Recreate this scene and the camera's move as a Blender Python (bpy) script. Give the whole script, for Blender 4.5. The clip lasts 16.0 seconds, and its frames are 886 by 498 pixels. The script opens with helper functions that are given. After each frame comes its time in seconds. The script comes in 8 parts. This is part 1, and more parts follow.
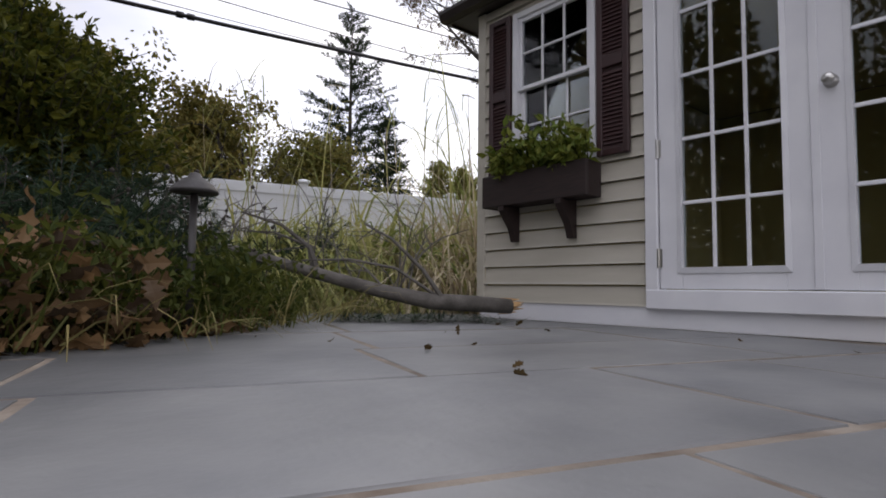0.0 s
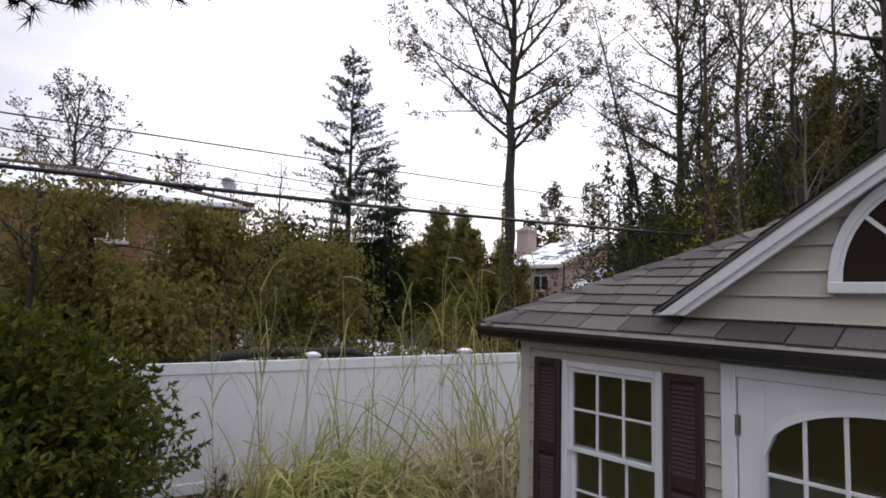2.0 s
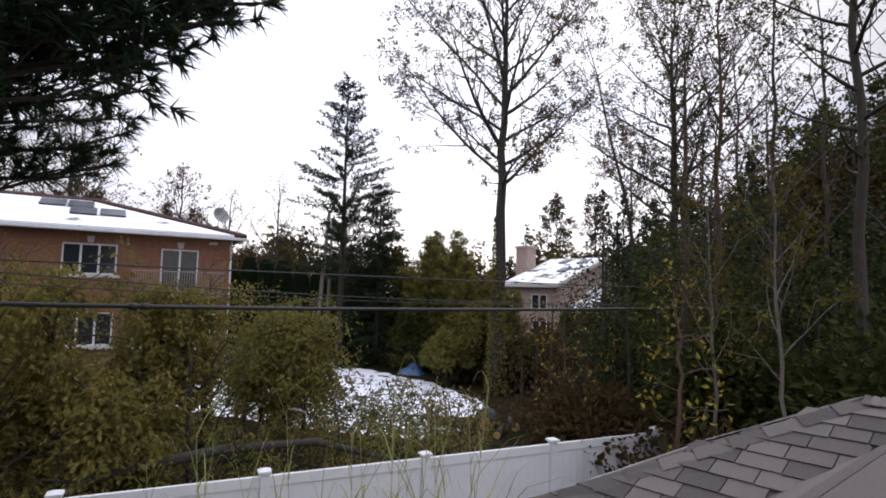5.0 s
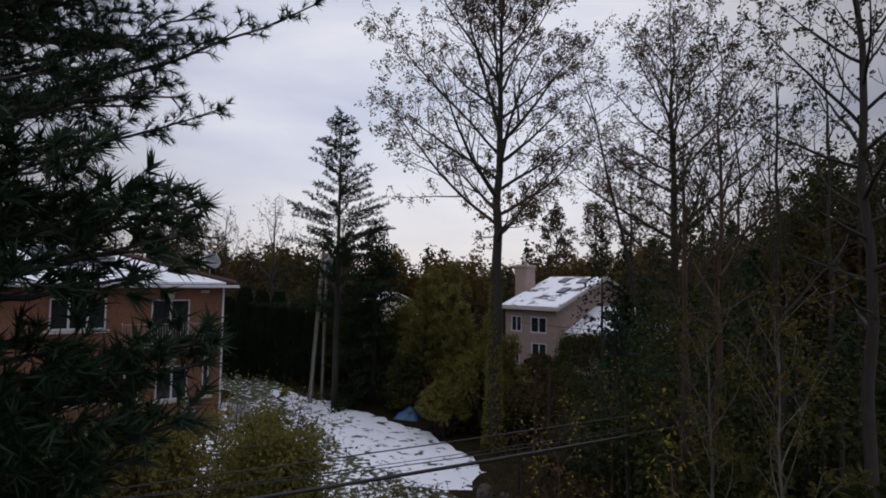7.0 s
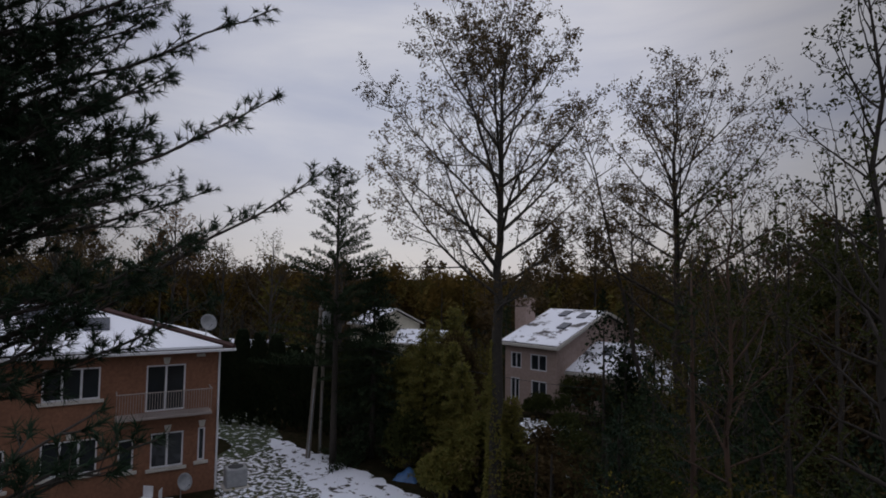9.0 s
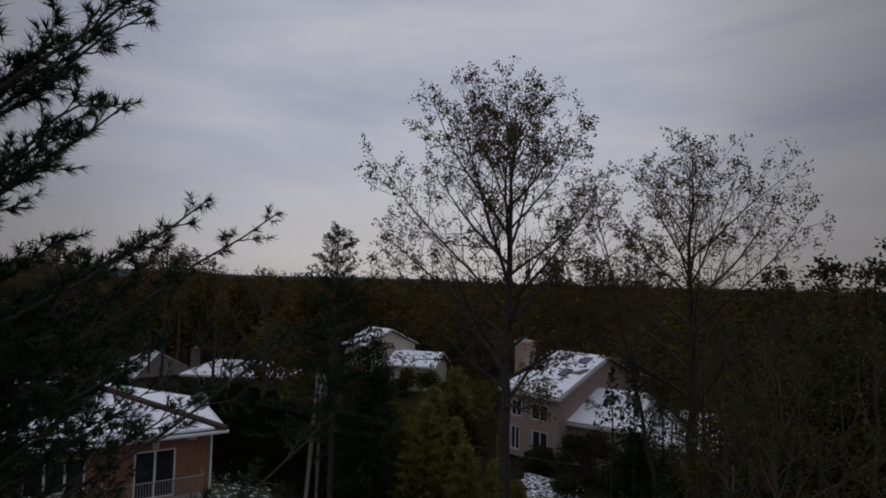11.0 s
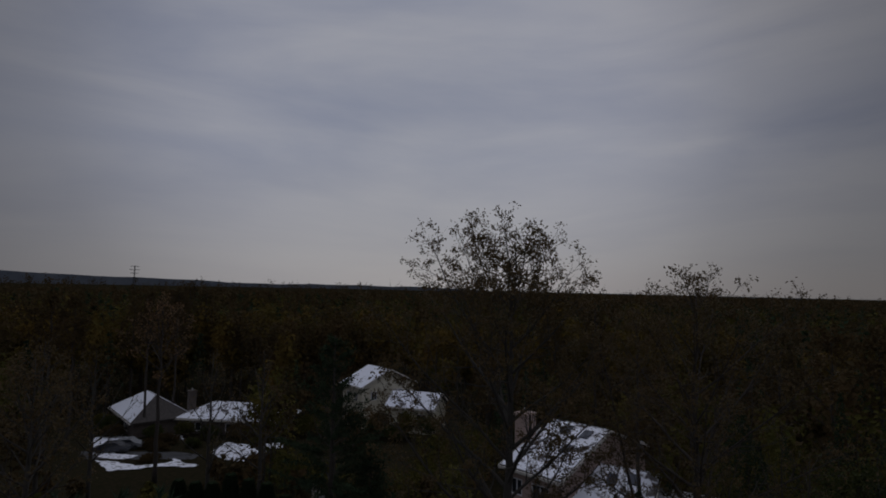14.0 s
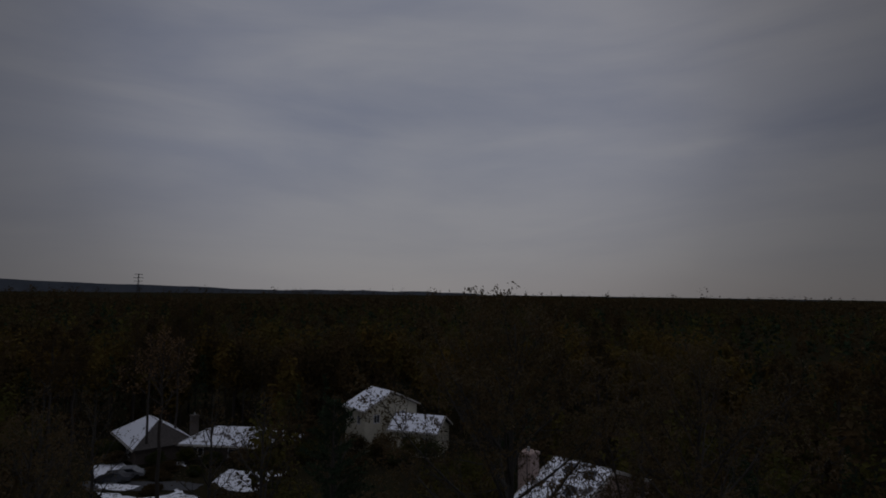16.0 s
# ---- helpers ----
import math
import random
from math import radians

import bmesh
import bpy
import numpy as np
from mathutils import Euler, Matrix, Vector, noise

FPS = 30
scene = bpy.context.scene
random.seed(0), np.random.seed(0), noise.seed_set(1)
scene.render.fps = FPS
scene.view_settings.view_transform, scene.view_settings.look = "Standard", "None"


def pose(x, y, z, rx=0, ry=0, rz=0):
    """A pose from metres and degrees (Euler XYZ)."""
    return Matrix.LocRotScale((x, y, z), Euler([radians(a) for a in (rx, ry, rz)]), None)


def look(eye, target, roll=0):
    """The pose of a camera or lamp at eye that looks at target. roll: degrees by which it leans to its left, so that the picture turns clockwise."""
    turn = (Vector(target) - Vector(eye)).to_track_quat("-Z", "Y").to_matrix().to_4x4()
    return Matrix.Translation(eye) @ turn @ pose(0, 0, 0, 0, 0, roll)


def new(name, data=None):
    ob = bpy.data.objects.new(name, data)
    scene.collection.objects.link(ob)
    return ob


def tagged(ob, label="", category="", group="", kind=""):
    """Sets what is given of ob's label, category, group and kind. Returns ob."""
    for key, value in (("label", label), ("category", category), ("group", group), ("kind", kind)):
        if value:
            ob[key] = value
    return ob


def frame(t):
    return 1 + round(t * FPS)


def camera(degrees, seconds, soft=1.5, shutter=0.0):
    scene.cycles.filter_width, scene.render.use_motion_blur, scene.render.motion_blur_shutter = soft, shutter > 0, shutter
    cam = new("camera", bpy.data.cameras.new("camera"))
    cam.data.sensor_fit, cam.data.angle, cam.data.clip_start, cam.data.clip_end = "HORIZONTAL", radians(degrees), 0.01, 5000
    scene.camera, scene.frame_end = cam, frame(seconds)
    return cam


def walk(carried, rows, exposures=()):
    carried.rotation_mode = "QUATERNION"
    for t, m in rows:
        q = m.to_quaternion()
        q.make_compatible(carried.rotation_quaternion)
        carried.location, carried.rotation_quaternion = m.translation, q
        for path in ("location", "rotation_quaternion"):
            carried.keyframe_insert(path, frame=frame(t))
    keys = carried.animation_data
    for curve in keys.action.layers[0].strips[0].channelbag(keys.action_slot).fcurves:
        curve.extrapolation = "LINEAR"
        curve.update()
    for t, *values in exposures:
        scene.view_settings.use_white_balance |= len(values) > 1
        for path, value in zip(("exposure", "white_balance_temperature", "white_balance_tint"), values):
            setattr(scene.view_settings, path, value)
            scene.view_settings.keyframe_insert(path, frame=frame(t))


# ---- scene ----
cam = camera(76.2, 16.0, 1.8)
PATH = [
    (0, (0.226, 0.683, 0.214), (-1.281, 1.991, 0.353), 0.7),
    (0.5, (0.135, 0.714, 0.498), (-1.365, 2.028, 0.645), 0.9),
    (1, (-0.03, 0.733, 1.402), (-1.529, 2.049, 1.557), 0.9),
    (1.5, (-0.121, 0.662, 2.293), (-1.619, 1.978, 2.448), 0.9),
    (2, (-0.163, 0.545, 2.677), (-1.657, 1.865, 2.831), 1.3),
    (2.5, (-0.029, 0.607, 2.845), (-1.526, 1.925, 2.999), 1.4),
    (3, (0.119, 0.73, 3.009), (-1.379, 2.046, 3.165), 1.6),
    (3.5, (0.213, 0.764, 3.169), (-1.288, 2.077, 3.323), 1.4),
    (4, (0.258, 0.814, 3.387), (-1.245, 2.125, 3.541), 1.1),
    (4.2, (0.279, 0.808, 3.55), (-1.223, 2.119, 3.706), 1.3),
    (6.3, (0.241, 1.715, 5.921), (-1.28, 3.007, 6.047), 0.9),
    (6.5, (0.256, 1.663, 6.228), (-1.265, 2.956, 6.348), 0.8),
    (7, (0.146, 1.51, 7.051), (-1.369, 2.81, 7.167), 0.8),
    (7.5, (0.119, 1.432, 7.792), (-1.393, 2.735, 7.908), 1.0),
    (8, (0.116, 1.485, 8.497), (-1.399, 2.786, 8.613), 1.1),
    (8.5, (-0.028, 1.528, 9.354), (-1.54, 2.833, 9.46), 1.1),
    (9, (-0.066, 1.599, 10.129), (-1.579, 2.902, 10.242), 0.8),
    (11.5, (-1.641, 1.82, 14.967), (-3.137, 3.143, 15.075), 1.3),
    (12, (-1.989, 1.729, 16.022), (-3.483, 3.054, 16.128), 1.1),
    (12.5, (-1.98, 1.833, 16.94), (-3.474, 3.158, 17.057), 1.2),
    (13, (-1.753, 1.808, 17.871), (-3.243, 3.137, 17.994), 1.1),
    (13.5, (-1.576, 1.894, 18.74), (-3.068, 3.219, 18.868), 1.2),
    (14, (-1.398, 1.865, 19.486), (-2.893, 3.187, 19.62), 1.2),
    (14.5, (-1.519, 2.074, 20.236), (-3.016, 3.393, 20.373), 1.0),
    (15, (-1.587, 2.203, 21.009), (-3.088, 3.518, 21.149), 0.9),
    (15.5, (-1.585, 2.251, 21.747), (-3.087, 3.564, 21.891), 0.8),
    (16, (-1.39, 2.073, 22.475), (-2.891, 3.386, 22.623), 0.7),
]
EXPOSURES = [(0, 0.90, 7000, 10), (0.5, 0.80, 7000, 10), (1.0, 0.58, 7000, 10), (2.0, 1.05, 6900, 10), (3.0, 1.25, 6900, 10), (4.2, 1.32, 6900, 10), (6.3, 0.12, 6550, 10), (7.0, -0.08, 6600, 10), (9.0, -0.48, 6600, 10), (11.5, -0.86, 6500, 10), (12.5, -1.08, 6400, 10), (14.5, -1.52, 6400, 10), (16, -1.86, 6400, 10)]
walk(cam, [(t, look(eye, target, roll)) for t, eye, target, roll in PATH], EXPOSURES)

# ---- light ----
scene.view_settings.exposure = 0.0
world = bpy.data.worlds.new("overcast_sky")
scene.world = world
world.use_nodes = True
wn, wl = world.node_tree.nodes, world.node_tree.links
wn.clear()
w_out = wn.new("ShaderNodeOutputWorld")
w_bg = wn.new("ShaderNodeBackground")
w_sky = wn.new("ShaderNodeTexSky")
w_sky.sky_type = "NISHITA"
w_sky.sun_disc = False
w_sky.sun_elevation = radians(33)
w_sky.sun_rotation = radians(-18)
w_tc = wn.new("ShaderNodeTexCoord")
w_map = wn.new("ShaderNodeMapping")
w_map.inputs["Scale"].default_value = (1.0, 1.0, 5.0)
w_n1 = wn.new("ShaderNodeTexNoise")
w_n1.inputs["Scale"].default_value = 1.6
w_n1.inputs["Detail"].default_value = 7.0
w_n1.inputs["Roughness"].default_value = 0.52
w_n1.inputs["Distortion"].default_value = 0.4
w_ramp = wn.new("ShaderNodeValToRGB")
w_ramp.color_ramp.elements[0].position = 0.32
w_ramp.color_ramp.elements[0].color = (0.60, 0.64, 0.80, 1)
w_ramp.color_ramp.elements[1].position = 0.66
w_ramp.color_ramp.elements[1].color = (0.90, 0.90, 0.97, 1)
w_sep = wn.new("ShaderNodeSeparateXYZ")
w_low = wn.new("ShaderNodeMapRange")
w_low.inputs["From Min"].default_value = 0.0
w_low.inputs["From Max"].default_value = 0.22
w_low.inputs["To Min"].default_value = 1.0
w_low.inputs["To Max"].default_value = 0.0
w_warm = wn.new("ShaderNodeMix")
w_warm.data_type = "RGBA"
w_warm.inputs["B"].default_value = (0.90, 0.84, 0.80, 1)
w_lowf = wn.new("ShaderNodeMath")
w_lowf.operation = "MULTIPLY"
w_lowf.inputs[1].default_value = 0.75
w_scale = wn.new("ShaderNodeMix")
w_scale.data_type = "RGBA"
w_scale.inputs["Factor"].default_value = 0.93
w_skyk = wn.new("ShaderNodeVectorMath")
w_skyk.operation = "SCALE"
w_skyk.inputs["Scale"].default_value = 0.1
wl.new(w_tc.outputs["Generated"], w_map.inputs["Vector"])
wl.new(w_map.outputs["Vector"], w_n1.inputs["Vector"])
wl.new(w_n1.outputs["Fac"], w_ramp.inputs["Fac"])
wl.new(w_tc.outputs["Generated"], w_sep.inputs["Vector"])
wl.new(w_sep.outputs["Z"], w_low.inputs["Value"])
wl.new(w_low.outputs["Result"], w_lowf.inputs[0])
wl.new(w_lowf.outputs["Value"], w_warm.inputs["Factor"])
wl.new(w_ramp.outputs["Color"], w_warm.inputs["A"])
wl.new(w_sky.outputs["Color"], w_skyk.inputs[0])
wl.new(w_skyk.outputs["Vector"], w_scale.inputs["A"])
wl.new(w_warm.outputs["Result"], w_scale.inputs["B"])
w_dot = wn.new("ShaderNodeVectorMath")
w_dot.operation = "DOT_PRODUCT"
w_dot.inputs[1].default_value = (-0.755, 0.59, 0.285)
w_half = wn.new("ShaderNodeMath")
w_half.operation = "MULTIPLY_ADD"
w_half.inputs[1].default_value = 0.5
w_half.inputs[2].default_value = 0.5
w_glow = wn.new("ShaderNodeValToRGB")
w_glow.color_ramp.interpolation = "B_SPLINE"
w_glow.color_ramp.elements[0].position = 0.0
w_glow.color_ramp.elements[0].color = (0.62, 0.62, 0.64, 1)
w_glow.color_ramp.elements[1].position = 1.0
w_glow.color_ramp.elements[1].color = (1, 1, 1, 1)
for at_, v_ in ((0.6, 0.66), (0.80, 0.42), (0.87, 0.36), (0.93, 0.60), (0.97, 0.96)):
    w_glow.color_ramp.elements.new(at_).color = (v_ * 0.98, v_ * 0.99, v_ * 1.03, 1)
w_lit = wn.new("ShaderNodeVectorMath")
w_lit.operation = "MULTIPLY"
wl.new(w_tc.outputs["Generated"], w_dot.inputs[0])
wl.new(w_dot.outputs["Value"], w_half.inputs[0])
wl.new(w_half.outputs["Value"], w_glow.inputs["Fac"])
wl.new(w_scale.outputs["Result"], w_lit.inputs[0])
wl.new(w_glow.outputs["Color"], w_lit.inputs[1])
# an overcast sky grows brighter towards the zenith
w_zen = wn.new("ShaderNodeMapRange")
w_zen.interpolation_type = "SMOOTHSTEP"
for k_, v_ in (("From Min", 0.45), ("From Max", 1.0), ("To Min", 1.0), ("To Max", 2.4)):
    w_zen.inputs[k_].default_value = v_
w_top = wn.new("ShaderNodeVectorMath")
w_top.operation = "SCALE"
wl.new(w_sep.outputs["Z"], w_zen.inputs["Value"])
wl.new(w_lit.outputs["Vector"], w_top.inputs[0])
wl.new(w_zen.outputs["Result"], w_top.inputs["Scale"])
wl.new(w_top.outputs["Vector"], w_bg.inputs["Color"])
w_bg.inputs["Strength"].default_value = 1.0
wl.new(w_bg.outputs["Background"], w_out.inputs["Surface"])

sun = new("sun", bpy.data.lights.new("sun", "SUN"))
sun.data.energy = 0.4
sun.data.angle = radians(25)
sun.data.color = (1.0, 0.95, 0.88)
sun.matrix_world = look((-8, 24, 20), (0, 0, 0))


# ---- materials ----
def mat(name, col, col2=None, rough=0.8, scale=6.0, detail=5.0, bump=0.0, bscale=None, metal=0.0, stain=0.0,
        island=False, obrand=0.0, stretch=None, spec=0.5, isl=0.7):
    """A surface with two colours mixed by noise, a second larger stain noise, and fine relief."""
    m = bpy.data.materials.new(name)
    m.use_nodes = True
    nt = m.node_tree
    b = nt.nodes["Principled BSDF"]
    b.inputs["Roughness"].default_value = rough
    b.inputs["Metallic"].default_value = metal
    b.inputs["Specular IOR Level"].default_value = spec
    col2 = col2 or tuple(c * 0.7 for c in col)
    tc = nt.nodes.new("ShaderNodeTexCoord")
    vec = tc.outputs["Object"]
    if stretch:
        mp = nt.nodes.new("ShaderNodeMapping")
        mp.inputs["Scale"].default_value = stretch
        nt.links.new(vec, mp.inputs["Vector"])
        vec = mp.outputs["Vector"]
    n = nt.nodes.new("ShaderNodeTexNoise")
    n.inputs["Scale"].default_value = scale
    n.inputs["Detail"].default_value = detail
    nt.links.new(vec, n.inputs["Vector"])
    r = nt.nodes.new("ShaderNodeMapRange")
    r.inputs["From Min"].default_value = 0.3
    r.inputs["From Max"].default_value = 0.7
    nt.links.new(n.outputs["Fac"], r.inputs["Value"])
    mx = nt.nodes.new("ShaderNodeMix")
    mx.data_type = "RGBA"
    mx.inputs["A"].default_value = (*col, 1)
    mx.inputs["B"].default_value = (*col2, 1)
    fac = r.outputs["Result"]
    if island or obrand:
        src = nt.nodes.new("ShaderNodeNewGeometry").outputs["Random Per Island"] if island else nt.nodes.new("ShaderNodeObjectInfo").outputs["Random"]
        ad = nt.nodes.new("ShaderNodeMix")
        ad.data_type = "FLOAT"
        ad.inputs["Factor"].default_value = isl if island else obrand
        nt.links.new(fac, ad.inputs["A"])
        nt.links.new(src, ad.inputs["B"])
        fac = ad.outputs["Result"]
    nt.links.new(fac, mx.inputs["Factor"])
    out = mx.outputs["Result"]
    if stain:
        n2 = nt.nodes.new("ShaderNodeTexNoise")
        n2.inputs["Scale"].default_value = scale * 0.13
        n2.inputs["Detail"].default_value = 6.0
        nt.links.new(tc.outputs["Object"], n2.inputs["Vector"])
        r2 = nt.nodes.new("ShaderNodeMapRange")
        r2.inputs["From Min"].default_value = 0.4
        r2.inputs["From Max"].default_value = 0.65
        r2.inputs["To Min"].default_value = 1.0
        r2.inputs["To Max"].default_value = 1.0 - stain
        nt.links.new(n2.outputs["Fac"], r2.inputs["Value"])
        sc = nt.nodes.new("ShaderNodeVectorMath")
        sc.operation = "SCALE"
        nt.links.new(out, sc.inputs[0])
        nt.links.new(r2.outputs["Result"], sc.inputs["Scale"])
        out = sc.outputs["Vector"]
    nt.links.new(out, b.inputs["Base Color"])
    if bump:
        nb = nt.nodes.new("ShaderNodeTexNoise")
        nb.inputs["Scale"].default_value = bscale or scale * 4
        nb.inputs["Detail"].default_value = 4.0
        nt.links.new(vec, nb.inputs["Vector"])
        bp = nt.nodes.new("ShaderNodeBump")
        bp.inputs["Strength"].default_value = bump
        bp.inputs["Distance"].default_value = 0.01
        nt.links.new(nb.outputs["Fac"], bp.inputs["Height"])
        nt.links.new(bp.outputs["Normal"], b.inputs["Normal"])
    return m


def leaf_mat(name, col, col2, rough=0.6, through_k=0.25, spec=0.2, scale=0.6, isl=0.7):
    """Thin foliage: each leaf its own tint, some light passing through."""
    m = mat(name, col, col2, rough=rough, scale=scale, island=True, spec=spec, isl=isl)
    nt = m.node_tree
    b = nt.nodes["Principled BSDF"]
    tr = nt.nodes.new("ShaderNodeBsdfTranslucent")
    sh = nt.nodes.new("ShaderNodeMixShader")
    sh.inputs["Fac"].default_value = through_k
    out = nt.nodes["Material Output"]
    nt.links.new(b.inputs["Base Color"].links[0].from_socket, tr.inputs["Color"])
    nt.links.new(b.outputs["BSDF"], sh.inputs[1])
    nt.links.new(tr.outputs["BSDF"], sh.inputs[2])
    nt.links.new(sh.outputs["Shader"], out.inputs["Surface"])
    return m


def snow_mat(name, under, under2, lo, hi, scale):
    """Melting snow: bright patches over what lies under it."""
    m = mat(name, under, under2, rough=0.9, scale=3.0, bump=0.5)
    nt = m.node_tree
    b = nt.nodes["Principled BSDF"]
    tc = nt.nodes.new("ShaderNodeTexCoord")
    n = nt.nodes.new("ShaderNodeTexNoise")
    n.inputs["Scale"].default_value = scale
    n.inputs["Detail"].default_value = 8.0
    n.inputs["Roughness"].default_value = 0.62
    nt.links.new(tc.outputs["Object"], n.inputs["Vector"])
    r = nt.nodes.new("ShaderNodeMapRange")
    r.inputs["From Min"].default_value = lo
    r.inputs["From Max"].default_value = hi
    nt.links.new(n.outputs["Fac"], r.inputs["Value"])
    mx = nt.nodes.new("ShaderNodeMix")
    mx.data_type = "RGBA"
    nt.links.new(b.inputs["Base Color"].links[0].from_socket, mx.inputs["A"])
    mx.inputs["B"].default_value = (0.84, 0.86, 0.92, 1)
    nt.links.new(r.outputs["Result"], mx.inputs["Factor"])
    nt.links.new(mx.outputs["Result"], b.inputs["Base Color"])
    return m


def glass_mat(name, tint=(0.9, 0.95, 0.95)):
    m = bpy.data.materials.new(name)
    m.use_nodes = True
    nt = m.node_tree
    nt.nodes.remove(nt.nodes["Principled BSDF"])
    out = nt.nodes["Material Output"]
    tr = nt.nodes.new("ShaderNodeBsdfTransparent")
    tr.inputs["Color"].default_value = (*tint, 1)
    gl = nt.nodes.new("ShaderNodeBsdfGlossy")
    gl.inputs["Roughness"].default_value = 0.02
    fr = nt.nodes.new("ShaderNodeFresnel")
    fr.inputs["IOR"].default_value = 1.5
    sh = nt.nodes.new("ShaderNodeMixShader")
    nt.links.new(fr.outputs["Fac"], sh.inputs["Fac"])
    nt.links.new(tr.outputs["BSDF"], sh.inputs[1])
    nt.links.new(gl.outputs["BSDF"], sh.inputs[2])
    nt.links.new(sh.outputs["Shader"], out.inputs["Surface"])
    return m


M_STONE = mat("bluestone", (0.250, 0.248, 0.240), (0.148, 0.151, 0.155), rough=0.5, scale=4, bump=0.3, stain=0.55, obrand=0.4)
M_MORTAR = mat("mortar", (0.30, 0.255, 0.205), (0.15, 0.110, 0.080), rough=0.95, scale=11, bump=0.5, stain=0.5)
M_SOIL = mat("leaf_litter_ground", (0.035, 0.026, 0.016), (0.016, 0.018, 0.009), rough=0.95, scale=2.2, bump=0.8, spec=0.0)
M_SNOWLAWN = snow_mat("patchy_snow", (0.055, 0.064, 0.024), (0.033, 0.034, 0.016), 0.495, 0.535, 3.6)
M_SNOWROOF = snow_mat("roof_snow", (0.16, 0.15, 0.15), (0.10, 0.10, 0.10), 0.30, 0.37, 0.55)
M_SNOWROOF2 = snow_mat("roof_snow_thin", (0.13, 0.115, 0.11), (0.08, 0.07, 0.07), 0.40, 0.46, 0.7)
M_SIDING = mat("beige_vinyl", (0.50, 0.468, 0.395), (0.455, 0.423, 0.352), rough=0.5, scale=2.5, stretch=(1, 1, 8), bump=0.04, stain=0.12)
M_WHITE = mat("white_paint", (0.74, 0.74, 0.76), (0.66, 0.66, 0.69), rough=0.45, scale=4, bump=0.03, stain=0.08)
M_MAROON = mat("maroon_paint", (0.043, 0.017, 0.017), (0.030, 0.012, 0.012), rough=0.5, scale=9, bump=0.05)
M_BLACKBROWN = mat("dark_brown_metal", (0.022, 0.015, 0.013), (0.014, 0.010, 0.009), rough=0.4, scale=8, bump=0.04)
M_BOXWOOD = mat("dark_stained_wood", (0.028, 0.014, 0.012), (0.016, 0.009, 0.008), rough=0.65, scale=8, bump=0.2, stretch=(1, 6, 6))
# paled to carry the sky's reflection along the gutter lip
M_DRIP_SHEEN = mat("sky_sheen_metal", (0.36, 0.335, 0.32), (0.27, 0.25, 0.24), rough=0.35, scale=14, bump=0.05, stain=0.2)
M_SHINGLE = mat("asphalt_shingle", (0.165, 0.145, 0.134), (0.052, 0.046, 0.043), rough=0.92, scale=60, bump=0.6, obrand=0.8)
M_SHINGLE_F = mat("far_shingle", (0.075, 0.064, 0.058), (0.042, 0.037, 0.034), rough=0.92, scale=3, bump=0.4)
M_GLASS = glass_mat("clear_glass")
M_INT = mat("olive_interior", (0.44, 0.36, 0.15), (0.37, 0.30, 0.12), rough=0.8, scale=2)
M_WOODFLOOR = mat("shed_floor", (0.16, 0.10, 0.06), (0.10, 0.06, 0.035), rough=0.7, scale=4)
M_METAL = mat("brushed_nickel", (0.55, 0.54, 0.52), (0.45, 0.44, 0.42), rough=0.28, metal=1.0, scale=20)
M_VINYL = mat("white_vinyl", (0.85, 0.86, 0.88), (0.78, 0.79, 0.82), rough=0.42, scale=1.5, stain=0.10, bump=0.02)
M_BARK = mat("grey_bark", (0.056, 0.050, 0.042), (0.030, 0.027, 0.022), rough=0.95, scale=9, bump=0.9, stretch=(3, 3, 0.6))
M_BARKD = mat("dark_bark", (0.055, 0.045, 0.038), (0.03, 0.025, 0.02), rough=0.95, scale=9, bump=0.9, stretch=(3, 3, 0.6))
M_BARKP = mat("pale_bark", (0.16, 0.145, 0.122), (0.075, 0.065, 0.054), rough=0.9, scale=5, bump=0.7, stretch=(2, 2, 1.2))
M_BARKR = mat("reddish_pine_bark", (0.115, 0.066, 0.045), (0.06, 0.042, 0.033), rough=0.95, scale=3, bump=0.9, stretch=(3, 3, 0.6))
M_CUT = mat("fresh_split_wood", (0.55, 0.36, 0.18), (0.42, 0.25, 0.11), rough=0.8, scale=14, bump=0.5)
M_CABLE = mat("black_cable", (0.012, 0.012, 0.014), (0.02, 0.02, 0.022), rough=0.5, scale=10)
M_POLE = mat("weathered_pole", (0.26, 0.23, 0.195), (0.16, 0.135, 0.11), rough=0.95, scale=5, bump=0.6, stretch=(4, 4, 0.5))
M_GREYMETAL = mat("grey_painted_steel", (0.36, 0.37, 0.38), (0.27, 0.28, 0.29), rough=0.5, scale=6)
M_BRICK = mat("orange_brick", (0.285, 0.135, 0.078), (0.195, 0.092, 0.055), rough=0.9, scale=7, bump=0.3, stain=0.15)
M_BRICKP = mat("pink_beige_brick", (0.42, 0.315, 0.275), (0.31, 0.228, 0.195), rough=0.9, scale=5, bump=0.3)
M_STONEW = mat("pale_cast_stone", (0.58, 0.55, 0.50), (0.48, 0.45, 0.40), rough=0.8, scale=6)
M_CREAM = mat("cream_siding", (0.62, 0.58, 0.46), (0.54, 0.50, 0.39), rough=0.7, scale=2)
M_DARKWIN = mat("dark_window_glass", (0.03, 0.035, 0.04), (0.02, 0.022, 0.026), rough=0.06, scale=0.7)
M_L_OAK = leaf_mat("oak_leaf", (0.075, 0.062, 0.026), (0.115, 0.070, 0.030), through_k=0.3)
M_L_OLIVE = leaf_mat("olive_leaf", (0.125, 0.140, 0.038), (0.235, 0.195, 0.055), spec=0.1, through_k=0.4)
M_L_DARK = leaf_mat("dark_leaf", (0.030, 0.042, 0.014), (0.066, 0.068, 0.020), spec=0.06)
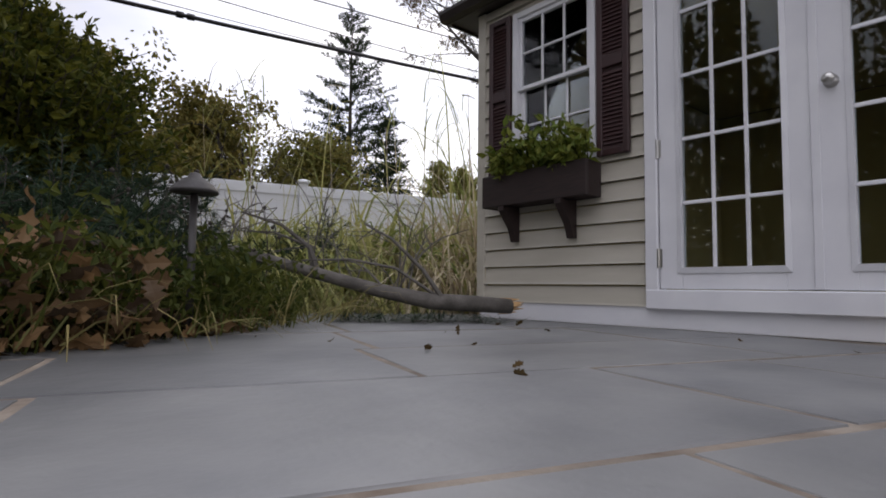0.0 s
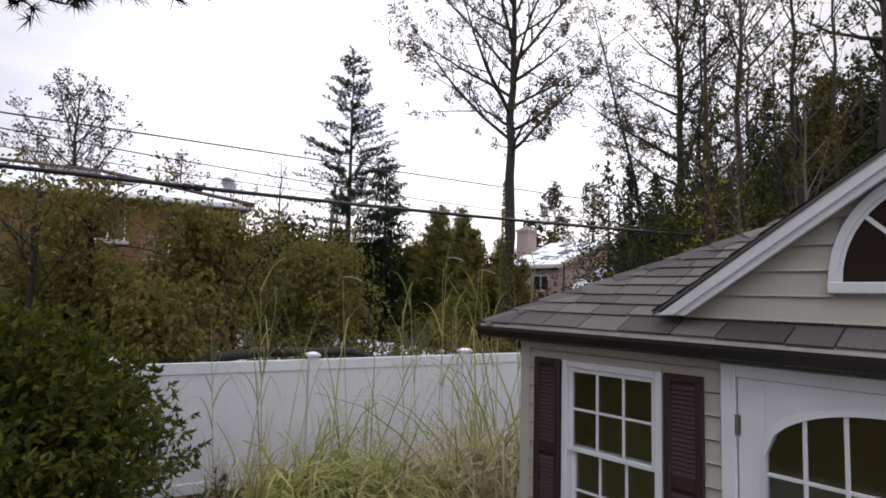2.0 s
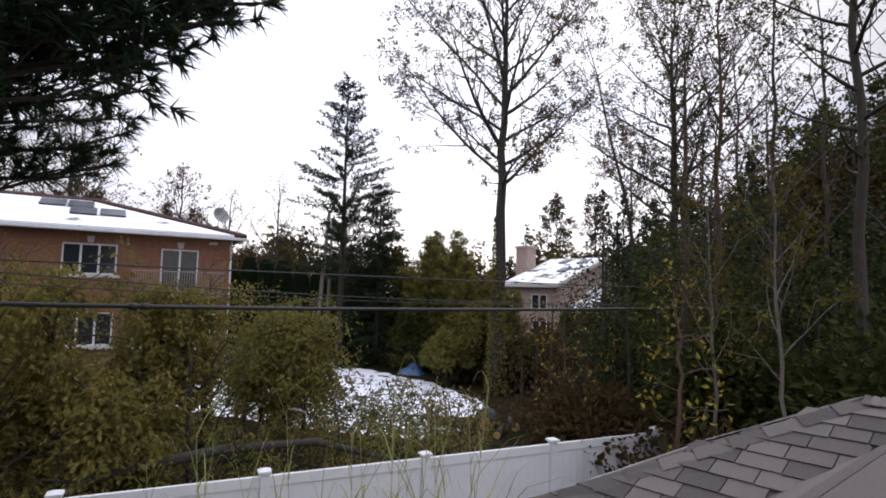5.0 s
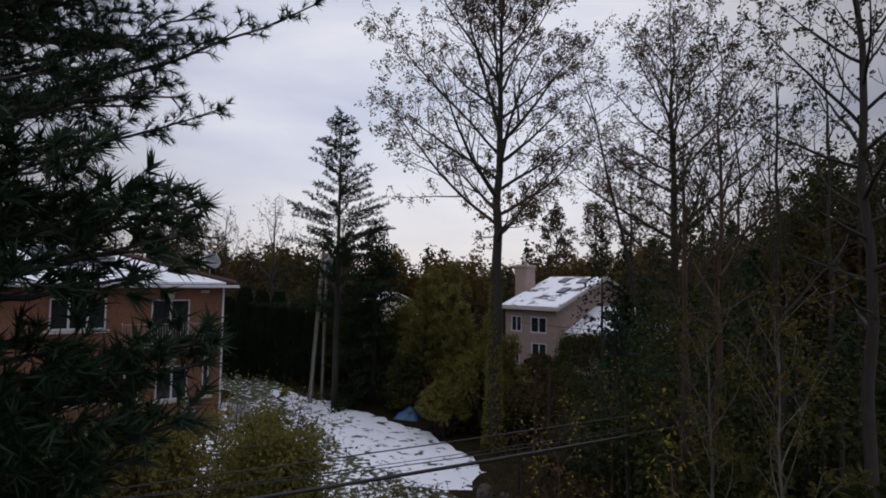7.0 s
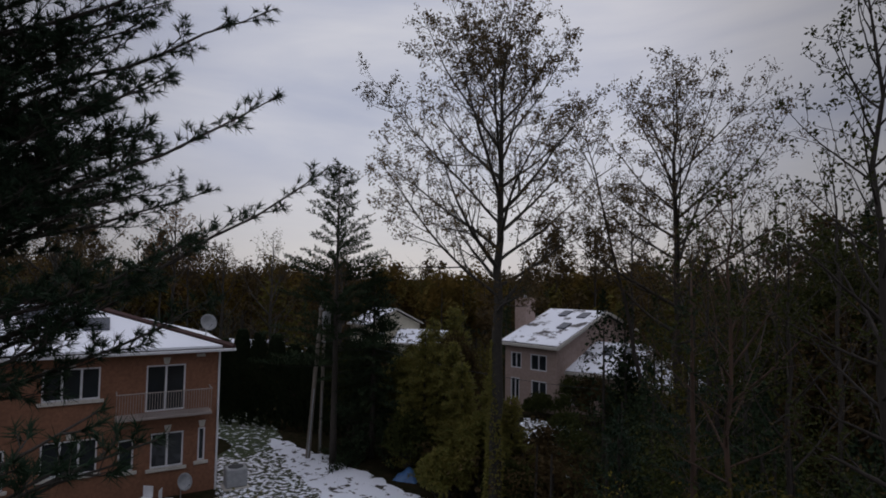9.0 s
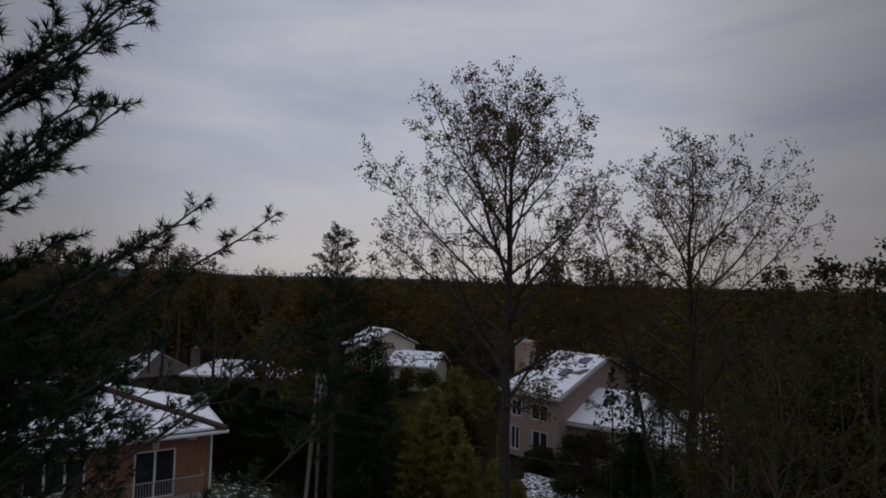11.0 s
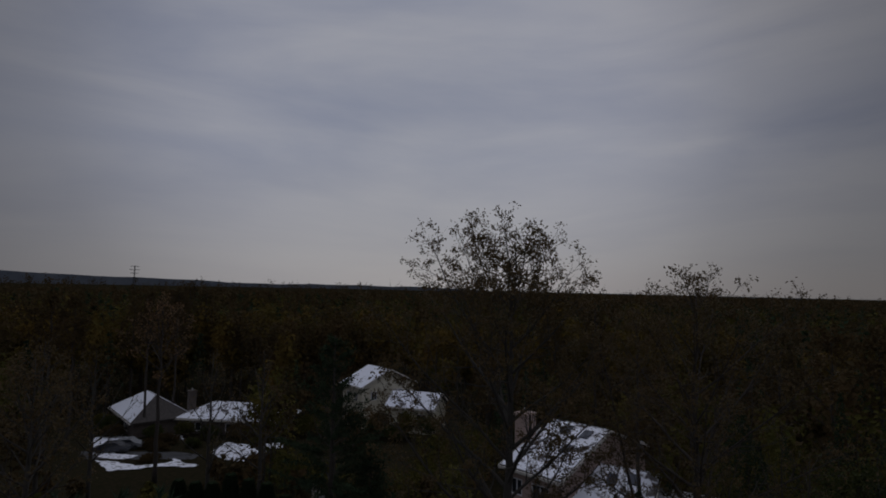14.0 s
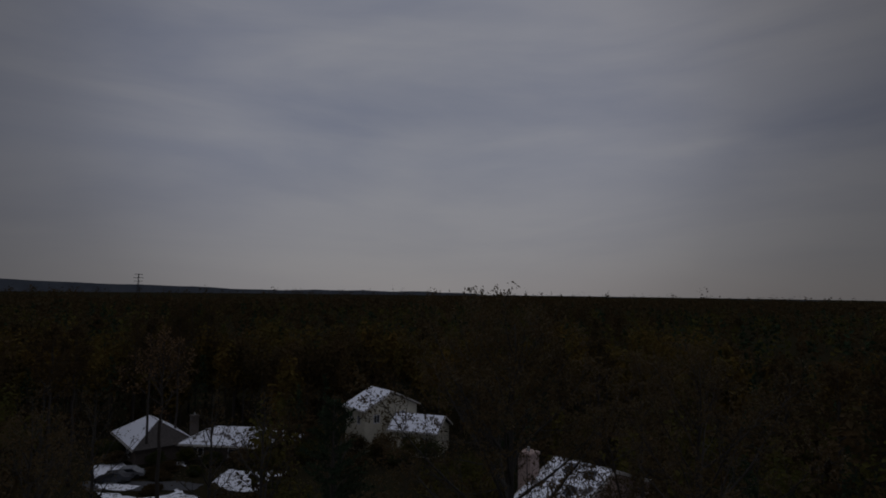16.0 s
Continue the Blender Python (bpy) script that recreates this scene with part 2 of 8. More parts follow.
M_L_BRIGHT = leaf_mat("bright_leaf", (0.11, 0.17, 0.03), (0.20, 0.20, 0.035))
M_L_YELLOW = leaf_mat("yellow_leaf", (0.30, 0.22, 0.02), (0.20, 0.19, 0.03))
M_L_BROWN = leaf_mat("dry_brown_leaf", (0.255, 0.150, 0.068), (0.032, 0.022, 0.014), isl=0.9)
M_L_RUST = leaf_mat("rust_leaf", (0.095, 0.060, 0.027), (0.036, 0.033, 0.017), rough=0.9, spec=0.04, scale=0.14, isl=0.4)
M_N_PINE = leaf_mat("pine_needle", (0.017, 0.034, 0.021), (0.036, 0.056, 0.030), through_k=0.15, spec=0.1)
M_N_SPRUCE = leaf_mat("spruce_needle", (0.019, 0.032, 0.019), (0.039, 0.052, 0.026), rough=0.9, through_k=0.1, spec=0.03, isl=0.5)
M_GRASS_G = leaf_mat("green_grass_blade", (0.125, 0.175, 0.034), (0.54, 0.50, 0.20), through_k=0.4, isl=0.85)
M_GRASS_T = leaf_mat("straw_blade", (0.70, 0.62, 0.45), (0.32, 0.245, 0.145), through_k=0.35, isl=0.85)
M_GRASS_D = leaf_mat("withered_grass", (0.075, 0.095, 0.025), (0.28, 0.22, 0.09), through_k=0.3)
M_PLUME = leaf_mat("grass_plume", (0.55, 0.50, 0.40), (0.42, 0.37, 0.28), through_k=0.3)
M_L_AUTUMN = leaf_mat("autumn_canopy_leaf", (0.144, 0.085, 0.022), (0.060, 0.058, 0.017), rough=0.9, spec=0.04, scale=0.12, isl=0.3)
M_RANCH = mat("brown_siding", (0.095, 0.075, 0.062), (0.065, 0.052, 0.044), rough=0.85, scale=2)
M_SNOWDEEP = snow_mat("settled_snow", (0.05, 0.045, 0.03), (0.03, 0.025, 0.016), 0.395, 0.445, 1.6)
M_LAWN = snow_mat("grass_with_snow", (0.050, 0.070, 0.022), (0.030, 0.040, 0.014), 0.56, 0.60, 2.6)
M_TARP = mat("blue_tarpaulin", (0.06, 0.16, 0.33), (0.04, 0.10, 0.24), rough=0.45, scale=4, bump=0.3)
M_RAIL = mat("dull_painted_iron", (0.34, 0.29, 0.265), (0.26, 0.22, 0.20), rough=0.6, scale=6)
# aerial haze is mixed into the hills' blue-grey base colour
M_HAZY_HILL = mat("hazy_hill", (0.15, 0.168, 0.195), (0.115, 0.13, 0.155), rough=1.0, scale=0.02, spec=0.0)


# ---- mesh helpers ----
class Mesh:
    """Collects vertices and faces for one mesh."""

    def __init__(self):
        self.v, self.f, self.smooth = [], [], False

    def quad(self, a, b, c, d):
        n = len(self.v)
        self.v += [tuple(a), tuple(b), tuple(c), tuple(d)]
        self.f.append((n, n + 1, n + 2, n + 3))

    def tri(self, a, b, c):
        n = len(self.v)
        self.v += [tuple(a), tuple(b), tuple(c)]
        self.f.append((n, n + 1, n + 2))

    def prism(self, poly, off):
        """A flat polygon pushed along a vector."""
        n, k = len(self.v), len(poly)
        off = Vector(off)
        self.v += [tuple(p) for p in poly] + [tuple(Vector(p) + off) for p in poly]
        self.f.append(tuple(range(n + k - 1, n - 1, -1)))
        self.f.append(tuple(range(n + k, n + 2 * k)))
        for i in range(k):
            j = (i + 1) % k
            self.f.append((n + i, n + j, n + k + j, n + k + i))

    def box(self, x0, x1, y0, y1, z0, z1, c=0.0):
        """A box, its upright and level edges chamfered by c."""
        c = min(c, (x1 - x0) * 0.4, (y1 - y0) * 0.4, (z1 - z0) * 0.4)
        if c <= 0:
            self.prism([(x0, y0, z0), (x1, y0, z0), (x1, y1, z0), (x0, y1, z0)], (0, 0, z1 - z0))
            return
        n = len(self.v)
        xs, ys, zs = (x0, x1), (y0, y1), (z0, z1)
        s = (c, -c)
        idx = {}
        for i in (0, 1):
            for j in (0, 1):
                for k in (0, 1):
                    for ax in range(3):
                        p = [xs[i] + s[i], ys[j] + s[j], zs[k] + s[k]]
                        p[ax] = (xs[i], ys[j], zs[k])[ax]
                        idx[i, j, k, ax] = len(self.v)
                        self.v.append(tuple(p))
        for ax in range(3):
            for e in (0, 1):
                o = [a for a in range(3) if a != ax]
                loop = []
                for a, b in ((0, 0), (1, 0), (1, 1), (0, 1)):
                    t = [0, 0, 0]
                    t[ax], t[o[0]], t[o[1]] = e, a, b
                    loop.append(idx[t[0], t[1], t[2], ax])
                self.f.append(tuple(loop))
        for ax in range(3):
            o = [a for a in range(3) if a != ax]
            for a in (0, 1):
                for b in (0, 1):
                    t0, t1 = [0, 0, 0], [0, 0, 0]
                    t0[o[0]] = t1[o[0]] = a
                    t0[o[1]] = t1[o[1]] = b
                    t1[ax] = 1
                    self.f.append((idx[(*t0, o[0])], idx[(*t1, o[0])], idx[(*t1, o[1])], idx[(*t0, o[1])]))
        for i in (0, 1):
            for j in (0, 1):
                for k in (0, 1):
                    self.f.append((idx[i, j, k, 0], idx[i, j, k, 1], idx[i, j, k, 2]))

    def tube(self, pts, radii, n=6, caps=True):
        """A tapering tube along a line of points."""
        pts = [Vector(p) for p in pts]
        base = len(self.v)
        up = Vector((0.31, 0.17, 0.93))
        for i, p in enumerate(pts):
            d = (pts[min(i + 1, len(pts) - 1)] - pts[max(i - 1, 0)])
            d = d.normalized() if d.length > 1e-9 else Vector((0, 0, 1))
            a = d.cross(up)
            a = a.normalized() if a.length > 1e-4 else d.orthogonal().normalized()
            b = d.cross(a)
            r = radii[i] if isinstance(radii, (list, tuple)) else radii
            for k in range(n):
                w = 2 * math.pi * k / n
                self.v.append(tuple(p + a * (r * math.cos(w)) + b * (r * math.sin(w))))
        for i in range(len(pts) - 1):
            for k in range(n):
                j = (k + 1) % n
                self.f.append((base + i * n + k, base + i * n + j, base + (i + 1) * n + j, base + (i + 1) * n + k))
        if caps:
            self.f.append(tuple(base + k for k in range(n))[::-1])
            self.f.append(tuple(base + (len(pts) - 1) * n + k for k in range(n)))

    def lathe(self, axis_pt, profile, n=16):
        """A turned shape round a vertical line; profile of (radius, z)."""
        base = len(self.v)
        x, y = axis_pt
        for r, z in profile:
            for k in range(n):
                w = 2 * math.pi * k / n
                self.v.append((x + r * math.cos(w), y + r * math.sin(w), z))
        for i in range(len(profile) - 1):
            for k in range(n):
                j = (k + 1) % n
                self.f.append((base + i * n + k, base + i * n + j, base + (i + 1) * n + j, base + (i + 1) * n + k))
        self.f.append(tuple(base + k for k in range(n))[::-1])
        self.f.append(tuple(base + (len(profile) - 1) * n + k for k in range(n)))

    def leaf(self, p, d, side, length, width, fold=0.25):
        """A pointed leaf of two folded halves."""
        p, d, side = Vector(p), Vector(d), Vector(side)
        nrm = d.cross(side)
        mid, tip = p + d * (length * 0.45), p + d * length - nrm * (length * 0.12)
        n = len(self.v)
        self.v += [tuple(p), tuple(mid + side * (width * 0.5) + nrm * (fold * width)), tuple(tip), tuple(mid - side * (width * 0.5) + nrm * (fold * width))]
        self.f += [(n, n + 1, n + 2), (n, n + 2, n + 3)]

    def weld(self):
        """Joins vertices that lie in one place."""
        seen, remap, verts = {}, [], []
        for p in self.v:
            k = tuple(round(c, 4) for c in p)
            if k not in seen:
                seen[k] = len(verts)
                verts.append(tuple(p))
            remap.append(seen[k])
        self.v = verts
        self.f = [tuple(remap[i] for i in f) for f in self.f]
        return self

    def build(self, name, material):
        me = bpy.data.meshes.new(name)
        me.from_pydata(self.v, [], self.f)
        if self.smooth:
            me.polygons.foreach_set("use_smooth", [True] * len(me.polygons))
        me.materials.append(material)
        me.update()
        return me


def part(name, m, material, parent, label=""):
    """Links a mesh as one part under a thing or a part."""
    me = m.build(name, material) if isinstance(m, Mesh) else m
    ob = new(name, me)
    ob.parent = parent
    if label:
        ob["label"] = label
    return ob


def thing(name, label, category, at=(0, 0, 0), turn=0.0, group="", kind=""):
    e = new(name)
    e.empty_display_size = 0.2
    e.matrix_world = pose(*at, 0, 0, turn)
    return tagged(e, label, category, group, kind)


def single(name, m, material, label, category, at=(0, 0, 0), turn=0.0, group="", kind=""):
    ob = new(name, m.build(name, material) if isinstance(m, Mesh) else m)
    ob.matrix_world = pose(*at, 0, 0, turn)
    return tagged(ob, label, category, group, kind)


def rand_dir(rng):
    while True:
        v = Vector((rng.uniform(-1, 1), rng.uniform(-1, 1), rng.uniform(-1, 1)))
        if 0.05 < v.length < 1:
            return v.normalized()

M_L_VINE = leaf_mat("vine_leaf", (0.31, 0.245, 0.070), (0.085, 0.095, 0.030), through_k=0.4, spec=0.1, scale=1.8, isl=0.5)
M_L_WOODS = leaf_mat("woods_olive_leaf", (0.048, 0.056, 0.016), (0.115, 0.090, 0.024), rough=0.9, spec=0.04, scale=0.14, isl=0.4)
M_L_SHRUB = leaf_mat("shrub_leaf", (0.017, 0.034, 0.006), (0.145, 0.140, 0.020), through_k=0.38, scale=1.6, isl=0.85)
M_L_WEED = leaf_mat("weed_leaf", (0.020, 0.040, 0.009), (0.105, 0.115, 0.022), through_k=0.35, scale=2.0)
M_LAMPCAP = mat("dull_bronze_cap", (0.032, 0.028, 0.027), (0.055, 0.050, 0.048), rough=0.55, scale=14, bump=0.2)
M_PANEL = mat("solar_glass", (0.020, 0.026, 0.042), (0.028, 0.035, 0.055), rough=0.3, scale=1.5)
M_CARS = mat("silver_car_paint", (0.30, 0.31, 0.33), (0.25, 0.26, 0.28), rough=0.25, scale=3, metal=0.4)
M_CARD = mat("dark_car_paint", (0.02, 0.022, 0.028), (0.03, 0.03, 0.036), rough=0.25, scale=3)
M_TYRE = mat("tyre_rubber", (0.012, 0.012, 0.012), (0.02, 0.02, 0.02), rough=0.9, scale=20)
M_ASPHALT = mat("wet_asphalt", (0.045, 0.046, 0.05), (0.03, 0.03, 0.033), rough=0.7, scale=2, bump=0.3)
M_TERRA = mat("brown_ridge_tile", (0.07, 0.03, 0.025), (0.045, 0.022, 0.02), rough=0.8, scale=6)
M_LOG = mat("grey_smooth_bark", (0.135, 0.122, 0.108), (0.072, 0.064, 0.056), rough=0.9, scale=12, bump=0.6, stretch=(1, 1, 1))


# ---- ground ----


def ground_z(x, y):
    d = -0.755 * x + 0.655 * y
    s = min(max((d - 40) / 55, 0), 1)
    s = s * s * (3 - 2 * s)
    far = min(max((math.hypot(x, y) - 350) / 1500, 0), 1)
    lft = min(max((-x * 0.95 + y * 0.3) / (math.hypot(x, y) + 1), 0), 1)
    return -0.06 - 4.4 * s + far * (-4.0 + 3.0 * lft)


gm = Mesh()
rings = [0, 6, 12, 20, 30, 36, 40, 44, 48, 52, 56, 60, 64, 68, 72, 76, 80, 84, 88, 92, 96, 100, 106, 112, 120, 135, 160, 220, 320, 450, 700, 1000, 1400, 1900, 2600, 3400, 4600]
NSEG = 120
gm.v.append((0, 0, ground_z(0, 0)))
for r in rings[1:]:
    for k in range(NSEG):
        a = 2 * math.pi * k / NSEG
        x, y = r * math.cos(a), r * math.sin(a)
        gm.v.append((x, y, ground_z(x, y)))
for k in range(NSEG):
    gm.f.append((0, 1 + k, 1 + (k + 1) % NSEG))
for i in range(len(rings) - 2):
    for k in range(NSEG):
        a, b = 1 + i * NSEG, 1 + (i + 1) * NSEG
        j = (k + 1) % NSEG
        gm.f.append((a + k, b + k, b + j, a + j))
gm.smooth = True
single("ground", gm, M_SOIL, "brown leaf litter and thin grass over soil", "ground", kind="structure")


def sheet(name, poly, z, material, label, cat="ground", n=1):
    m = Mesh()
    ragged = []
    for (xa, ya), (xb, yb_) in zip(poly, poly[1:] + poly[:1]):
        k = max(1, int(math.hypot(xb - xa, yb_ - ya) / 0.35))
        for i in range(k):
            x, y = xa + (xb - xa) * i / k, ya + (yb_ - ya) * i / k
            v = noise.noise_vector(Vector((x * 0.9, y * 0.9, 1.3))) * 0.45 + noise.noise_vector(Vector((x * 2.6, y * 2.6, 4.1))) * 0.25
            ragged.append((x + v.x, y + v.y))
    poly = ragged
    m.v = [(x, y, (ground_z(x, y) if z is None else z) + (0.10 if z is None else 0)) for x, y in poly]
    m.f = [tuple(range(len(poly)))]
    return single(name, m, material, label, cat, kind="structure")


sheet("snowy_lawn", [(-33.4, 13.2), (-32.0, 14.3), (-33.6, 16.9), (-26.6, 16.4), (-17.5, 15.6), (-13.0, 14.2), (-13.0, 11.5), (-17.3, 9.0), (-20.7, 7.4), (-25.4, 9.0), (-27.2, 11.3)],
      -0.035, M_SNOWLAWN, "melting patchy snow and fallen leaves on a grass strip beside the house")
sheet("snowy_lawn", [(-46, 16.0), (-44, 19), (-36.5, 18.6), (-33.0, 17.2), (-31.9, 14.3), (-33.3, 13.4), (-34, 14.5)],
      -0.033, M_LAWN, "dark green grass with thin streaks of snow")
sheet("snow_strip", [(-34.9, 17.2), (-33.2, 17.9), (-28.0, 18.5), (-20.4, 18.5), (-16.2, 17.6), (-14.0, 15.3), (-15.5, 13.9), (-18.4, 13.9), (-21.8, 14.5), (-26.6, 15.5), (-30.5, 16.1)],
      -0.024, M_SNOWDEEP, "strip of settled snow along the grass")
sheet("snowy_yard", [(-29, 34.5), (-24.5, 35.5), (-21.5, 31.0), (-18.5, 26.5), (-20.0, 25.5), (-23, 28.5)], -0.03, M_SNOWLAWN, "patchy snow in the yard of a neighbouring house")

# ---- patio: mortar bed and flagstones ----
pm = Mesh()
pm.box(-4.3, 4.5, -3.2, 4.4, -0.12, -0.0025)
patio = single("patio", pm, M_MORTAR, "bluestone patio with sandy mortar joints", "patio", kind="structure")
prng = random.Random(5)


def stone(poly, z=0.0):
    """A flagstone with a worn edge."""
    c = Vector((sum(p[0] for p in poly) / len(poly), sum(p[1] for p in poly) / len(poly), 0))
    m = Mesh()
    k = len(poly)
    low = [Vector((p[0], p[1], -0.03)) for p in poly]
    mid = [Vector((p[0], p[1], z - 0.008)) for p in poly]
    top = [Vector((p[0], p[1], z)) for p in poly]
    top = [p + (Vector((c.x, c.y, z)) - p).normalized() * 0.006 for p in top]
    m.v = [tuple(p) for p in low + mid + top]
    for i in range(k):
        j = (i + 1) % k
        m.f += [(i, j, k + j, k + i), (k + i, k + j, 2 * k + j, 2 * k + i)]
    m.f.append(tuple(range(2 * k, 3 * k)))
    return m


PATIO_A = radians(-18)


COLS = [-6.2, -5.1, -4.3, -3.4, -2.7, -1.95, -1.29, -0.585, 0.12, 0.95, 1.7, 2.4, 3.3, 4.2, 5.2, 6.2]
FIXED = {4: [0.1, 1.3, 2.6], 5: [0.33, 1.22, 2.6], 6: [0.43, 1.71, 2.32, 3.1], 7: [0.30, 1.32, 2.5], 8: [0.75, 1.8, 2.75]}
for ci, (x0, x1) in enumerate(zip(COLS, COLS[1:])):
    cuts = [-6.0]
    y = -6.0 + prng.uniform(0.3, 1.0)
    mine = FIXED.get(ci, [])
    while y < 6.4:
        if mine and y > mine[0] - 0.5:
            cuts += mine
            y, mine = mine[-1], []
        else:
            cuts.append(y)
        y += prng.uniform(0.65, 1.25)
    for y0, y1 in zip(cuts, cuts[1:]):
        g = 0.010
        pts = []
        for x, y in ((x0 + g, y0 + g), ((x0 + x1) / 2, y0 + g), (x1 - g, y0 + g), (x1 - g, (y0 + y1) / 2), (x1 - g, y1 - g), ((x0 + x1) / 2, y1 - g), (x0 + g, y1 - g), (x0 + g, (y0 + y1) / 2)):
            x += prng.uniform(-1, 1) * 0.005
            y += prng.uniform(-1, 1) * 0.005
            pts.append((x * math.cos(PATIO_A) - y * math.sin(PATIO_A), x * math.sin(PATIO_A) + y * math.cos(PATIO_A)))
        cx, cy = sum(p[0] for p in pts) / 8, sum(p[1] for p in pts) / 8
        if not (-4.1 < cx < 4.2 and -3.0 < cy < 4.1):
            continue
        pts = [(min(max(x, -4.28), 4.48), min(max(y, -3.18), 4.38 if x < -2.9 else 3.735)) for x, y in pts]
        part("flagstone", stone(pts, prng.uniform(-0.002, 0.002)), M_STONE, patio)

# ---- garden shed ----
WX0, WX1, WY, WYB = -2.87, 1.85, 3.755, 7.95
EZ = 2.43
EX0, EX1, EY0, EY1 = -3.15, 2.18, 3.625, 8.28
shed = thing("garden_shed", "beige vinyl-sided garden shed with white French doors and shingled hip roof", "shed", (0, 0, 0))
WIN = (-2.52, -1.81, 1.06, 2.245)
DOOR = (-1.475, 0.275, 0.107, 2.335)

# inner walls with openings, floor and ceiling
def wall_panel(boxes, name="inner_wall"):
    m = Mesh()
    for b in boxes:
        m.box(*b)
    part(name, m, M_INT, shed, "olive yellow painted inner wall" if name == "inner_wall" else "")


wall_panel([(WX0 + 0.02, WX0 + 0.10, WY + 0.02, WYB - 0.02, 0.1, 2.36)])
for ya, yb_, za, zb in ((WY + 0.02, 4.4, 0.1, 2.36), (7.3, WYB - 0.02, 0.1, 2.36), (4.4, 7.3, 0.1, 0.55), (4.4, 7.3, 2.20, 2.36)):
    wall_panel([(WX1 - 0.10, WX1 - 0.02, ya, yb_, za, zb)])
wall_panel([(WX0 + 0.10, WX1 - 0.10, WYB - 0.10, WYB - 0.02, 0.1, 2.36)])
for x0, x1, z0, z1 in ((WX0 + 0.10, WIN[0], 0.1, 2.36), (WIN[1], DOOR[0], 0.1, 2.36), (DOOR[1], WX1 - 0.10, 0.1, 2.36), (WIN[0], WIN[1], 0.1, WIN[2]), (WIN[0], WIN[1], WIN[3], 2.36), (DOOR[0], DOOR[1], DOOR[3], 2.36)):
    wall_panel([(x0, x1, WY + 0.02, WY + 0.09, z0, z1)])
wall_panel([(WX0 + 0.1, WX1 - 0.1, WY + 0.09, WYB - 0.1, 2.37, 2.40)], "inner_ceiling")
fm = Mesh()
fm.box(WX0 + 0.02, WX1 - 0.02, WY + 0.02, WYB - 0.02, 0.0, 0.1)
part("floor", fm, M_WOODFLOOR, shed)
bm_ = Mesh()
bm_.box(WX0 + 0.01, WX1 - 0.01, WY - 0.012, WY + 0.02, 0.0, 0.145, 0.004)
bm_.box(WX0 - 0.012, WX0 + 0.02, WY + 0.02, WYB, 0.0, 0.145, 0.004)
part("base_board", bm_, M_WHITE, shed, "white base board along the foot of the wall")
for x0, x1, y0, y1 in ((WX0 - 0.022, WX0 + 0.06, WY - 0.024, WY + 0.06), (WX1 - 0.06, WX1 + 0.022, WY - 0.024, WY + 0.06), (WX0 - 0.022, WX0 + 0.06, WYB - 0.06, WYB + 0.024)):
    cm = Mesh()
    cm.box(x0, x1, y0, y1, 0.14, 2.37, 0.006)
    part("corner_post", cm, M_SIDING, shed)


def clapboard(x0, x1, z0, h, y, cut0=0.0, cut1=0.0):
    """One lapped board facing -y, its lower edge proud; cut: how far the top is shorter at each end."""
    m = Mesh()
    t, b = 0.004, 0.022
    z0, h = z0 + 0.010, h - 0.010
    m.prism([(x0, y + 0.02, z0), (x0, y - b, z0), (x0, y - b + 0.004, z0 + 0.012), (x0 + cut0, y - t, z0 + h), (x0 + cut0, y + 0.02, z0 + h)], (0, 0, 0))
    k = 5
    m.f = []
    m.v = m.v[:k] + [(x1, y + 0.02, z0), (x1, y - b, z0), (x1, y - b + 0.004, z0 + 0.012), (x1 - cut1, y - t, z0 + h), (x1 - cut1, y + 0.02, z0 + h)]
    m.f = [(4, 3, 2, 1, 0), (5, 6, 7, 8, 9)] + [(i, (i + 1) % k, k + (i + 1) % k, k + i) for i in range(k)]
    return m


COURSE = 0.128
z = 0.112
while z < 2.36:
    h = min(COURSE, 2.37 - z)
    spans = [(WX0 + 0.055, WX1 - 0.055)]
    for ox0, ox1, oz0, oz1 in (WIN, DOOR):
        if z + h > oz0 + 0.01 and z < oz1 - 0.01:
            cutted = []
            for a, b in spans:
                if ox0 > a and ox1 < b:
                    cutted += [(a, ox0 + 0.004), (ox1 - 0.004, b)]
                else:
                    cutted.append((a, b))
            spans = cutted
    for a, b in spans:
        part("clapboard", clapboard(a, b, z, h, WY), M_SIDING, shed)
    for ox0, ox1, oz0, oz1 in (WIN, DOOR):
        if z + 0.02 < oz1 < z + h - 0.02:
            part("clapboard", clapboard(ox0 + 0.004, ox1 - 0.004, oz1 - 0.008, z + h - oz1 + 0.008, WY), M_SIDING, shed)
        if z + 0.02 < oz0 < z + h - 0.02 and oz0 > 0.3:
            part("clapboard", clapboard(ox0 + 0.004, ox1 - 0.004, z, oz0 - z, WY), M_SIDING, shed)
    z += COURSE
# the side walls, board by board; the far one's window is added, unseen, to light the inside
UNSEEN_WIN = (4.4, 7.3, 0.55, 2.20)
z = 0.148
while z < 2.36:
    h = min(COURSE, 2.37 - z)
    for xs, sgn in ((WX0, -1), (WX1, 1)):
        spans = [(WY + 0.05, WYB - 0.01)]
        if sgn > 0 and z + h > UNSEEN_WIN[2] and z < UNSEEN_WIN[3]:
            spans = [(WY + 0.05, UNSEEN_WIN[0]), (UNSEEN_WIN[1], WYB - 0.01)]
        for ya, yb_ in spans:
            sm = Mesh()
            sm.prism([(xs - sgn * 0.02, ya, z + 0.010), (xs + sgn * 0.02, ya, z + 0.010), (xs + sgn * 0.004, ya, z + h), (xs - sgn * 0.02, ya, z + h)], (0, yb_ - ya, 0))
            part("clapboard", sm, M_SIDING, shed)
    z += COURSE
# frame of the added light opening, left without panes
sw = new("window")
sw.parent = shed
m = Mesh()
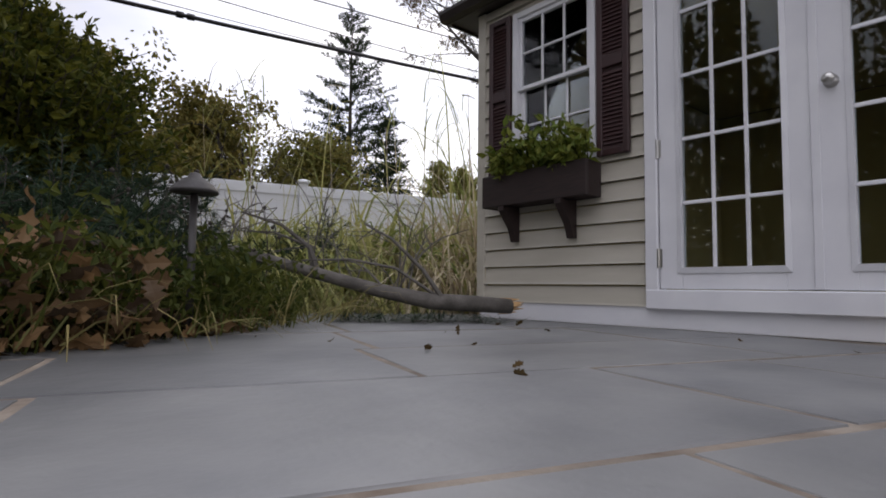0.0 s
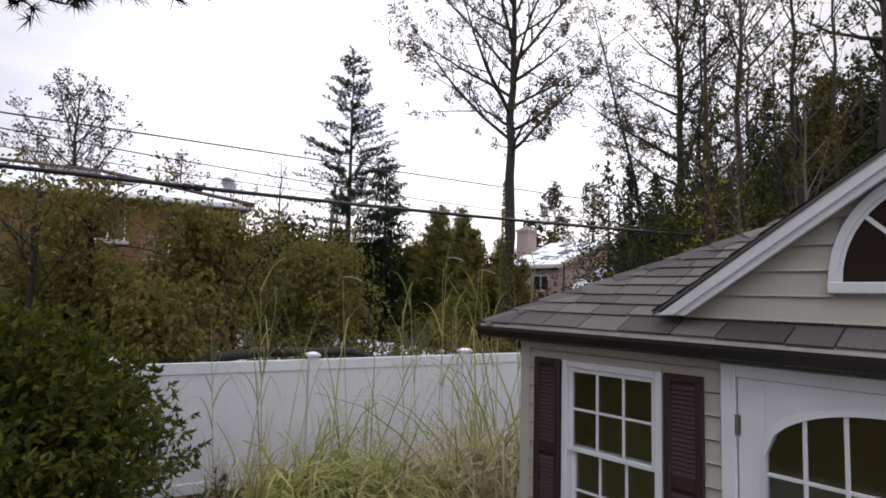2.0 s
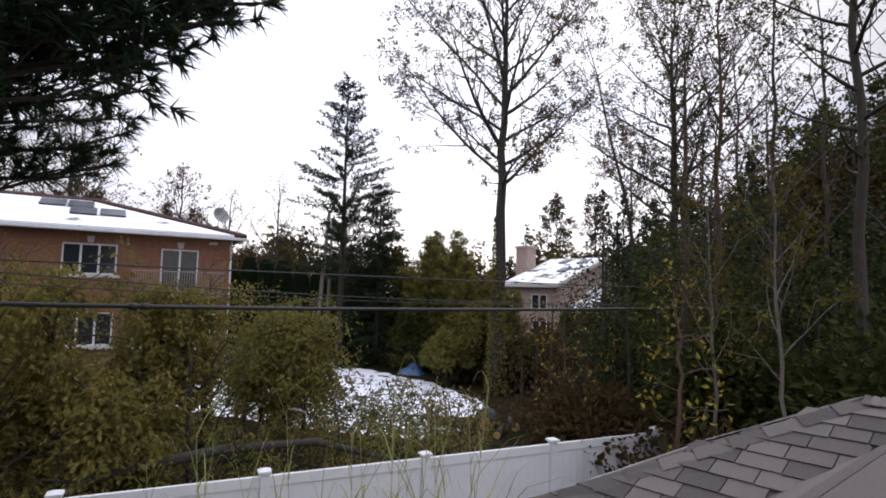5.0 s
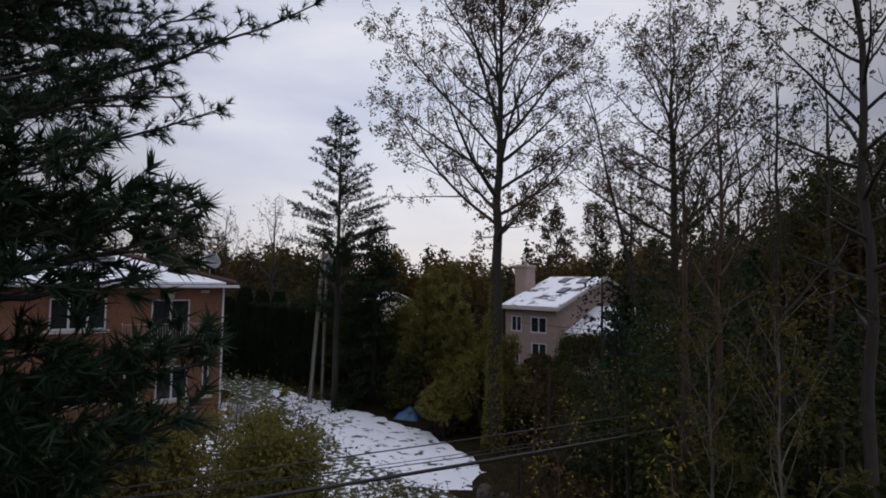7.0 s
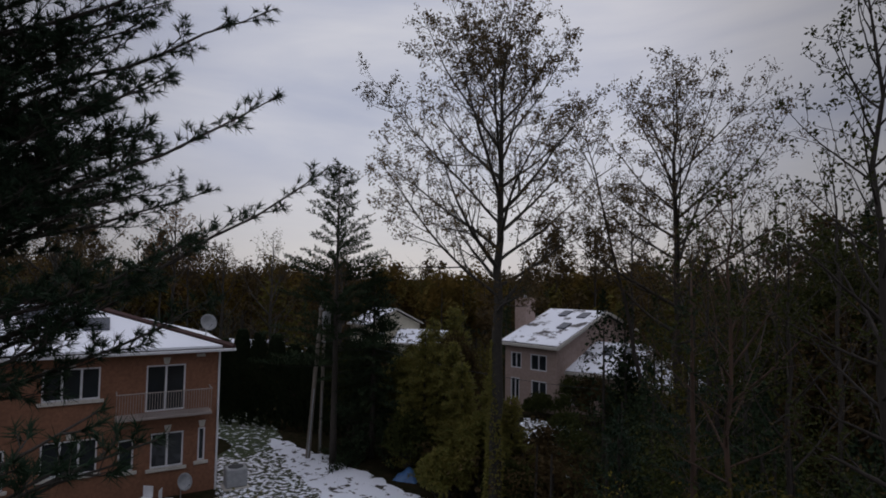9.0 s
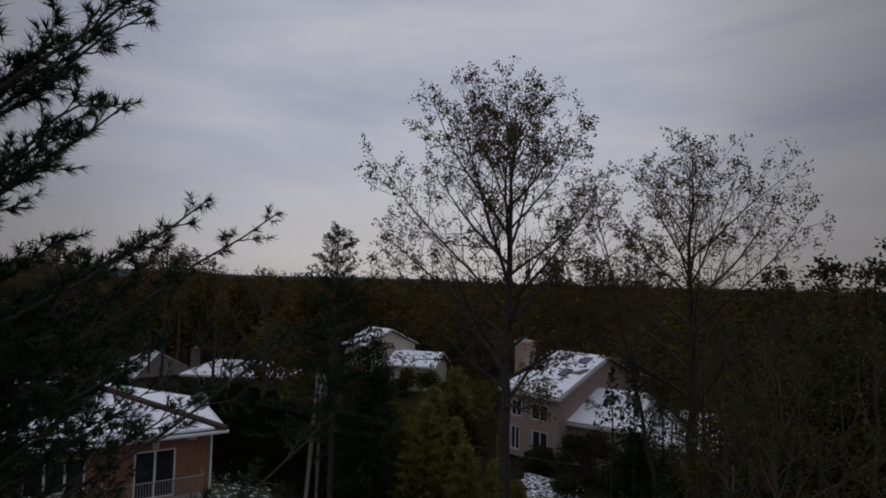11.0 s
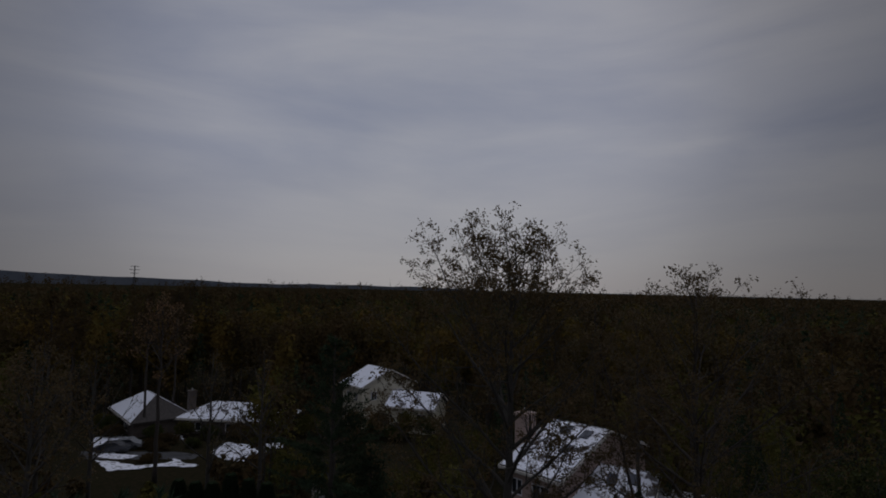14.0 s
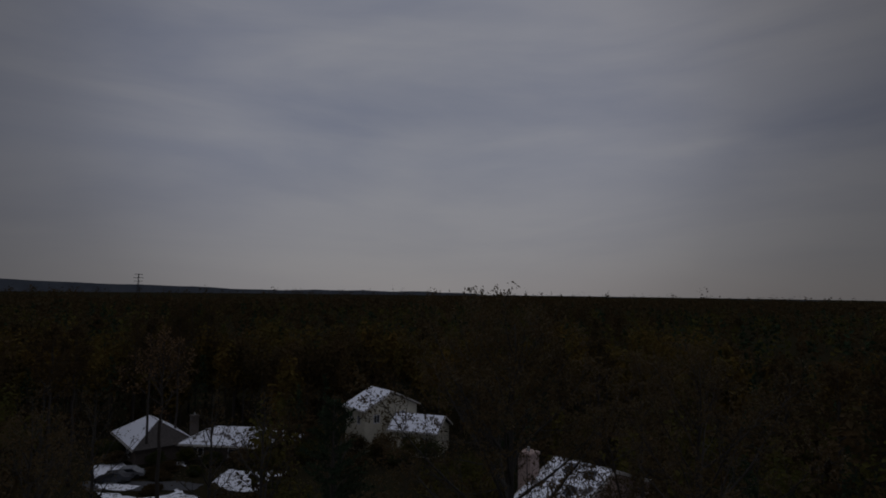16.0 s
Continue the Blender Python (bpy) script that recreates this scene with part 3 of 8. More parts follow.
for ya, yb_, za, zb in ((UNSEEN_WIN[0], UNSEEN_WIN[0] + 0.06, UNSEEN_WIN[2], UNSEEN_WIN[3]), (UNSEEN_WIN[1] - 0.06, UNSEEN_WIN[1], UNSEEN_WIN[2], UNSEEN_WIN[3]), (UNSEEN_WIN[0] + 0.06, UNSEEN_WIN[1] - 0.06, UNSEEN_WIN[2], UNSEEN_WIN[2] + 0.06), (UNSEEN_WIN[0] + 0.06, UNSEEN_WIN[1] - 0.06, UNSEEN_WIN[3] - 0.06, UNSEEN_WIN[3])):
    m.box(WX1 - 0.10, WX1 + 0.03, ya, yb_, za, zb, 0.004)
part("window_frame", m, M_WHITE, sw)

# window
win = new("window")
win.parent = shed


def rect_frame(x0, x1, z0, z1, w, y0, y1, c=0.004):
    m = Mesh()
    m.box(x0, x0 + w, y0, y1, z0, z1, c)
    m.box(x1 - w, x1, y0, y1, z0, z1, c)
    m.box(x0 + w, x1 - w, y0 + 0.002, y1 - 0.002, z1 - w, z1, c)
    m.box(x0 + w, x1 - w, y0 + 0.002, y1 - 0.002, z0, z0 + w, c)
    return m


part("window_frame", rect_frame(WIN[0], WIN[1], WIN[2], WIN[3], 0.045, WY - 0.035, WY + 0.05), M_WHITE, win)
zm = 1.675
part("upper_sash", rect_frame(WIN[0] + 0.045, WIN[1] - 0.045, zm - 0.02, WIN[3] - 0.045, 0.03, WY - 0.018, WY + 0.012), M_WHITE, win)
part("lower_sash", rect_frame(WIN[0] + 0.045, WIN[1] - 0.045, WIN[2] + 0.045, zm + 0.02, 0.03, WY + 0.014, WY + 0.044), M_WHITE, win)
for z0, z1, yy in ((zm + 0.012, WIN[3] - 0.075, WY - 0.004), (WIN[2] + 0.075, zm - 0.012, WY + 0.03)):
    for k in (1, 2):
        mm = Mesh()
        xx = WIN[0] + 0.075 + (WIN[1] - WIN[0] - 0.15) * k / 3
        mm.box(xx - 0.008, xx + 0.008, yy - 0.010, yy + 0.004, z0, z1, 0.003)
        part("muntin", mm, M_WHITE, win)
    mm = Mesh()
    zz = (z0 + z1) / 2
    mm.box(WIN[0] + 0.075, WIN[1] - 0.075, yy - 0.0085, yy + 0.0035, zz - 0.008, zz + 0.008, 0.003)
    part("muntin", mm, M_WHITE, win)
    pn = Mesh()
    pn.box(WIN[0] + 0.07, WIN[1] - 0.07, yy + 0.006, yy + 0.010, z0 - 0.005, z1 + 0.005)
    gp = part("pane", pn, M_GLASS, win)
    gp.visible_shadow = False


def shutter(x0, x1):
    s = new("shutter")
    s.parent = shed
    y0, y1 = WY - 0.052, WY - 0.02
    z0, z1 = 1.05, 2.245
    m = rect_frame(x0, x1, z0, z1, 0.042, y0, y1, 0.005)
    m.box(x0 + 0.04, x1 - 0.04, y0 + 0.002, y1 - 0.002, 1.61, 1.69, 0.004)
    m.box(x0 + 0.03, x1 - 0.03, y1 - 0.008, y1, z0 + 0.03, z1 - 0.03)
    part("shutter_frame", m, M_MAROON, s)
    for a, b in ((z0 + 0.042, 1.61), (1.69, z1 - 0.042)):
        zz = a + 0.012
        while zz < b - 0.012:
            lm = Mesh()
            lm.prism([(x0 + 0.042, y0 + 0.006, zz - 0.010), (x0 + 0.042, y0 + 0.012, zz - 0.013), (x0 + 0.042, y0 + 0.024, zz + 0.009), (x0 + 0.042, y0 + 0.018, zz + 0.012)], (x1 - x0 - 0.084, 0, 0))
            part("slat", lm, M_MAROON, s)
            zz += 0.026
    return s


shutter(-2.745, -2.53)
shutter(-1.795, -1.568)

# French doors with casing
for x0, x1, z0 in ((DOOR[0], -1.398, 0.107), (0.198, DOOR[1], 0.107), (-1.398, 0.198, 2.268)):
    dm = Mesh()
    dm.box(x0, x1, WY - 0.045, WY + 0.06, z0, DOOR[3], 0.005)
    part("casing_board", dm, M_WHITE, shed)
dm = Mesh()
dm.box(DOOR[0] + 0.002, DOOR[1] - 0.002, WY - 0.050, WY + 0.05, 0.110, 0.222, 0.006)
part("threshold", dm, M_WHITE, shed)


def arch_z(u):
    """Top of the glazing from the hinge side (0) to the meeting side (1)."""
    return 1.90 + 0.26 * math.sqrt(max(0.0, 1 - (1 - u) ** 2))


def door_leaf(xh, xm, gh, gmid):
    """A leaf from its hinge side xh to the meeting side xm; glazing from gh to gmid."""
    d = new("door")
    d.parent = shed
    y0, y1 = WY - 0.030, WY + 0.014
    lo, hi = min(xh, xm), max(xh, xm)
    g0, g1 = min(gh, gmid), max(gh, gmid)
    m = Mesh()
    m.box(lo, g0, y0, y1, 0.226, 2.264, 0.004)
    m.box(g1, hi, y0, y1, 0.226, 2.264, 0.004)
    m.box(g0, g1, y0 + 0.001, y1 - 0.001, 0.226, 0.345, 0.002)
    N = 12
    for i in range(N):
        ua, ub = i / N, (i + 1) / N
        xa, xb = gh + (gmid - gh) * ua, gh + (gmid - gh) * ub
        m.prism([(xa, y0, arch_z(ua)), (xb, y0, arch_z(ub)), (xb, y0, 2.264), (xa, y0, 2.264)], (0, y1 - y0, 0))
    part("door_panel", m, M_WHITE, d)
    # raised moulding round the glass
    r = Mesh()
    ring = [(gh, 0.345)] + [(gh + (gmid - gh) * i / N, arch_z(i / N)) for i in range(N + 1)] + [(gmid, 0.345)]
    cx, cz = (gh + gmid) / 2, 1.2
    for i in range(len(ring)):
        (xa, za), (xb, zb) = ring[i], ring[(i + 1) % len(ring)]
        da, db = Vector((xa - cx, 0, za - cz)).normalized() * 0.034, Vector((xb - cx, 0, zb - cz)).normalized() * 0.034
        da.x = math.copysign(0.026, da.x)
        db.x = math.copysign(0.026, db.x)
        da.z = math.copysign(max(abs(da.z), 0.026), da.z)
        db.z = math.copysign(max(abs(db.z), 0.026), db.z)
        r.prism([(xa, y0 - 0.014, za), (xb, y0 - 0.014, zb), (xb + db.x, y0 - 0.006, zb + db.z), (xa + da.x, y0 - 0.006, za + da.z)], (0, 0.016, 0))
    part("glazing_bead", r, M_WHITE, d)
    for k in (1, 2):
        u = k / 3
        xx = gh + (gmid - gh) * u
        mm = Mesh()
        mm.box(xx - 0.010, xx + 0.010, y0 + 0.004, y0 + 0.016, 0.345, arch_z(u), 0.003)
        part("muntin", mm, M_WHITE, d)
    for zz in (0.704, 1.064, 1.428, 1.80):
        mm = Mesh()
        mm.box(g0, g1, y0 + 0.0055, y0 + 0.0155, zz - 0.010, zz + 0.010, 0.003)
        part("muntin", mm, M_WHITE, d)
    gm_ = Mesh()
    poly = [(gh, y0 + 0.018, 0.345)] + [(gh + (gmid - gh) * i / N, y0 + 0.018, arch_z(i / N)) for i in range(N + 1)] + [(gmid, y0 + 0.018, 0.345)]
    gm_.prism(poly, (0, 0.004, 0))
    gp = part("pane", gm_, M_GLASS, d)
    gp.visible_shadow = False
    for zz in (0.40, 1.03, 2.02):
        h = Mesh()
        s = 1 if xh < xm else -1
        h.tube([(xh - s * 0.006, y0 - 0.008, zz - 0.055), (xh - s * 0.006, y0 - 0.008, zz + 0.055)], 0.009, 8)
        h.box(xh - 0.022, xh + 0.016, y0 - 0.003, y0 + 0.001, zz - 0.052, zz + 0.052)
        part("hinge", h, M_METAL, d)
    return d


door_leaf(-1.392, -0.602, -1.258, -0.745)
leaf_r = door_leaf(0.192, -0.598, 0.045, -0.455)
am = Mesh()
am.box(-0.625, -0.585, WY - 0.040, WY - 0.030, 0.228, 2.262, 0.003)
part("astragal", am, M_WHITE, leaf_r)
km = Mesh()
km.smooth = True
km.lathe((0, 0), [(0.032, 0), (0.032, 0.006), (0.012, 0.010), (0.011, 0.030), (0.024, 0.036), (0.029, 0.048), (0.026, 0.060), (0.012, 0.068)], 18)
for px, par in ((-0.535, leaf_r),):
    k = part("door_knob", km, M_METAL, par, "round brushed nickel knob")
    k.matrix_world = pose(px, WY - 0.030, 1.20, 90, 0, 0)

# roof: sheathing, shingles, soffit, gutter
PITCH = 0.5
RUN = (EY1 - EY0) / 2
RZ = EZ + 0.04 + RUN * PITCH
RX0, RX1, RY = EX0 + RUN, EX1 - RUN, EY0 + RUN
rz0 = EZ + 0.03
rm = Mesh()
c0, c1, c2, c3 = (EX0, EY0, rz0), (EX1, EY0, rz0), (EX1, EY1, rz0), (EX0, EY1, rz0)
ra, rb = (RX0, RY, RZ), (RX1, RY, RZ)
rm.v = [c0, c1, c2, c3, ra, rb]
rm.f = [(0, 1, 5, 4), (1, 2, 5), (2, 3, 4, 5), (3, 0, 4), (3, 2, 1, 0)]
roof = part("roof", rm, M_SHINGLE_F, shed, "brown-grey asphalt shingle hip roof")
for x0, x1, y0, y1 in ((EX0, EX1, EY0, EY0 + 0.02), (EX0, EX1, EY1 - 0.02, EY1), (EX0, EX0 + 0.02, EY0 + 0.02, EY1 - 0.02), (EX1 - 0.02, EX1, EY0 + 0.02, EY1 - 0.02)):
    fm = Mesh()
    fm.box(x0, x1, y0, y1, EZ - 0.075, EZ + 0.026)
    part("fascia", fm, M_BLACKBROWN, shed, "dark brown fascia board")
for x0, x1, y0, y1 in ((EX0 + 0.02, EX1 - 0.02, EY0 + 0.02, WY - 0.03), (EX0 + 0.02, WX0 - 0.03, WY - 0.03, EY1 - 0.02)):
    fm = Mesh()
    fm.box(x0, x1, y0, y1, EZ - 0.06, EZ - 0.045)
    part("soffit", fm, M_BLACKBROWN, shed, "dark brown soffit")
gt = Mesh()
gt.prism([(EX0 - 0.02, EY0 - 0.002, EZ - 0.07), (EX0 - 0.02, EY0 - 0.05, EZ - 0.06), (EX0 - 0.02, EY0 - 0.075, EZ - 0.01), (EX0 - 0.02, EY0 - 0.075, EZ + 0.012), (EX0 - 0.02, EY0 - 0.065, EZ + 0.012), (EX0 - 0.02, EY0 - 0.06, EZ - 0.01), (EX0 - 0.02, EY0 - 0.002, EZ - 0.05)], (EX1 - EX0 + 0.04, 0, 0))
part("gutter", gt, M_BLACKBROWN, shed)
# strip whose pale colour stands for sky mirrored in the gutter
de = Mesh()
de.box(EX0 - 0.005, EX1 + 0.005, EY0 - 0.030, EY0 + 0.01, EZ + 0.028, EZ + 0.036)
de.box(EX0 - 0.012, EX0 + 0.01, EY0 + 0.01, EY1, EZ + 0.028, EZ + 0.036)
de.prism([(EX0 - 0.01, EY0 - 0.032, EZ + 0.028), (EX0 - 0.01, EY0 - 0.050, EZ - 0.004), (EX0 - 0.01, EY0 - 0.046, EZ - 0.006), (EX0 - 0.01, EY0 - 0.026, EZ + 0.028)], (EX1 - EX0 + 0.02, 0, 0))
part("drip_edge", de, M_DRIP_SHEEN, shed, "metal drip edge, coloured pale for the sky mirrored along the gutter")

GX, GZB, GZT, GHALF = -0.513, 2.56, 3.445, 1.26
GSL = (GZT - GZB) / GHALF
srng = random.Random(11)
slope_l = math.hypot(1, PITCH)
EXPO = 0.148
n_rows = int(RUN * slope_l / EXPO)


def shingle(a0, a1, b0, b1, p_of):
    """A tab: along the eave a0 to a1 at its lower edge (b0 to b1 at its upper), by a function of slope coordinates."""
    m = Mesh()
    lo, hi = 0.0, EXPO * 1.04
    lo = -srng.uniform(0.0, 0.014)
    q = [p_of(a0, lo, 0.017), p_of(a1, lo, 0.017), p_of(b1, hi, 0.004), p_of(b0, hi, 0.004)]
    w = [p_of(a0, lo, 0.0), p_of(a1, lo, 0.0), p_of(b1, hi, 0.0), p_of(b0, hi, 0.0)]
    m.v = [tuple(p) for p in q + w]
    m.f = [(0, 1, 2, 3), (0, 4, 5, 1), (1, 5, 6, 2), (3, 7, 4, 0)]
    return m


nrm = Vector((0, -PITCH, 1)).normalized()
dn = Vector((0, 1, PITCH)).normalized()
for r in range(n_rows):
    s0, s1 = r * EXPO, (r + 1) * EXPO
    inset0, inset1 = s0 / slope_l, s1 / slope_l
    x = EX0 - (r % 3) * 0.11 - srng.uniform(0, 0.05)
    zrow = EZ + 0.03 + s0 * PITCH / slope_l
    while x < EX1:
        x2 = x + srng.uniform(0.20, 0.36)
        a0, a1 = max(x + 0.009, EX0 + inset0 - 0.012), min(x2, EX1 - inset0 + 0.012)
        b0, b1 = max(x + 0.009, EX0 + inset1 - 0.012), min(x2, EX1 - inset1 + 0.012)
        mid = (x + x2) / 2
        hidden = zrow > GZB + 0.06 and abs(mid - GX) < (GZT + 0.02 - zrow) / GSL - 0.12
        if a1 - a0 > 0.03 and b1 >= b0 - 0.14 and not hidden:
            b0, b1 = min(b0, b1), max(b0, b1)

            def p_of(a, s, up, s0=s0):
                return Vector((a, EY0 - 0.02, EZ + 0.034)) + dn * (0.0 if s0 + s < 0.001 else 0.055) + dn * (s0 + s) + nrm * up
            part("shingle", shingle(a0, a1, b0, b1, p_of), M_SHINGLE, roof)
        x = x2
# hip caps
for (xa, ya, za), (xb, yb, zb) in (((EX0, EY0, rz0), ra), ((EX1, EY0, rz0), rb), ((EX0, EY1, rz0), ra), (ra, rb)):
    n = 14
    for i in range(n):
        p, q = Vector((xa, ya, za)).lerp(Vector((xb, yb, zb)), i / n), Vector((xa, ya, za)).lerp(Vector((xb, yb, zb)), (i + 1.1) / n)
        d = (q - p).normalized()
        side = d.cross(Vector((0, 0, 1))).normalized()
        hm = Mesh()
        for s in (1, -1):
            o = side * (0.11 * s) - Vector((0, 0, 0.045))
            hm.quad(p + Vector((0, 0, 0.035)), q + Vector((0, 0, 0.022)), q + o + Vector((0, 0, 0.022)), p + o + Vector((0, 0, 0.035)))
        part("cap_shingle", hm, M_SHINGLE, roof)

# gable over the doors
gable = new("gable")
gable.parent = shed
tm = Mesh()
GY = WY + 0.030
tm.prism([(GX - GHALF, GY, GZB - 0.02), (GX + GHALF, GY, GZB - 0.02), (GX, GY, GZT - 0.03)], (0, 0.02, 0))
FR, FCZ, FV = 0.405, 2.770, 1.14
part("gable_wall", tm, M_SIDING, gable)
z = GZB
while z < GZT - 0.16:
    half0, half1 = (GZT - 0.06 - z) / GSL, (GZT - 0.06 - z - COURSE) / GSL
    dz = z + COURSE / 2 - FCZ
    fw = 0.0
    if -0.09 < dz < FV * FR + 0.06:
        fw = math.sqrt(max(0, (FR + 0.05) ** 2 - (max(z - FCZ, 0) / FV) ** 2))
        part("clapboard", clapboard(GX - half0, GX - fw + 0.01, z, COURSE, GY, half0 - half1, 0), M_SIDING, gable)
        part("clapboard", clapboard(GX + fw - 0.01, GX + half0, z, COURSE, GY, 0, half0 - half1), M_SIDING, gable)
    else:
        part("clapboard", clapboard(GX - half0, GX + half0, z, COURSE, GY, half0 - half1, half0 - half1), M_SIDING, gable)
    z += COURSE
for s in (-1, 1):
    for w, y0, y1, nm in ((0.085, EY0 + 0.045, EY0 + 0.075, "rake_board"), (0.05, EY0 + 0.028, EY0 + 0.045, "rake_trim")):
        rk = Mesh()
        foot = Vector((GX + s * (GHALF + 0.02), y0, GZB + 0.02))
        top = Vector((GX, y0, GZT + 0.05))
        dirv = (top - foot).normalized()
        dnv = Vector((dirv.z * s, 0, -abs(dirv.x)))
        rk.prism([foot, top, top + Vector((0, 0, -w / abs(dirv.x))), foot + Vector((-s * w / dirv.z * 1.0, 0, 0))], (0, y1 - y0, 0))
        part(nm, rk, M_WHITE, gable)
# dormer roof, running back into the main roof
dr = Mesh()
yb = EY0 + (GZT + 0.05 - rz0) / PITCH
for s in (-1, 1):
    f0 = Vector((GX + s * (GHALF + 0.05), EY0 + 0.02, GZB + 0.03))
    t0 = Vector((GX, EY0 + 0.02, GZT + 0.062))
    t1 = Vector((GX, yb + 0.05, GZT + 0.062))
    f1 = Vector((GX + s * (GHALF + 0.05), EY0 + 0.22, GZB + 0.03))
    dr.quad(f0, t0, t1, f1)
    dr.quad(f0 - Vector((0, 0, 0.02)), t0 - Vector((0, 0, 0.02)), t0, f0)
    n = 9
    for i in range(n):
        a, b = i / n, (i + 1) / n
        p0, p1 = f0.lerp(t0, a), f0.lerp(t0, b)
        q0, q1 = f1.lerp(t1, a), f1.lerp(t1, b)
        up = Vector((s * GSL, 0, 1)).normalized()
        ct = Mesh()
        ct.quad(p0 + up * 0.014, p1 + up * 0.004, q1 + up * 0.004, q0 + up * 0.014)
        ct.quad(p0, p0 + up * 0.014, q0 + up * 0.014, q0)
        part("shingle_course", ct, M_SHINGLE, gable)
part("dormer_roof", dr, M_SHINGLE, gable)
# half-round window
fan = new("fan_window")
fan.parent = shed
fr = Mesh()
N = 24
for i in range(N):
    a, b = math.pi * i / N, math.pi * (i + 1) / N
    for ra_, rb_, yo in ((FR + 0.016, FR + 0.055, 0.045), (FR, FR + 0.016, 0.034)):
        fr.prism([(GX + ra_ * math.cos(a), GY - yo, FCZ + FV * ra_ * math.sin(a)), (GX + rb_ * math.cos(a), GY - yo, FCZ + FV * rb_ * math.sin(a)),
                  (GX + rb_ * math.cos(b), GY - yo, FCZ + FV * rb_ * math.sin(b)), (GX + ra_ * math.cos(b), GY - yo, FCZ + FV * ra_ * math.sin(b))], (0, yo - 0.004, 0))
fr.box(GX - FR - 0.06, GX + FR + 0.06, GY - 0.052, GY - 0.004, FCZ - 0.055, FCZ, 0.005)
part("window_frame", fr, M_WHITE, fan)
for ang in (45, 90, 135):
    a = radians(ang)
    mm = Mesh()
    d = Vector((math.cos(a), 0, math.sin(a)))
    sd = Vector((-d.z, 0, d.x)) * 0.010
    p0, p1 = Vector((GX, GY - 0.032, FCZ)) + d * 0.01, Vector((GX, GY - 0.032, FCZ)) + d * (FR * (1 + (FV - 1) * math.sin(a)) + 0.005)
    mm.prism([p0 - sd, p1 - sd, p1 + sd, p0 + sd], (0, 0.012, 0))
    part("muntin", mm, M_WHITE, fan)
pn = Mesh()
pn.prism([(GX + FR * math.cos(math.pi * i / N), GY - 0.026, FCZ + FV * FR * math.sin(math.pi * i / N)) for i in range(N + 1)], (0, 0.004, 0))
M_FANGLASS = mat("smoky_brown_glass", (0.035, 0.024, 0.018), (0.022, 0.016, 0.013), rough=0.05, scale=1.0)
part("pane", pn, M_FANGLASS, fan, "dark brown reflecting glass")

# flower box
fb = thing("flower_box", "dark brown wooden window box on curved brackets", "planter")
bx = Mesh()
FB = (-2.67, -1.775, 3.565, 3.732, 0.795, 1.022)
bx.box(FB[0], FB[1], FB[2], FB[2] + 0.02, FB[4], FB[5], 0.005)
bx.box(FB[0], FB[1], FB[3] - 0.02, FB[3], FB[4], FB[5], 0.005)
bx.box(FB[0], FB[0] + 0.02, FB[2] + 0.02, FB[3] - 0.02, FB[4], FB[5] - 0.002, 0.004)
bx.box(FB[1] - 0.02, FB[1], FB[2] + 0.02, FB[3] - 0.02, FB[4], FB[5] - 0.002, 0.004)
bx.box(FB[0] + 0.02, FB[1] - 0.02, FB[2] + 0.02, FB[3] - 0.02, FB[4] + 0.005, FB[4] + 0.03)
part("box", bx, M_BOXWOOD, fb)
sl = Mesh()
sl.box(FB[0] + 0.02, FB[1] - 0.02, FB[2] + 0.02, FB[3] - 0.02, FB[4] + 0.03, FB[5] - 0.03)
part("potting_soil", sl, M_SOIL, fb)
for bxx in (-2.51, -2.02):
    bk = Mesh()
    prof = [(3.732, 0.55), (3.732, 0.795), (3.565, 0.795), (3.565, 0.765)]
    for i in range(8):
        a = i / 7
        prof.append((3.575 + 0.11 * math.sin(a * 1.35) ** 1.3, 0.765 - 0.16 * a))
    prof += [(3.70, 0.55)]
    bk.prism([(bxx, y, zz) for y, zz in prof], (0.055, 0, 0))
    part("bracket", bk, M_BOXWOOD, fb)


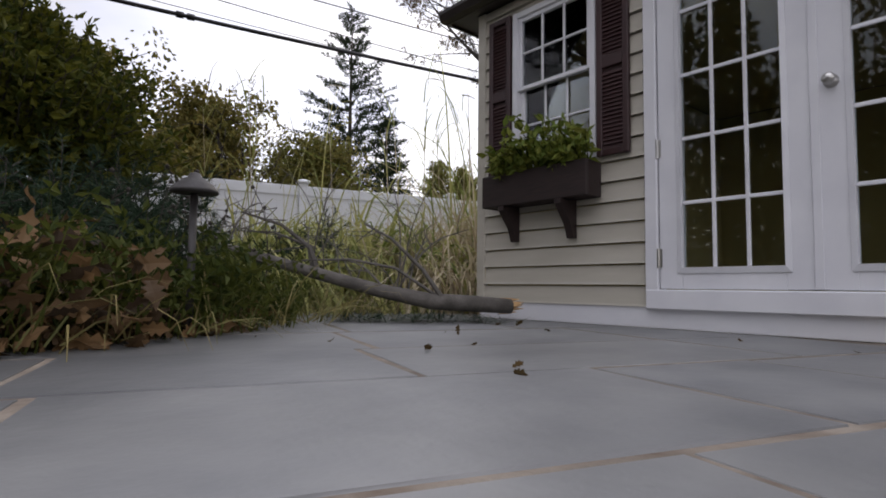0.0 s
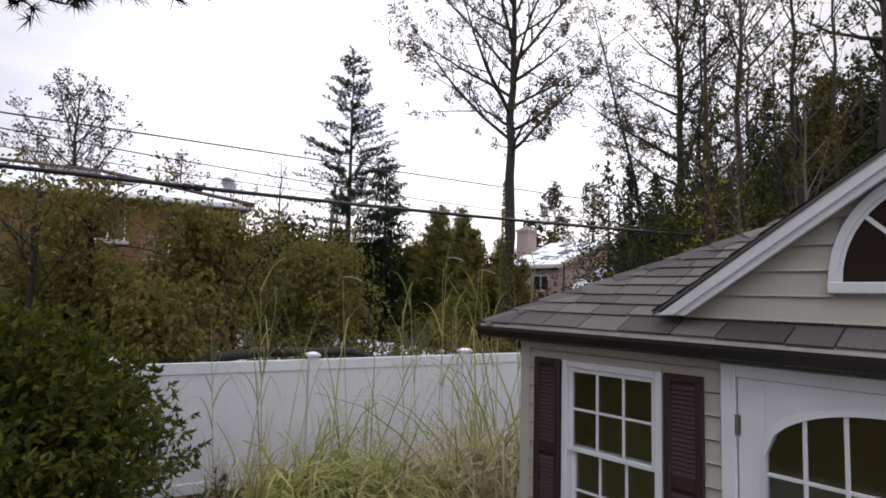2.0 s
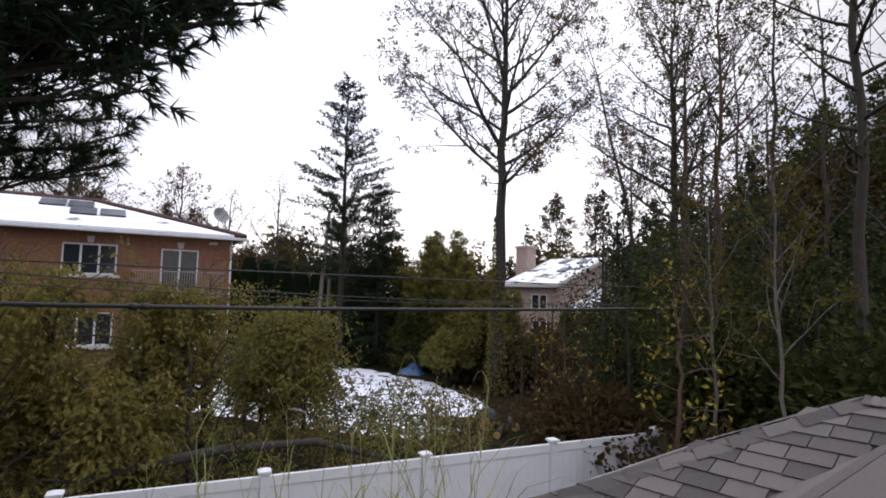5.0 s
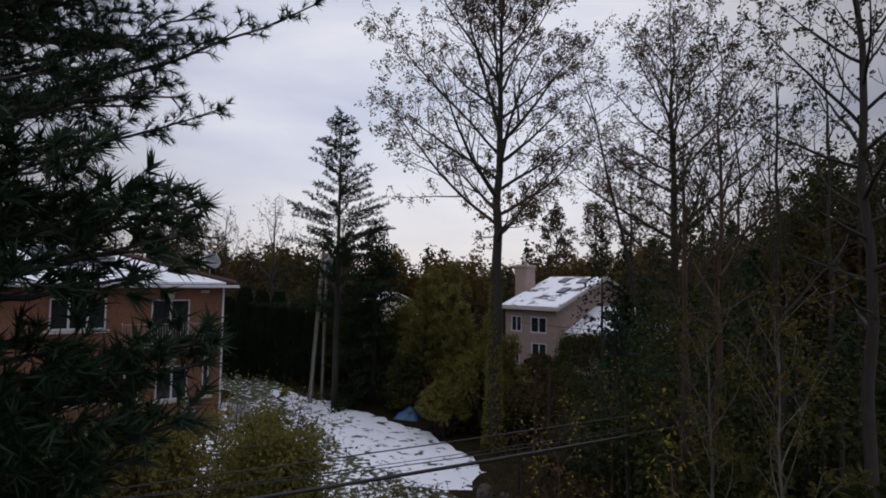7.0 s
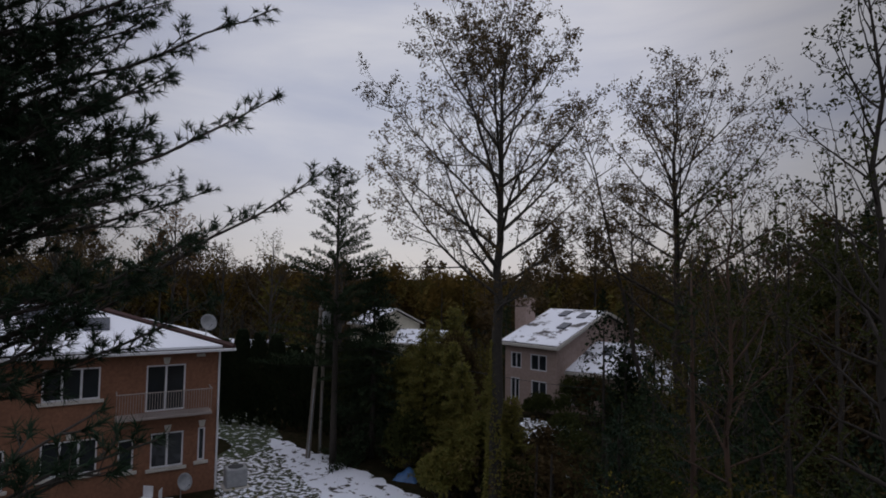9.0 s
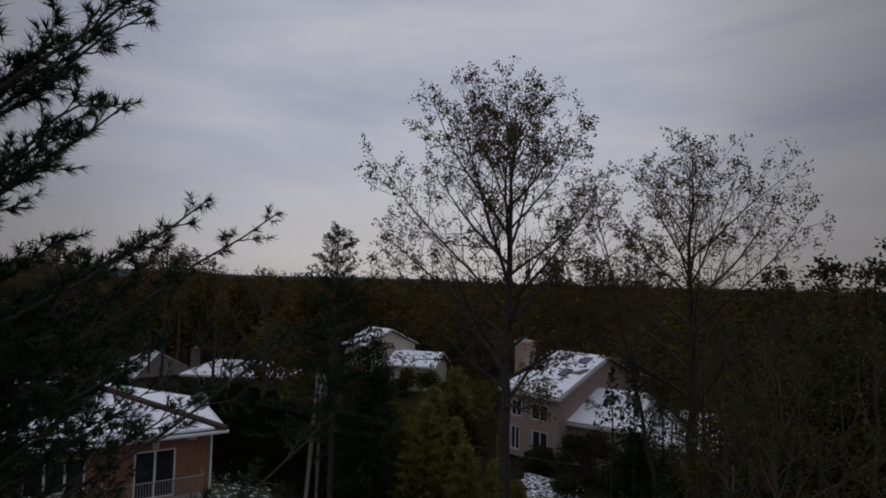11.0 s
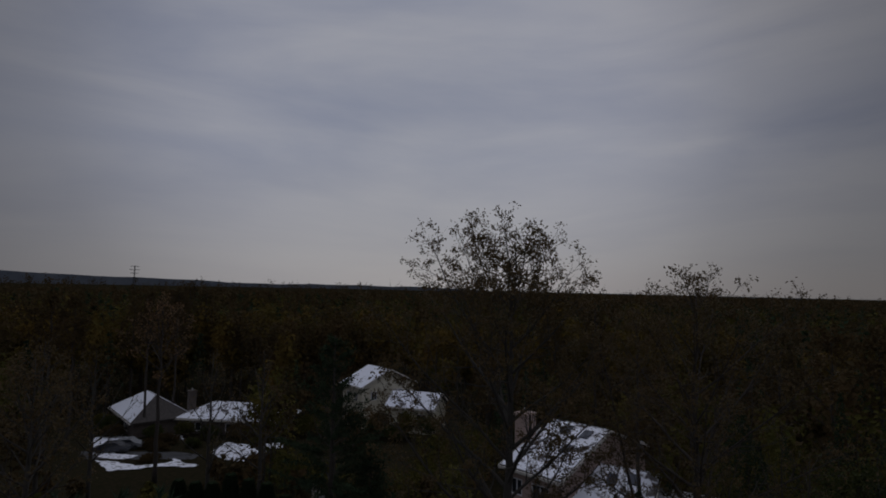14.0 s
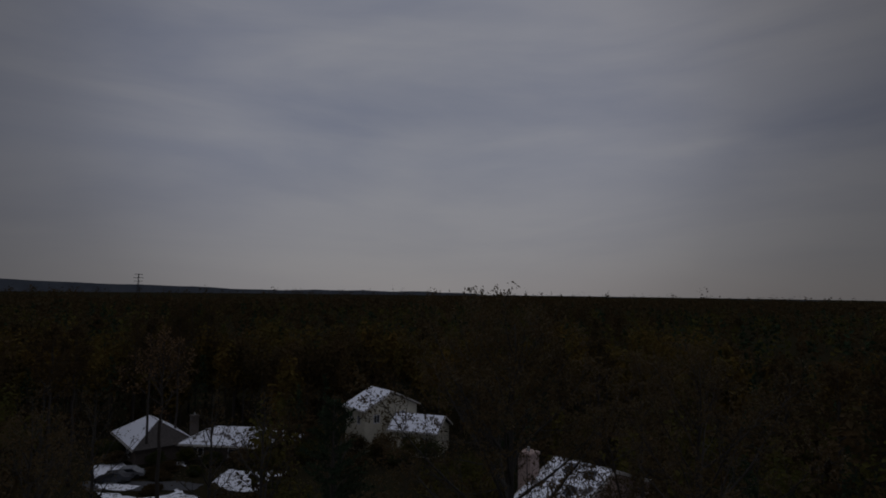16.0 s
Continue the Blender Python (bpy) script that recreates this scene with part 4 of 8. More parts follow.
# ---- plants ----
def colonise(rng, base, top, stem, centre, radii, n_attr, step=0.4, lift=0.35, low_cut=-1.0, reach=4.0):
    """Grows branches from a stem into a crown of given centre and half-sizes. Returns points, parents and radii."""
    nr = np.random.RandomState(rng.randrange(10 ** 6))
    base, top = np.array(base, float), np.array(top, float)
    k = max(3, int(np.linalg.norm(top - base) * stem / step))
    pts = [base + (top - base) * stem * i / k + np.r_[nr.uniform(-0.05, 0.05, 2) * min(1, i / 3), 0] for i in range(k + 1)]
    par = [-1] + list(range(k))
    u = nr.normal(size=(n_attr * 3, 3))
    u /= np.linalg.norm(u, axis=1)[:, None]
    u *= nr.uniform(0.05, 1, (len(u), 1)) ** (1 / 2.2)
    u = u[u[:, 2] > low_cut][:n_attr]
    att = np.array(centre, float) + u * np.array(radii, float)
    att += nr.normal(size=att.shape) * np.array(radii) * 0.06
    P = np.array(pts)
    d = np.linalg.norm(att[:, None] - P[None], axis=2)
    near, dist = d.argmin(1), d.min(1)
    for _ in range(90):
        live = dist > step * 1.1
        att, near, dist = att[live], near[live], dist[live]
        if not len(att):
            break
        use = dist < reach
        if not use.any():
            use = dist <= dist.min() + 0.5
        acc = {}
        for q, j in zip(att[use], near[use]):
            v = q - pts[j]
            acc[j] = acc.get(j, 0) + v / np.linalg.norm(v)
        fresh = []
        for j, v in acc.items():
            v = v / (np.linalg.norm(v) + 1e-9) + np.array([0, 0, lift]) + nr.normal(size=3) * 0.16
            pts.append(pts[j] + v / np.linalg.norm(v) * step)
            par.append(j)
            fresh.append(len(pts) - 1)
        F = np.array([pts[i] for i in fresh])
        d = np.linalg.norm(att[:, None] - F[None], axis=2)
        m = d.min(1)
        better = m < dist
        near[better] = np.array(fresh)[d.argmin(1)[better]]
        dist = np.minimum(dist, m)
        if len(pts) > 5200:
            break
    return pts, par


def tree_mesh(pts, par, r0, tip=0.008, power=2.0):
    """Wood for grown branches: one trunk mesh, one branch mesh, and the twig ends."""
    n = len(pts)
    kids = [[] for _ in range(n)]
    for i, p in enumerate(par):
        if p >= 0:
            kids[p].append(i)
    w = [0.0] * n
    for i in range(n - 1, -1, -1):
        w[i] = sum(w[k] for k in kids[i]) or 1.0
    rad = [max(tip, r0 * (v / w[0]) ** (1 / power)) for v in w]
    trunk, wood = Mesh(), Mesh()
    trunk.smooth = wood.smooth = True
    starts = [(0, None)]
    first = True
    while starts:
        i, p = starts.pop()
        chain = [p, i] if p is not None else [i]
        rr = [rad[i] * 1.05, rad[i]] if p is not None else [rad[i] * 1.25]
        while kids[i]:
            ks = sorted(kids[i], key=lambda q: -w[q])
            starts += [(q, i) for q in ks[1:]]
            i = ks[0]
            chain.append(i)
            rr.append(rad[i])
        if len(chain) > 1:
            big = rr[0]
            (trunk if first else wood).tube([pts[c] for c in chain], rr, 9 if first else (6 if big > 0.05 else (4 if big > 0.02 else 3)), caps=first)
        first = False
    tips = [(Vector(pts[i]), (Vector(pts[i]) - Vector(pts[par[i]])).normalized()) for i in range(1, n) if w[i] <= 2.0 and i > 4]
    return trunk, wood, tips


def leaves(rng, tips, per, size, spread, droop=0.3):
    m = Mesh()
    for p, d in tips:
        for _ in range(per):
            q = p + rand_dir(rng) * (spread * rng.random())
            ld = (rand_dir(rng) + d * 0.4 + Vector((0, 0, -droop))).normalized()
            s = ld.orthogonal().normalized()
            s = Matrix.Rotation(rng.uniform(0, 6.28), 3, ld) @ s
            sz = size * rng.uniform(0.6, 1.25)
            m.leaf(q, ld, s, sz, sz * rng.uniform(0.45, 0.65))
    return m


def broadleaf(name, label, base, height, r0, crown, seed, leaf_m, bark, per=3, size=0.2, lsp=0.35, n_attr=500, step=0.4, stem=0.6, lift=0.35, lean=(0, 0), cat="tree", low_cut=-1.0, reach=4.0):
    """crown: centre height, half-width and half-height of the crown."""
    rng = random.Random(seed)
    t = thing(name, label, cat, (0, 0, 0))
    top = (base[0] + lean[0], base[1] + lean[1], base[2] + height)
    cz, hw, hh = crown
    pts, par = colonise(rng, base, top, stem, (top[0], top[1], base[2] + cz), (hw, hw, hh), n_attr, step, lift, low_cut, reach)
    trunk, wood, tips = tree_mesh(pts, par, r0)
    part("trunk", trunk, bark, t)
    part("branchwork", wood, bark, t)
    if per:
        part("crown", leaves(rng, tips, per, size, lsp), leaf_m, t)
    return t


def limbed(name, label, base, height, r0, crown, seed, leaf_m, bark, limbs=28, first=0.36, per=5, size=0.13, lsp=0.22, lean=(0, 0), gaps=(0.55, 0.42), wide=62, cat="tree"):
    """A leader with ascending limbs, side branches and twigs; leaves hang in clusters at the twig ends."""
    rng = random.Random(seed)
    t = thing(name, label, cat, (0, 0, 0))
    base = Vector(base)
    top = base + Vector((lean[0], lean[1], height))
    line = [base.lerp(top, i / 14) + Vector((rng.uniform(-1, 1), rng.uniform(-1, 1), 0)) * (0.006 * height * min(1, i / 4)) for i in range(15)]
    trunk, wood = Mesh(), Mesh()
    trunk.smooth = wood.smooth = True
    rads = [r0 * (1.18 if i == 0 else 1) * (1 - i / 14.3) ** 0.75 for i in range(15)]
    trunk.tube(line, rads, 10)
    part("trunk", trunk, bark, t)
    cz, hw, hh = crown
    mid = Vector((top.x, top.y, base.z + cz))
    tips = []

    def inside(p):
        q = p - mid
        return (q.x / hw) ** 2 + (q.y / hw) ** 2 + (q.z / hh) ** 2 < 1

    def grow(p, d, ln, r, level):
        n = (8, 5, 3)[level]
        q = [p]
        dirs = []
        for i in range(n):
            d = (d + Vector((0, 0, (0.07, 0.05, 0.02)[level])) + rand_dir(rng) * (0.13, 0.17, 0.22)[level]).normalized()
            q.append(q[-1] + d * (ln / n))
            dirs.append(d)
        wood.tube(q, [max(0.005, r * (1 - 0.85 * i / n)) for i in range(n + 1)], (6, 4, 3)[level], caps=False)
        if level == 2:
            tips.extend((q[i], dirs[i - 1]) for i in range(1, n + 1))
            return
        tips.append((q[-1], dirs[-1]))
        cnt = max(2, int(ln / gaps[level]))
        turn = rng.uniform(0, 6.28)
        for k in range(cnt):
            f = 0.22 + 0.76 * (k + rng.random() * 0.7) / cnt
            s = min(int(f * n), n - 1)
            o = q[s].lerp(q[s + 1], f * n - s)
            turn += 2.4 + rng.uniform(-0.5, 0.5)
            side = Matrix.Rotation(turn, 3, dirs[s]) @ dirs[s].orthogonal().normalized()
            a = radians(rng.uniform(32, 55))
            cd = (dirs[s] * math.cos(a) + side * math.sin(a) + Vector((0, 0, 0.14))).normalized()
            cl = ln * (0.50, 0.52)[level] * (1.15 - 0.75 * f) * rng.uniform(0.7, 1.2)
            grow(o, cd, max(cl, (0.5, 0.25)[level]), max(0.006, r * (1 - 0.8 * f) * 0.55), level + 1)

    az = rng.uniform(0, 6.28)
    for i in range(limbs):
        u = (i + rng.random() * 0.6) / limbs
        f = first + (0.97 - first) * u
        k = min(int(f * 14), 13)
        p = line[k].lerp(line[k + 1], f * 14 - k)
        az += 2.4 + rng.uniform(-0.35, 0.35)
        e = radians(wide - (wide - 33) * u ** 0.7 + rng.uniform(-7, 7))
        d = Vector((math.cos(az) * math.sin(e), math.sin(az) * math.sin(e), math.cos(e)))
        ln, far_ = 0.0, 0.0
        while ln < hw + hh:
            ln += 0.2
            if inside(p + (d + Vector((0, 0, 0.02 * ln))) * ln):
                far_ = ln
        ln = max(far_ * rng.uniform(0.78, 1.02) * 0.93, 0.9)
        grow(p, d, ln, max(0.012, rads[k] * rng.uniform(0.40, 0.62)), 0)
    part("branchwork", wood, bark, t)
    if per:
        part("crown", leaves(rng, tips, per, size, lsp), leaf_m, t)
    return t


def oak(name, label, base, top, r0, crown, off, seed, leaf_m, bark, limbs=17, first=0.42, tufts=0.8, per=9, size=0.15, cat="tree"):
    """A straight leader with long rising limbs that reach the rim of a domed crown, and leaves in small tufts.
    crown: height of its centre, half-width, half-height; off: how far its centre stands from the trunk."""
    rng = random.Random(seed)
    t = thing(name, label, cat)
    base, top = Vector(base), Vector(top)
    n0 = 16
    line = [base.lerp(top, i / n0) + Vector((rng.uniform(-1, 1), rng.uniform(-1, 1), 0)) * (0.09 * min(1, i / 5)) for i in range(n0 + 1)]
    rads = [r0 * (1.2 if i == 0 else 1) * max(0.05, 1 - i / n0) ** 0.8 for i in range(n0 + 1)]
    trunk, wood, lf = Mesh(), Mesh(), Mesh()
    trunk.smooth = wood.smooth = True
    trunk.tube(line, rads, 10)
    part("trunk", trunk, bark, t)
    cz, hw, hh = crown
    mid = Vector((base.x + off[0], base.y + off[1], base.z + cz))

    def room(p, d):
        """How far the rim lies from p along d; the rim is rounded above and full below."""
        ln, last = 0.0, 0.5
        while ln < 2 * hh:
            ln += 0.25
            q = p + d * ln - mid
            k = 2.15 if q.z > 0 else 2.5
            if (math.hypot(q.x, q.y) / hw) ** k + abs(q.z / hh) ** k < 1:
                last = ln
        return last

    def tuft(p, d):
        q = p - mid
        out = math.sqrt((q.x / hw) ** 2 + (q.y / hw) ** 2 + (q.z / hh) ** 2)
        if rng.random() > tufts * min(1, max(0.18, (out - 0.42) * 2.8)):
            return
        for _ in range(rng.randint(per - 4, per + 3)):
            q = p + rand_dir(rng) * (0.30 * rng.random())
            ld = (rand_dir(rng) + d * 0.5 + Vector((0, 0, -0.35))).normalized()
            sz = size * rng.uniform(0.6, 1.3)
            lf.leaf(q, ld, Matrix.Rotation(rng.uniform(0, 6.28), 3, ld) @ ld.orthogonal().normalized(), sz, sz * rng.uniform(0.4, 0.6))

    def stem(p, d, ln, r, n, bend, wob):
        q, dirs = [p], []
        for i in range(n):
            d = (d + Vector((0, 0, bend)) + rand_dir(rng) * wob).normalized()
            q.append(q[-1] + d * (ln / n))
            dirs.append(d)
        return q, dirs

    def twig(p, d, ln):
        q, dirs = stem(p, d, ln, 0.006, 3, 0.03, 0.25)
        wood.tube(q, [0.008, 0.007, 0.005, 0.003], 3, caps=False)
        tuft(q[3], dirs[2])
        if rng.random() < 0.45:
            tuft(q[2], dirs[1])

    def branch(p, d, ln, r):
        n = 5
        q, dirs = stem(p, d, ln, r, n, 0.05, 0.17)
        wood.tube(q, [max(0.006, r * (1 - 0.8 * i / n)) for i in range(n + 1)], 4, caps=False)
        cnt = max(3, int(ln / 0.22))
        for k in range(cnt):
            f = 0.2 + 0.8 * (k + rng.random()) / cnt
            i = min(int(f * n), n - 1)
            o = q[i].lerp(q[i + 1], f * n - i)
            sd = Matrix.Rotation(rng.uniform(0, 6.28), 3, dirs[i]) @ dirs[i].orthogonal().normalized()
            twig(o, (dirs[i] * 0.7 + sd * 0.8 + Vector((0, 0, 0.1))).normalized(), rng.uniform(0.35, 0.85) * (1.15 - 0.5 * f))
        tuft(q[-1], dirs[-1])

    az = rng.uniform(0, 6.28)
    for i in range(limbs):
        u = (i + rng.random() * 0.5) / limbs
        f = first + (0.96 - first) * u
        k = min(int(f * n0), n0 - 1)
        p = line[k].lerp(line[k + 1], f * n0 - k)
        az += 2.4 + rng.uniform(-0.4, 0.4)
        e = radians(64 - 34 * u + rng.uniform(-9, 9))
        d = Vector((math.cos(az) * math.sin(e), math.sin(az) * math.sin(e), math.cos(e)))
        ln = room(p, d) * rng.uniform(0.86, 1.02)
        r = max(0.016, min(rads[k] * rng.uniform(0.42, 0.66), 0.012 + 0.017 * ln))
        n = 9
        q, dirs = stem(p, d, ln, r, n, 0.035, 0.10)
        wood.tube(q, [max(0.008, r * (1 - 0.85 * j / n)) for j in range(n + 1)], 6, caps=False)
        cnt = max(4, int(ln / 0.44))
        turn = rng.uniform(0, 6.28)
        for c in range(cnt):
            g = 0.16 + 0.82 * (c + rng.random() * 0.8) / cnt
            j = min(int(g * n), n - 1)
            o = q[j].lerp(q[j + 1], g * n - j)
            turn += 2.4 + rng.uniform(-0.6, 0.6)
            sd = Matrix.Rotation(turn, 3, dirs[j]) @ dirs[j].orthogonal().normalized()
            a = radians(rng.uniform(32, 62))
            bd = (dirs[j] * math.cos(a) + sd * math.sin(a) + Vector((0, 0, 0.15))).normalized()
            branch(o, bd, min(max(ln * 0.40 * (1.15 - 0.8 * g), 0.7), room(o, bd) + 0.3) * rng.uniform(0.7, 1.15), max(0.010, r * (1 - 0.8 * g) * 0.5))
        twig(q[-1], dirs[-1], 0.4)
    part("branchwork", wood, bark, t)
    part("crown", lf, leaf_m, t)
    return t


def conifer(name, label, base, height, r0, width, seed, needles, bark, low=0.25, gap=0.5, per=9, tuft=0.35, droop=0.25, ragged=0.3, lean=(0, 0), topw=0.05, nb=6, taper=0.85):
    """A trunk with whorls of boughs, each hung with flat sprays of needles."""
    rng = random.Random(seed)
    t = thing(name, label, "tree", (0, 0, 0))
    tr = Mesh()
    tr.smooth = True
    base = Vector(base)
    top = base + Vector((lean[0], lean[1], height))
    tr.tube([base.lerp(top, i / 8) for i in range(9)], [r0 * (1 - i / 8) ** 0.9 + 0.015 for i in range(9)], 8)
    part("trunk", tr, bark, t)
    bo, nd = Mesh(), Mesh()
    z = low
    while z < 0.985:
        f = (z - low) / (1 - low)
        w = (width * (1 - f) ** taper + topw) * 0.5
        for k in range(nb):
            if rng.random() < ragged * 0.5:
                continue
            a = rng.uniform(0, 6.28)
            ln = w * 2 * rng.uniform(0.55 - 0.25 * ragged, 1.0) * 0.5
            d = Vector((math.cos(a), math.sin(a), -droop + 0.5 * f)).normalized()
            p = base.lerp(top, min(z + rng.uniform(-0.01, 0.01), 0.995))
            e = p + d * ln
            tip = e + Vector((0, 0, 0.10 * ln))
            bo.tube([p, p.lerp(e, 0.5), tip], [0.008 + 0.012 * (1 - f), 0.008, 0.004], 3, caps=False)
            cnt = max(2, int(per * ln / max(width * 0.5, 0.5)))
            for i in range(cnt):
                g = (i + rng.random()) / cnt
                q = p.lerp(tip, 0.15 + 0.85 * g)
                for _ in range(2):
                    sd = (d * rng.uniform(0.2, 1.0) + rand_dir(rng) * 0.9 + Vector((0, 0, -0.15))).normalized()
                    s = sd.cross(Vector((0, 0, 1)))
                    s = (s.normalized() if s.length > 0.1 else sd.orthogonal().normalized())
                    s = Matrix.Rotation(rng.uniform(-0.9, 0.9), 3, sd) @ s
                    sz = tuft * rng.uniform(0.6, 1.2)
                    nd.leaf(q, sd, s, sz, sz * 0.30, 0.15)
        z += gap / height * rng.uniform(0.8, 1.2)
    part("branchwork", bo, bark, t)
    part("crown", nd, needles, t)
    return t


def bush(name, label, centre, radii, n, size, seed, leaf_m, bark, stems=7, lumps=9, cat="shrub", hollow=0.45, lump_k=(0.38, 0.6), spread=0.62):
    """An uneven shrub: stems from the ground, leaves in lumps round the outside."""
    rng = random.Random(seed)
    t = thing(name, label, cat, (0, 0, 0))
    c, (rx, ry, rz) = Vector(centre), radii
    st = Mesh()
    lump = []
    for i in range(lumps):
        d = rand_dir(rng)
        d.z = abs(d.z) * 1.1 - 0.15
        u = rng.uniform(0.55, 1.0)
        lump.append((c + Vector((d.x * rx * spread * u, d.y * ry * spread * u, rz * (0.95 + d.z * spread))), rng.uniform(*lump_k)))
    for i in range(stems):
        e = lump[i % lumps][0]
        b = c + Vector((rng.uniform(-0.25, 0.25) * rx, rng.uniform(-0.25, 0.25) * ry, 0))
        mid = b.lerp(e, 0.5) + rand_dir(rng) * 0.12 * rx
        st.tube([b, mid, e], [0.028, 0.018, 0.006], 5, caps=False)
    part("stem", st, bark, t)
    m = Mesh()
    for i in range(n):
        q, k = lump[i % lumps]
        d = rand_dir(rng)
        f = hollow + (1 - hollow) * rng.random() ** 0.6
        p = q + Vector((d.x * rx * k, d.y * ry * k, d.z * rz * k)) * f
        if p.z < c.z + 0.02:
            p.z = c.z + 0.02 + rng.random() * 0.1
        ld = (d + rand_dir(rng) * 0.9).normalized()
        s = Matrix.Rotation(rng.uniform(0, 6.28), 3, ld) @ ld.orthogonal().normalized()
        sz = size * rng.uniform(0.6, 1.3)
        m.leaf(p, ld, s, sz, sz * rng.uniform(0.4, 0.6))
    part("foliage", m, leaf_m, t)
    return t


def blade(m, rng, p, d, length, width, bend, seg=4, broken=0.0):
    """A grass blade bending over under its weight."""
    p, d = Vector(p), Vector(d).normalized()
    side = d.cross(Vector((0, 0, 1)))
    side = side.normalized() if side.length > 0.05 else Vector((1, 0, 0))
    side = Matrix.Rotation(rng.uniform(-0.8, 0.8), 3, d) @ side
    pts = [p]
    snap = rng.randint(2, seg - 1) if rng.random() < broken else -1
    for i in range(seg):
        if i == snap:
            d = (d + rand_dir(rng) * 0.5 + Vector((0, 0, -1.3))).normalized()
        d = (d + Vector((0, 0, -bend / seg * (0.15 + 1.7 * (i / seg) ** 1.3)))).normalized()
        pts.append(pts[-1] + d * (length / seg))
    n = len(m.v)
    for i, q in enumerate(pts):
        w = width * 0.5 * (1 - (i / seg) ** 1.6) + 0.0006
        m.v += [tuple(q - side * w), tuple(q + side * w)]
    for i in range(seg):
        a = n + i * 2
        m.f.append((a, a + 1, a + 3, a + 2))
    return pts


# ---- fence ----
fence = thing("fence", "tall white vinyl privacy fence with flat post caps", "fence", kind="structure")
F0, FD = Vector((-7.42, 4.55, 0)), Vector((0.267, 0.964, 0))
FA = math.degrees(math.atan2(FD.y, FD.x))
fence.matrix_world = pose(F0.x, F0.y, 0, 0, 0, FA)
for k in range(-5, 8):
    x = k * 2.44
    pm_ = Mesh()
    pm_.box(x - 0.064, x + 0.064, -0.064, 0.064, -0.06, 1.74, 0.008)
    post = part("post", pm_, M_VINYL, fence)
    cp = Mesh()
    cp.v = [(x - 0.09, -0.09, 1.742), (x + 0.09, -0.09, 1.742), (x + 0.09, 0.09, 1.742), (x - 0.09, 0.09, 1.742), (x - 0.09, -0.09, 1.775), (x + 0.09, -0.09, 1.775), (x + 0.09, 0.09, 1.775), (x - 0.09, 0.09, 1.775), (x - 0.03, -0.03, 1.80), (x + 0.03, -0.03, 1.80), (x + 0.03, 0.03, 1.80), (x - 0.03, 0.03, 1.80)]
    cp.f = [(3, 2, 1, 0), (0, 1, 5, 4), (1, 2, 6, 5), (2, 3, 7, 6), (3, 0, 4, 7), (4, 5, 9, 8), (5, 6, 10, 9), (6, 7, 11, 10), (7, 4, 8, 11), (8, 9, 10, 11)]
    part("post_cap", cp, M_VINYL, post)
    for z0, z1 in ((0.04, 0.18), (1.55, 1.70)):
        rl = Mesh()
        rl.box(x + 0.066, x + 2.374, -0.026, 0.026, z0, z1, 0.006)
        part("rail", rl, M_VINYL, fence)
    nb = 15
    for i in range(nb):
        bx0 = x + 0.07 + i * (2.30 / nb)
        bd = Mesh()
        bd.box(bx0 + 0.0005, bx0 + 2.30 / nb - 0.0005, -0.012, 0.012, 0.17, 1.56, 0.0015)
        part("picket", bd, M_VINYL, fence)

# ---- brick house ----
HB = Vector((-28.36, 11.55, -0.25))
HU = Vector((0.17, 0.985, 0)).normalized()
HA = math.degrees(math.atan2(HU.y, HU.x))
house = thing("brick_house", "two-storey orange brick house with snow-covered hip roof", "house", HB, HA)
# local: x along the facade (negative towards the far left), y into the house is +y after the turn
HLEN, HDEP, HEAVE = 19.0, 6.4, 6.95
wins = [(-7.05, -4.91, 4.95, 6.35), (-3.10, -1.44, 4.15, 6.28), (-7.0, -4.92, 1.75, 3.25), (-2.82, -1.43, 1.55, 3.15), (-4.12, -3.50, 1.6, 3.0), (-0.80, -0.48, 1.65, 3.2), (-9.2, -8.2, 1.5, 3.15), (-11.5, -9.6, 4.95, 6.35)]


def wall_with_holes(m, x0, x1, z0, z1, y0, y1, holes):
    xs = sorted({x0, x1, *[h[0] for h in holes], *[h[1] for h in holes]})
    for a, b in zip(xs, xs[1:]):
        mid = (a + b) / 2
        zs = [z0]
        for h in sorted([h for h in holes if h[0] < mid < h[1]], key=lambda h: h[2]):
            zs += [h[2], h[3]]
        zs.append(z1)
        for c, d in zip(zs[::2], zs[1::2]):
            m.box(a, b, y0, y1, c, d)


wm = Mesh()
wall_with_holes(wm, -HLEN, 0, 0, HEAVE, 0, 0.3, wins)
wm.box(-HLEN, -HLEN + 0.3, 0.3, HDEP, 0, HEAVE)
wm.box(-0.3, 0, 0.3, HDEP, 0, HEAVE)
wm.box(-HLEN + 0.3, -0.3, HDEP - 0.3, HDEP, 0, HEAVE)
part("wall", wm.weld(), M_BRICK, house)
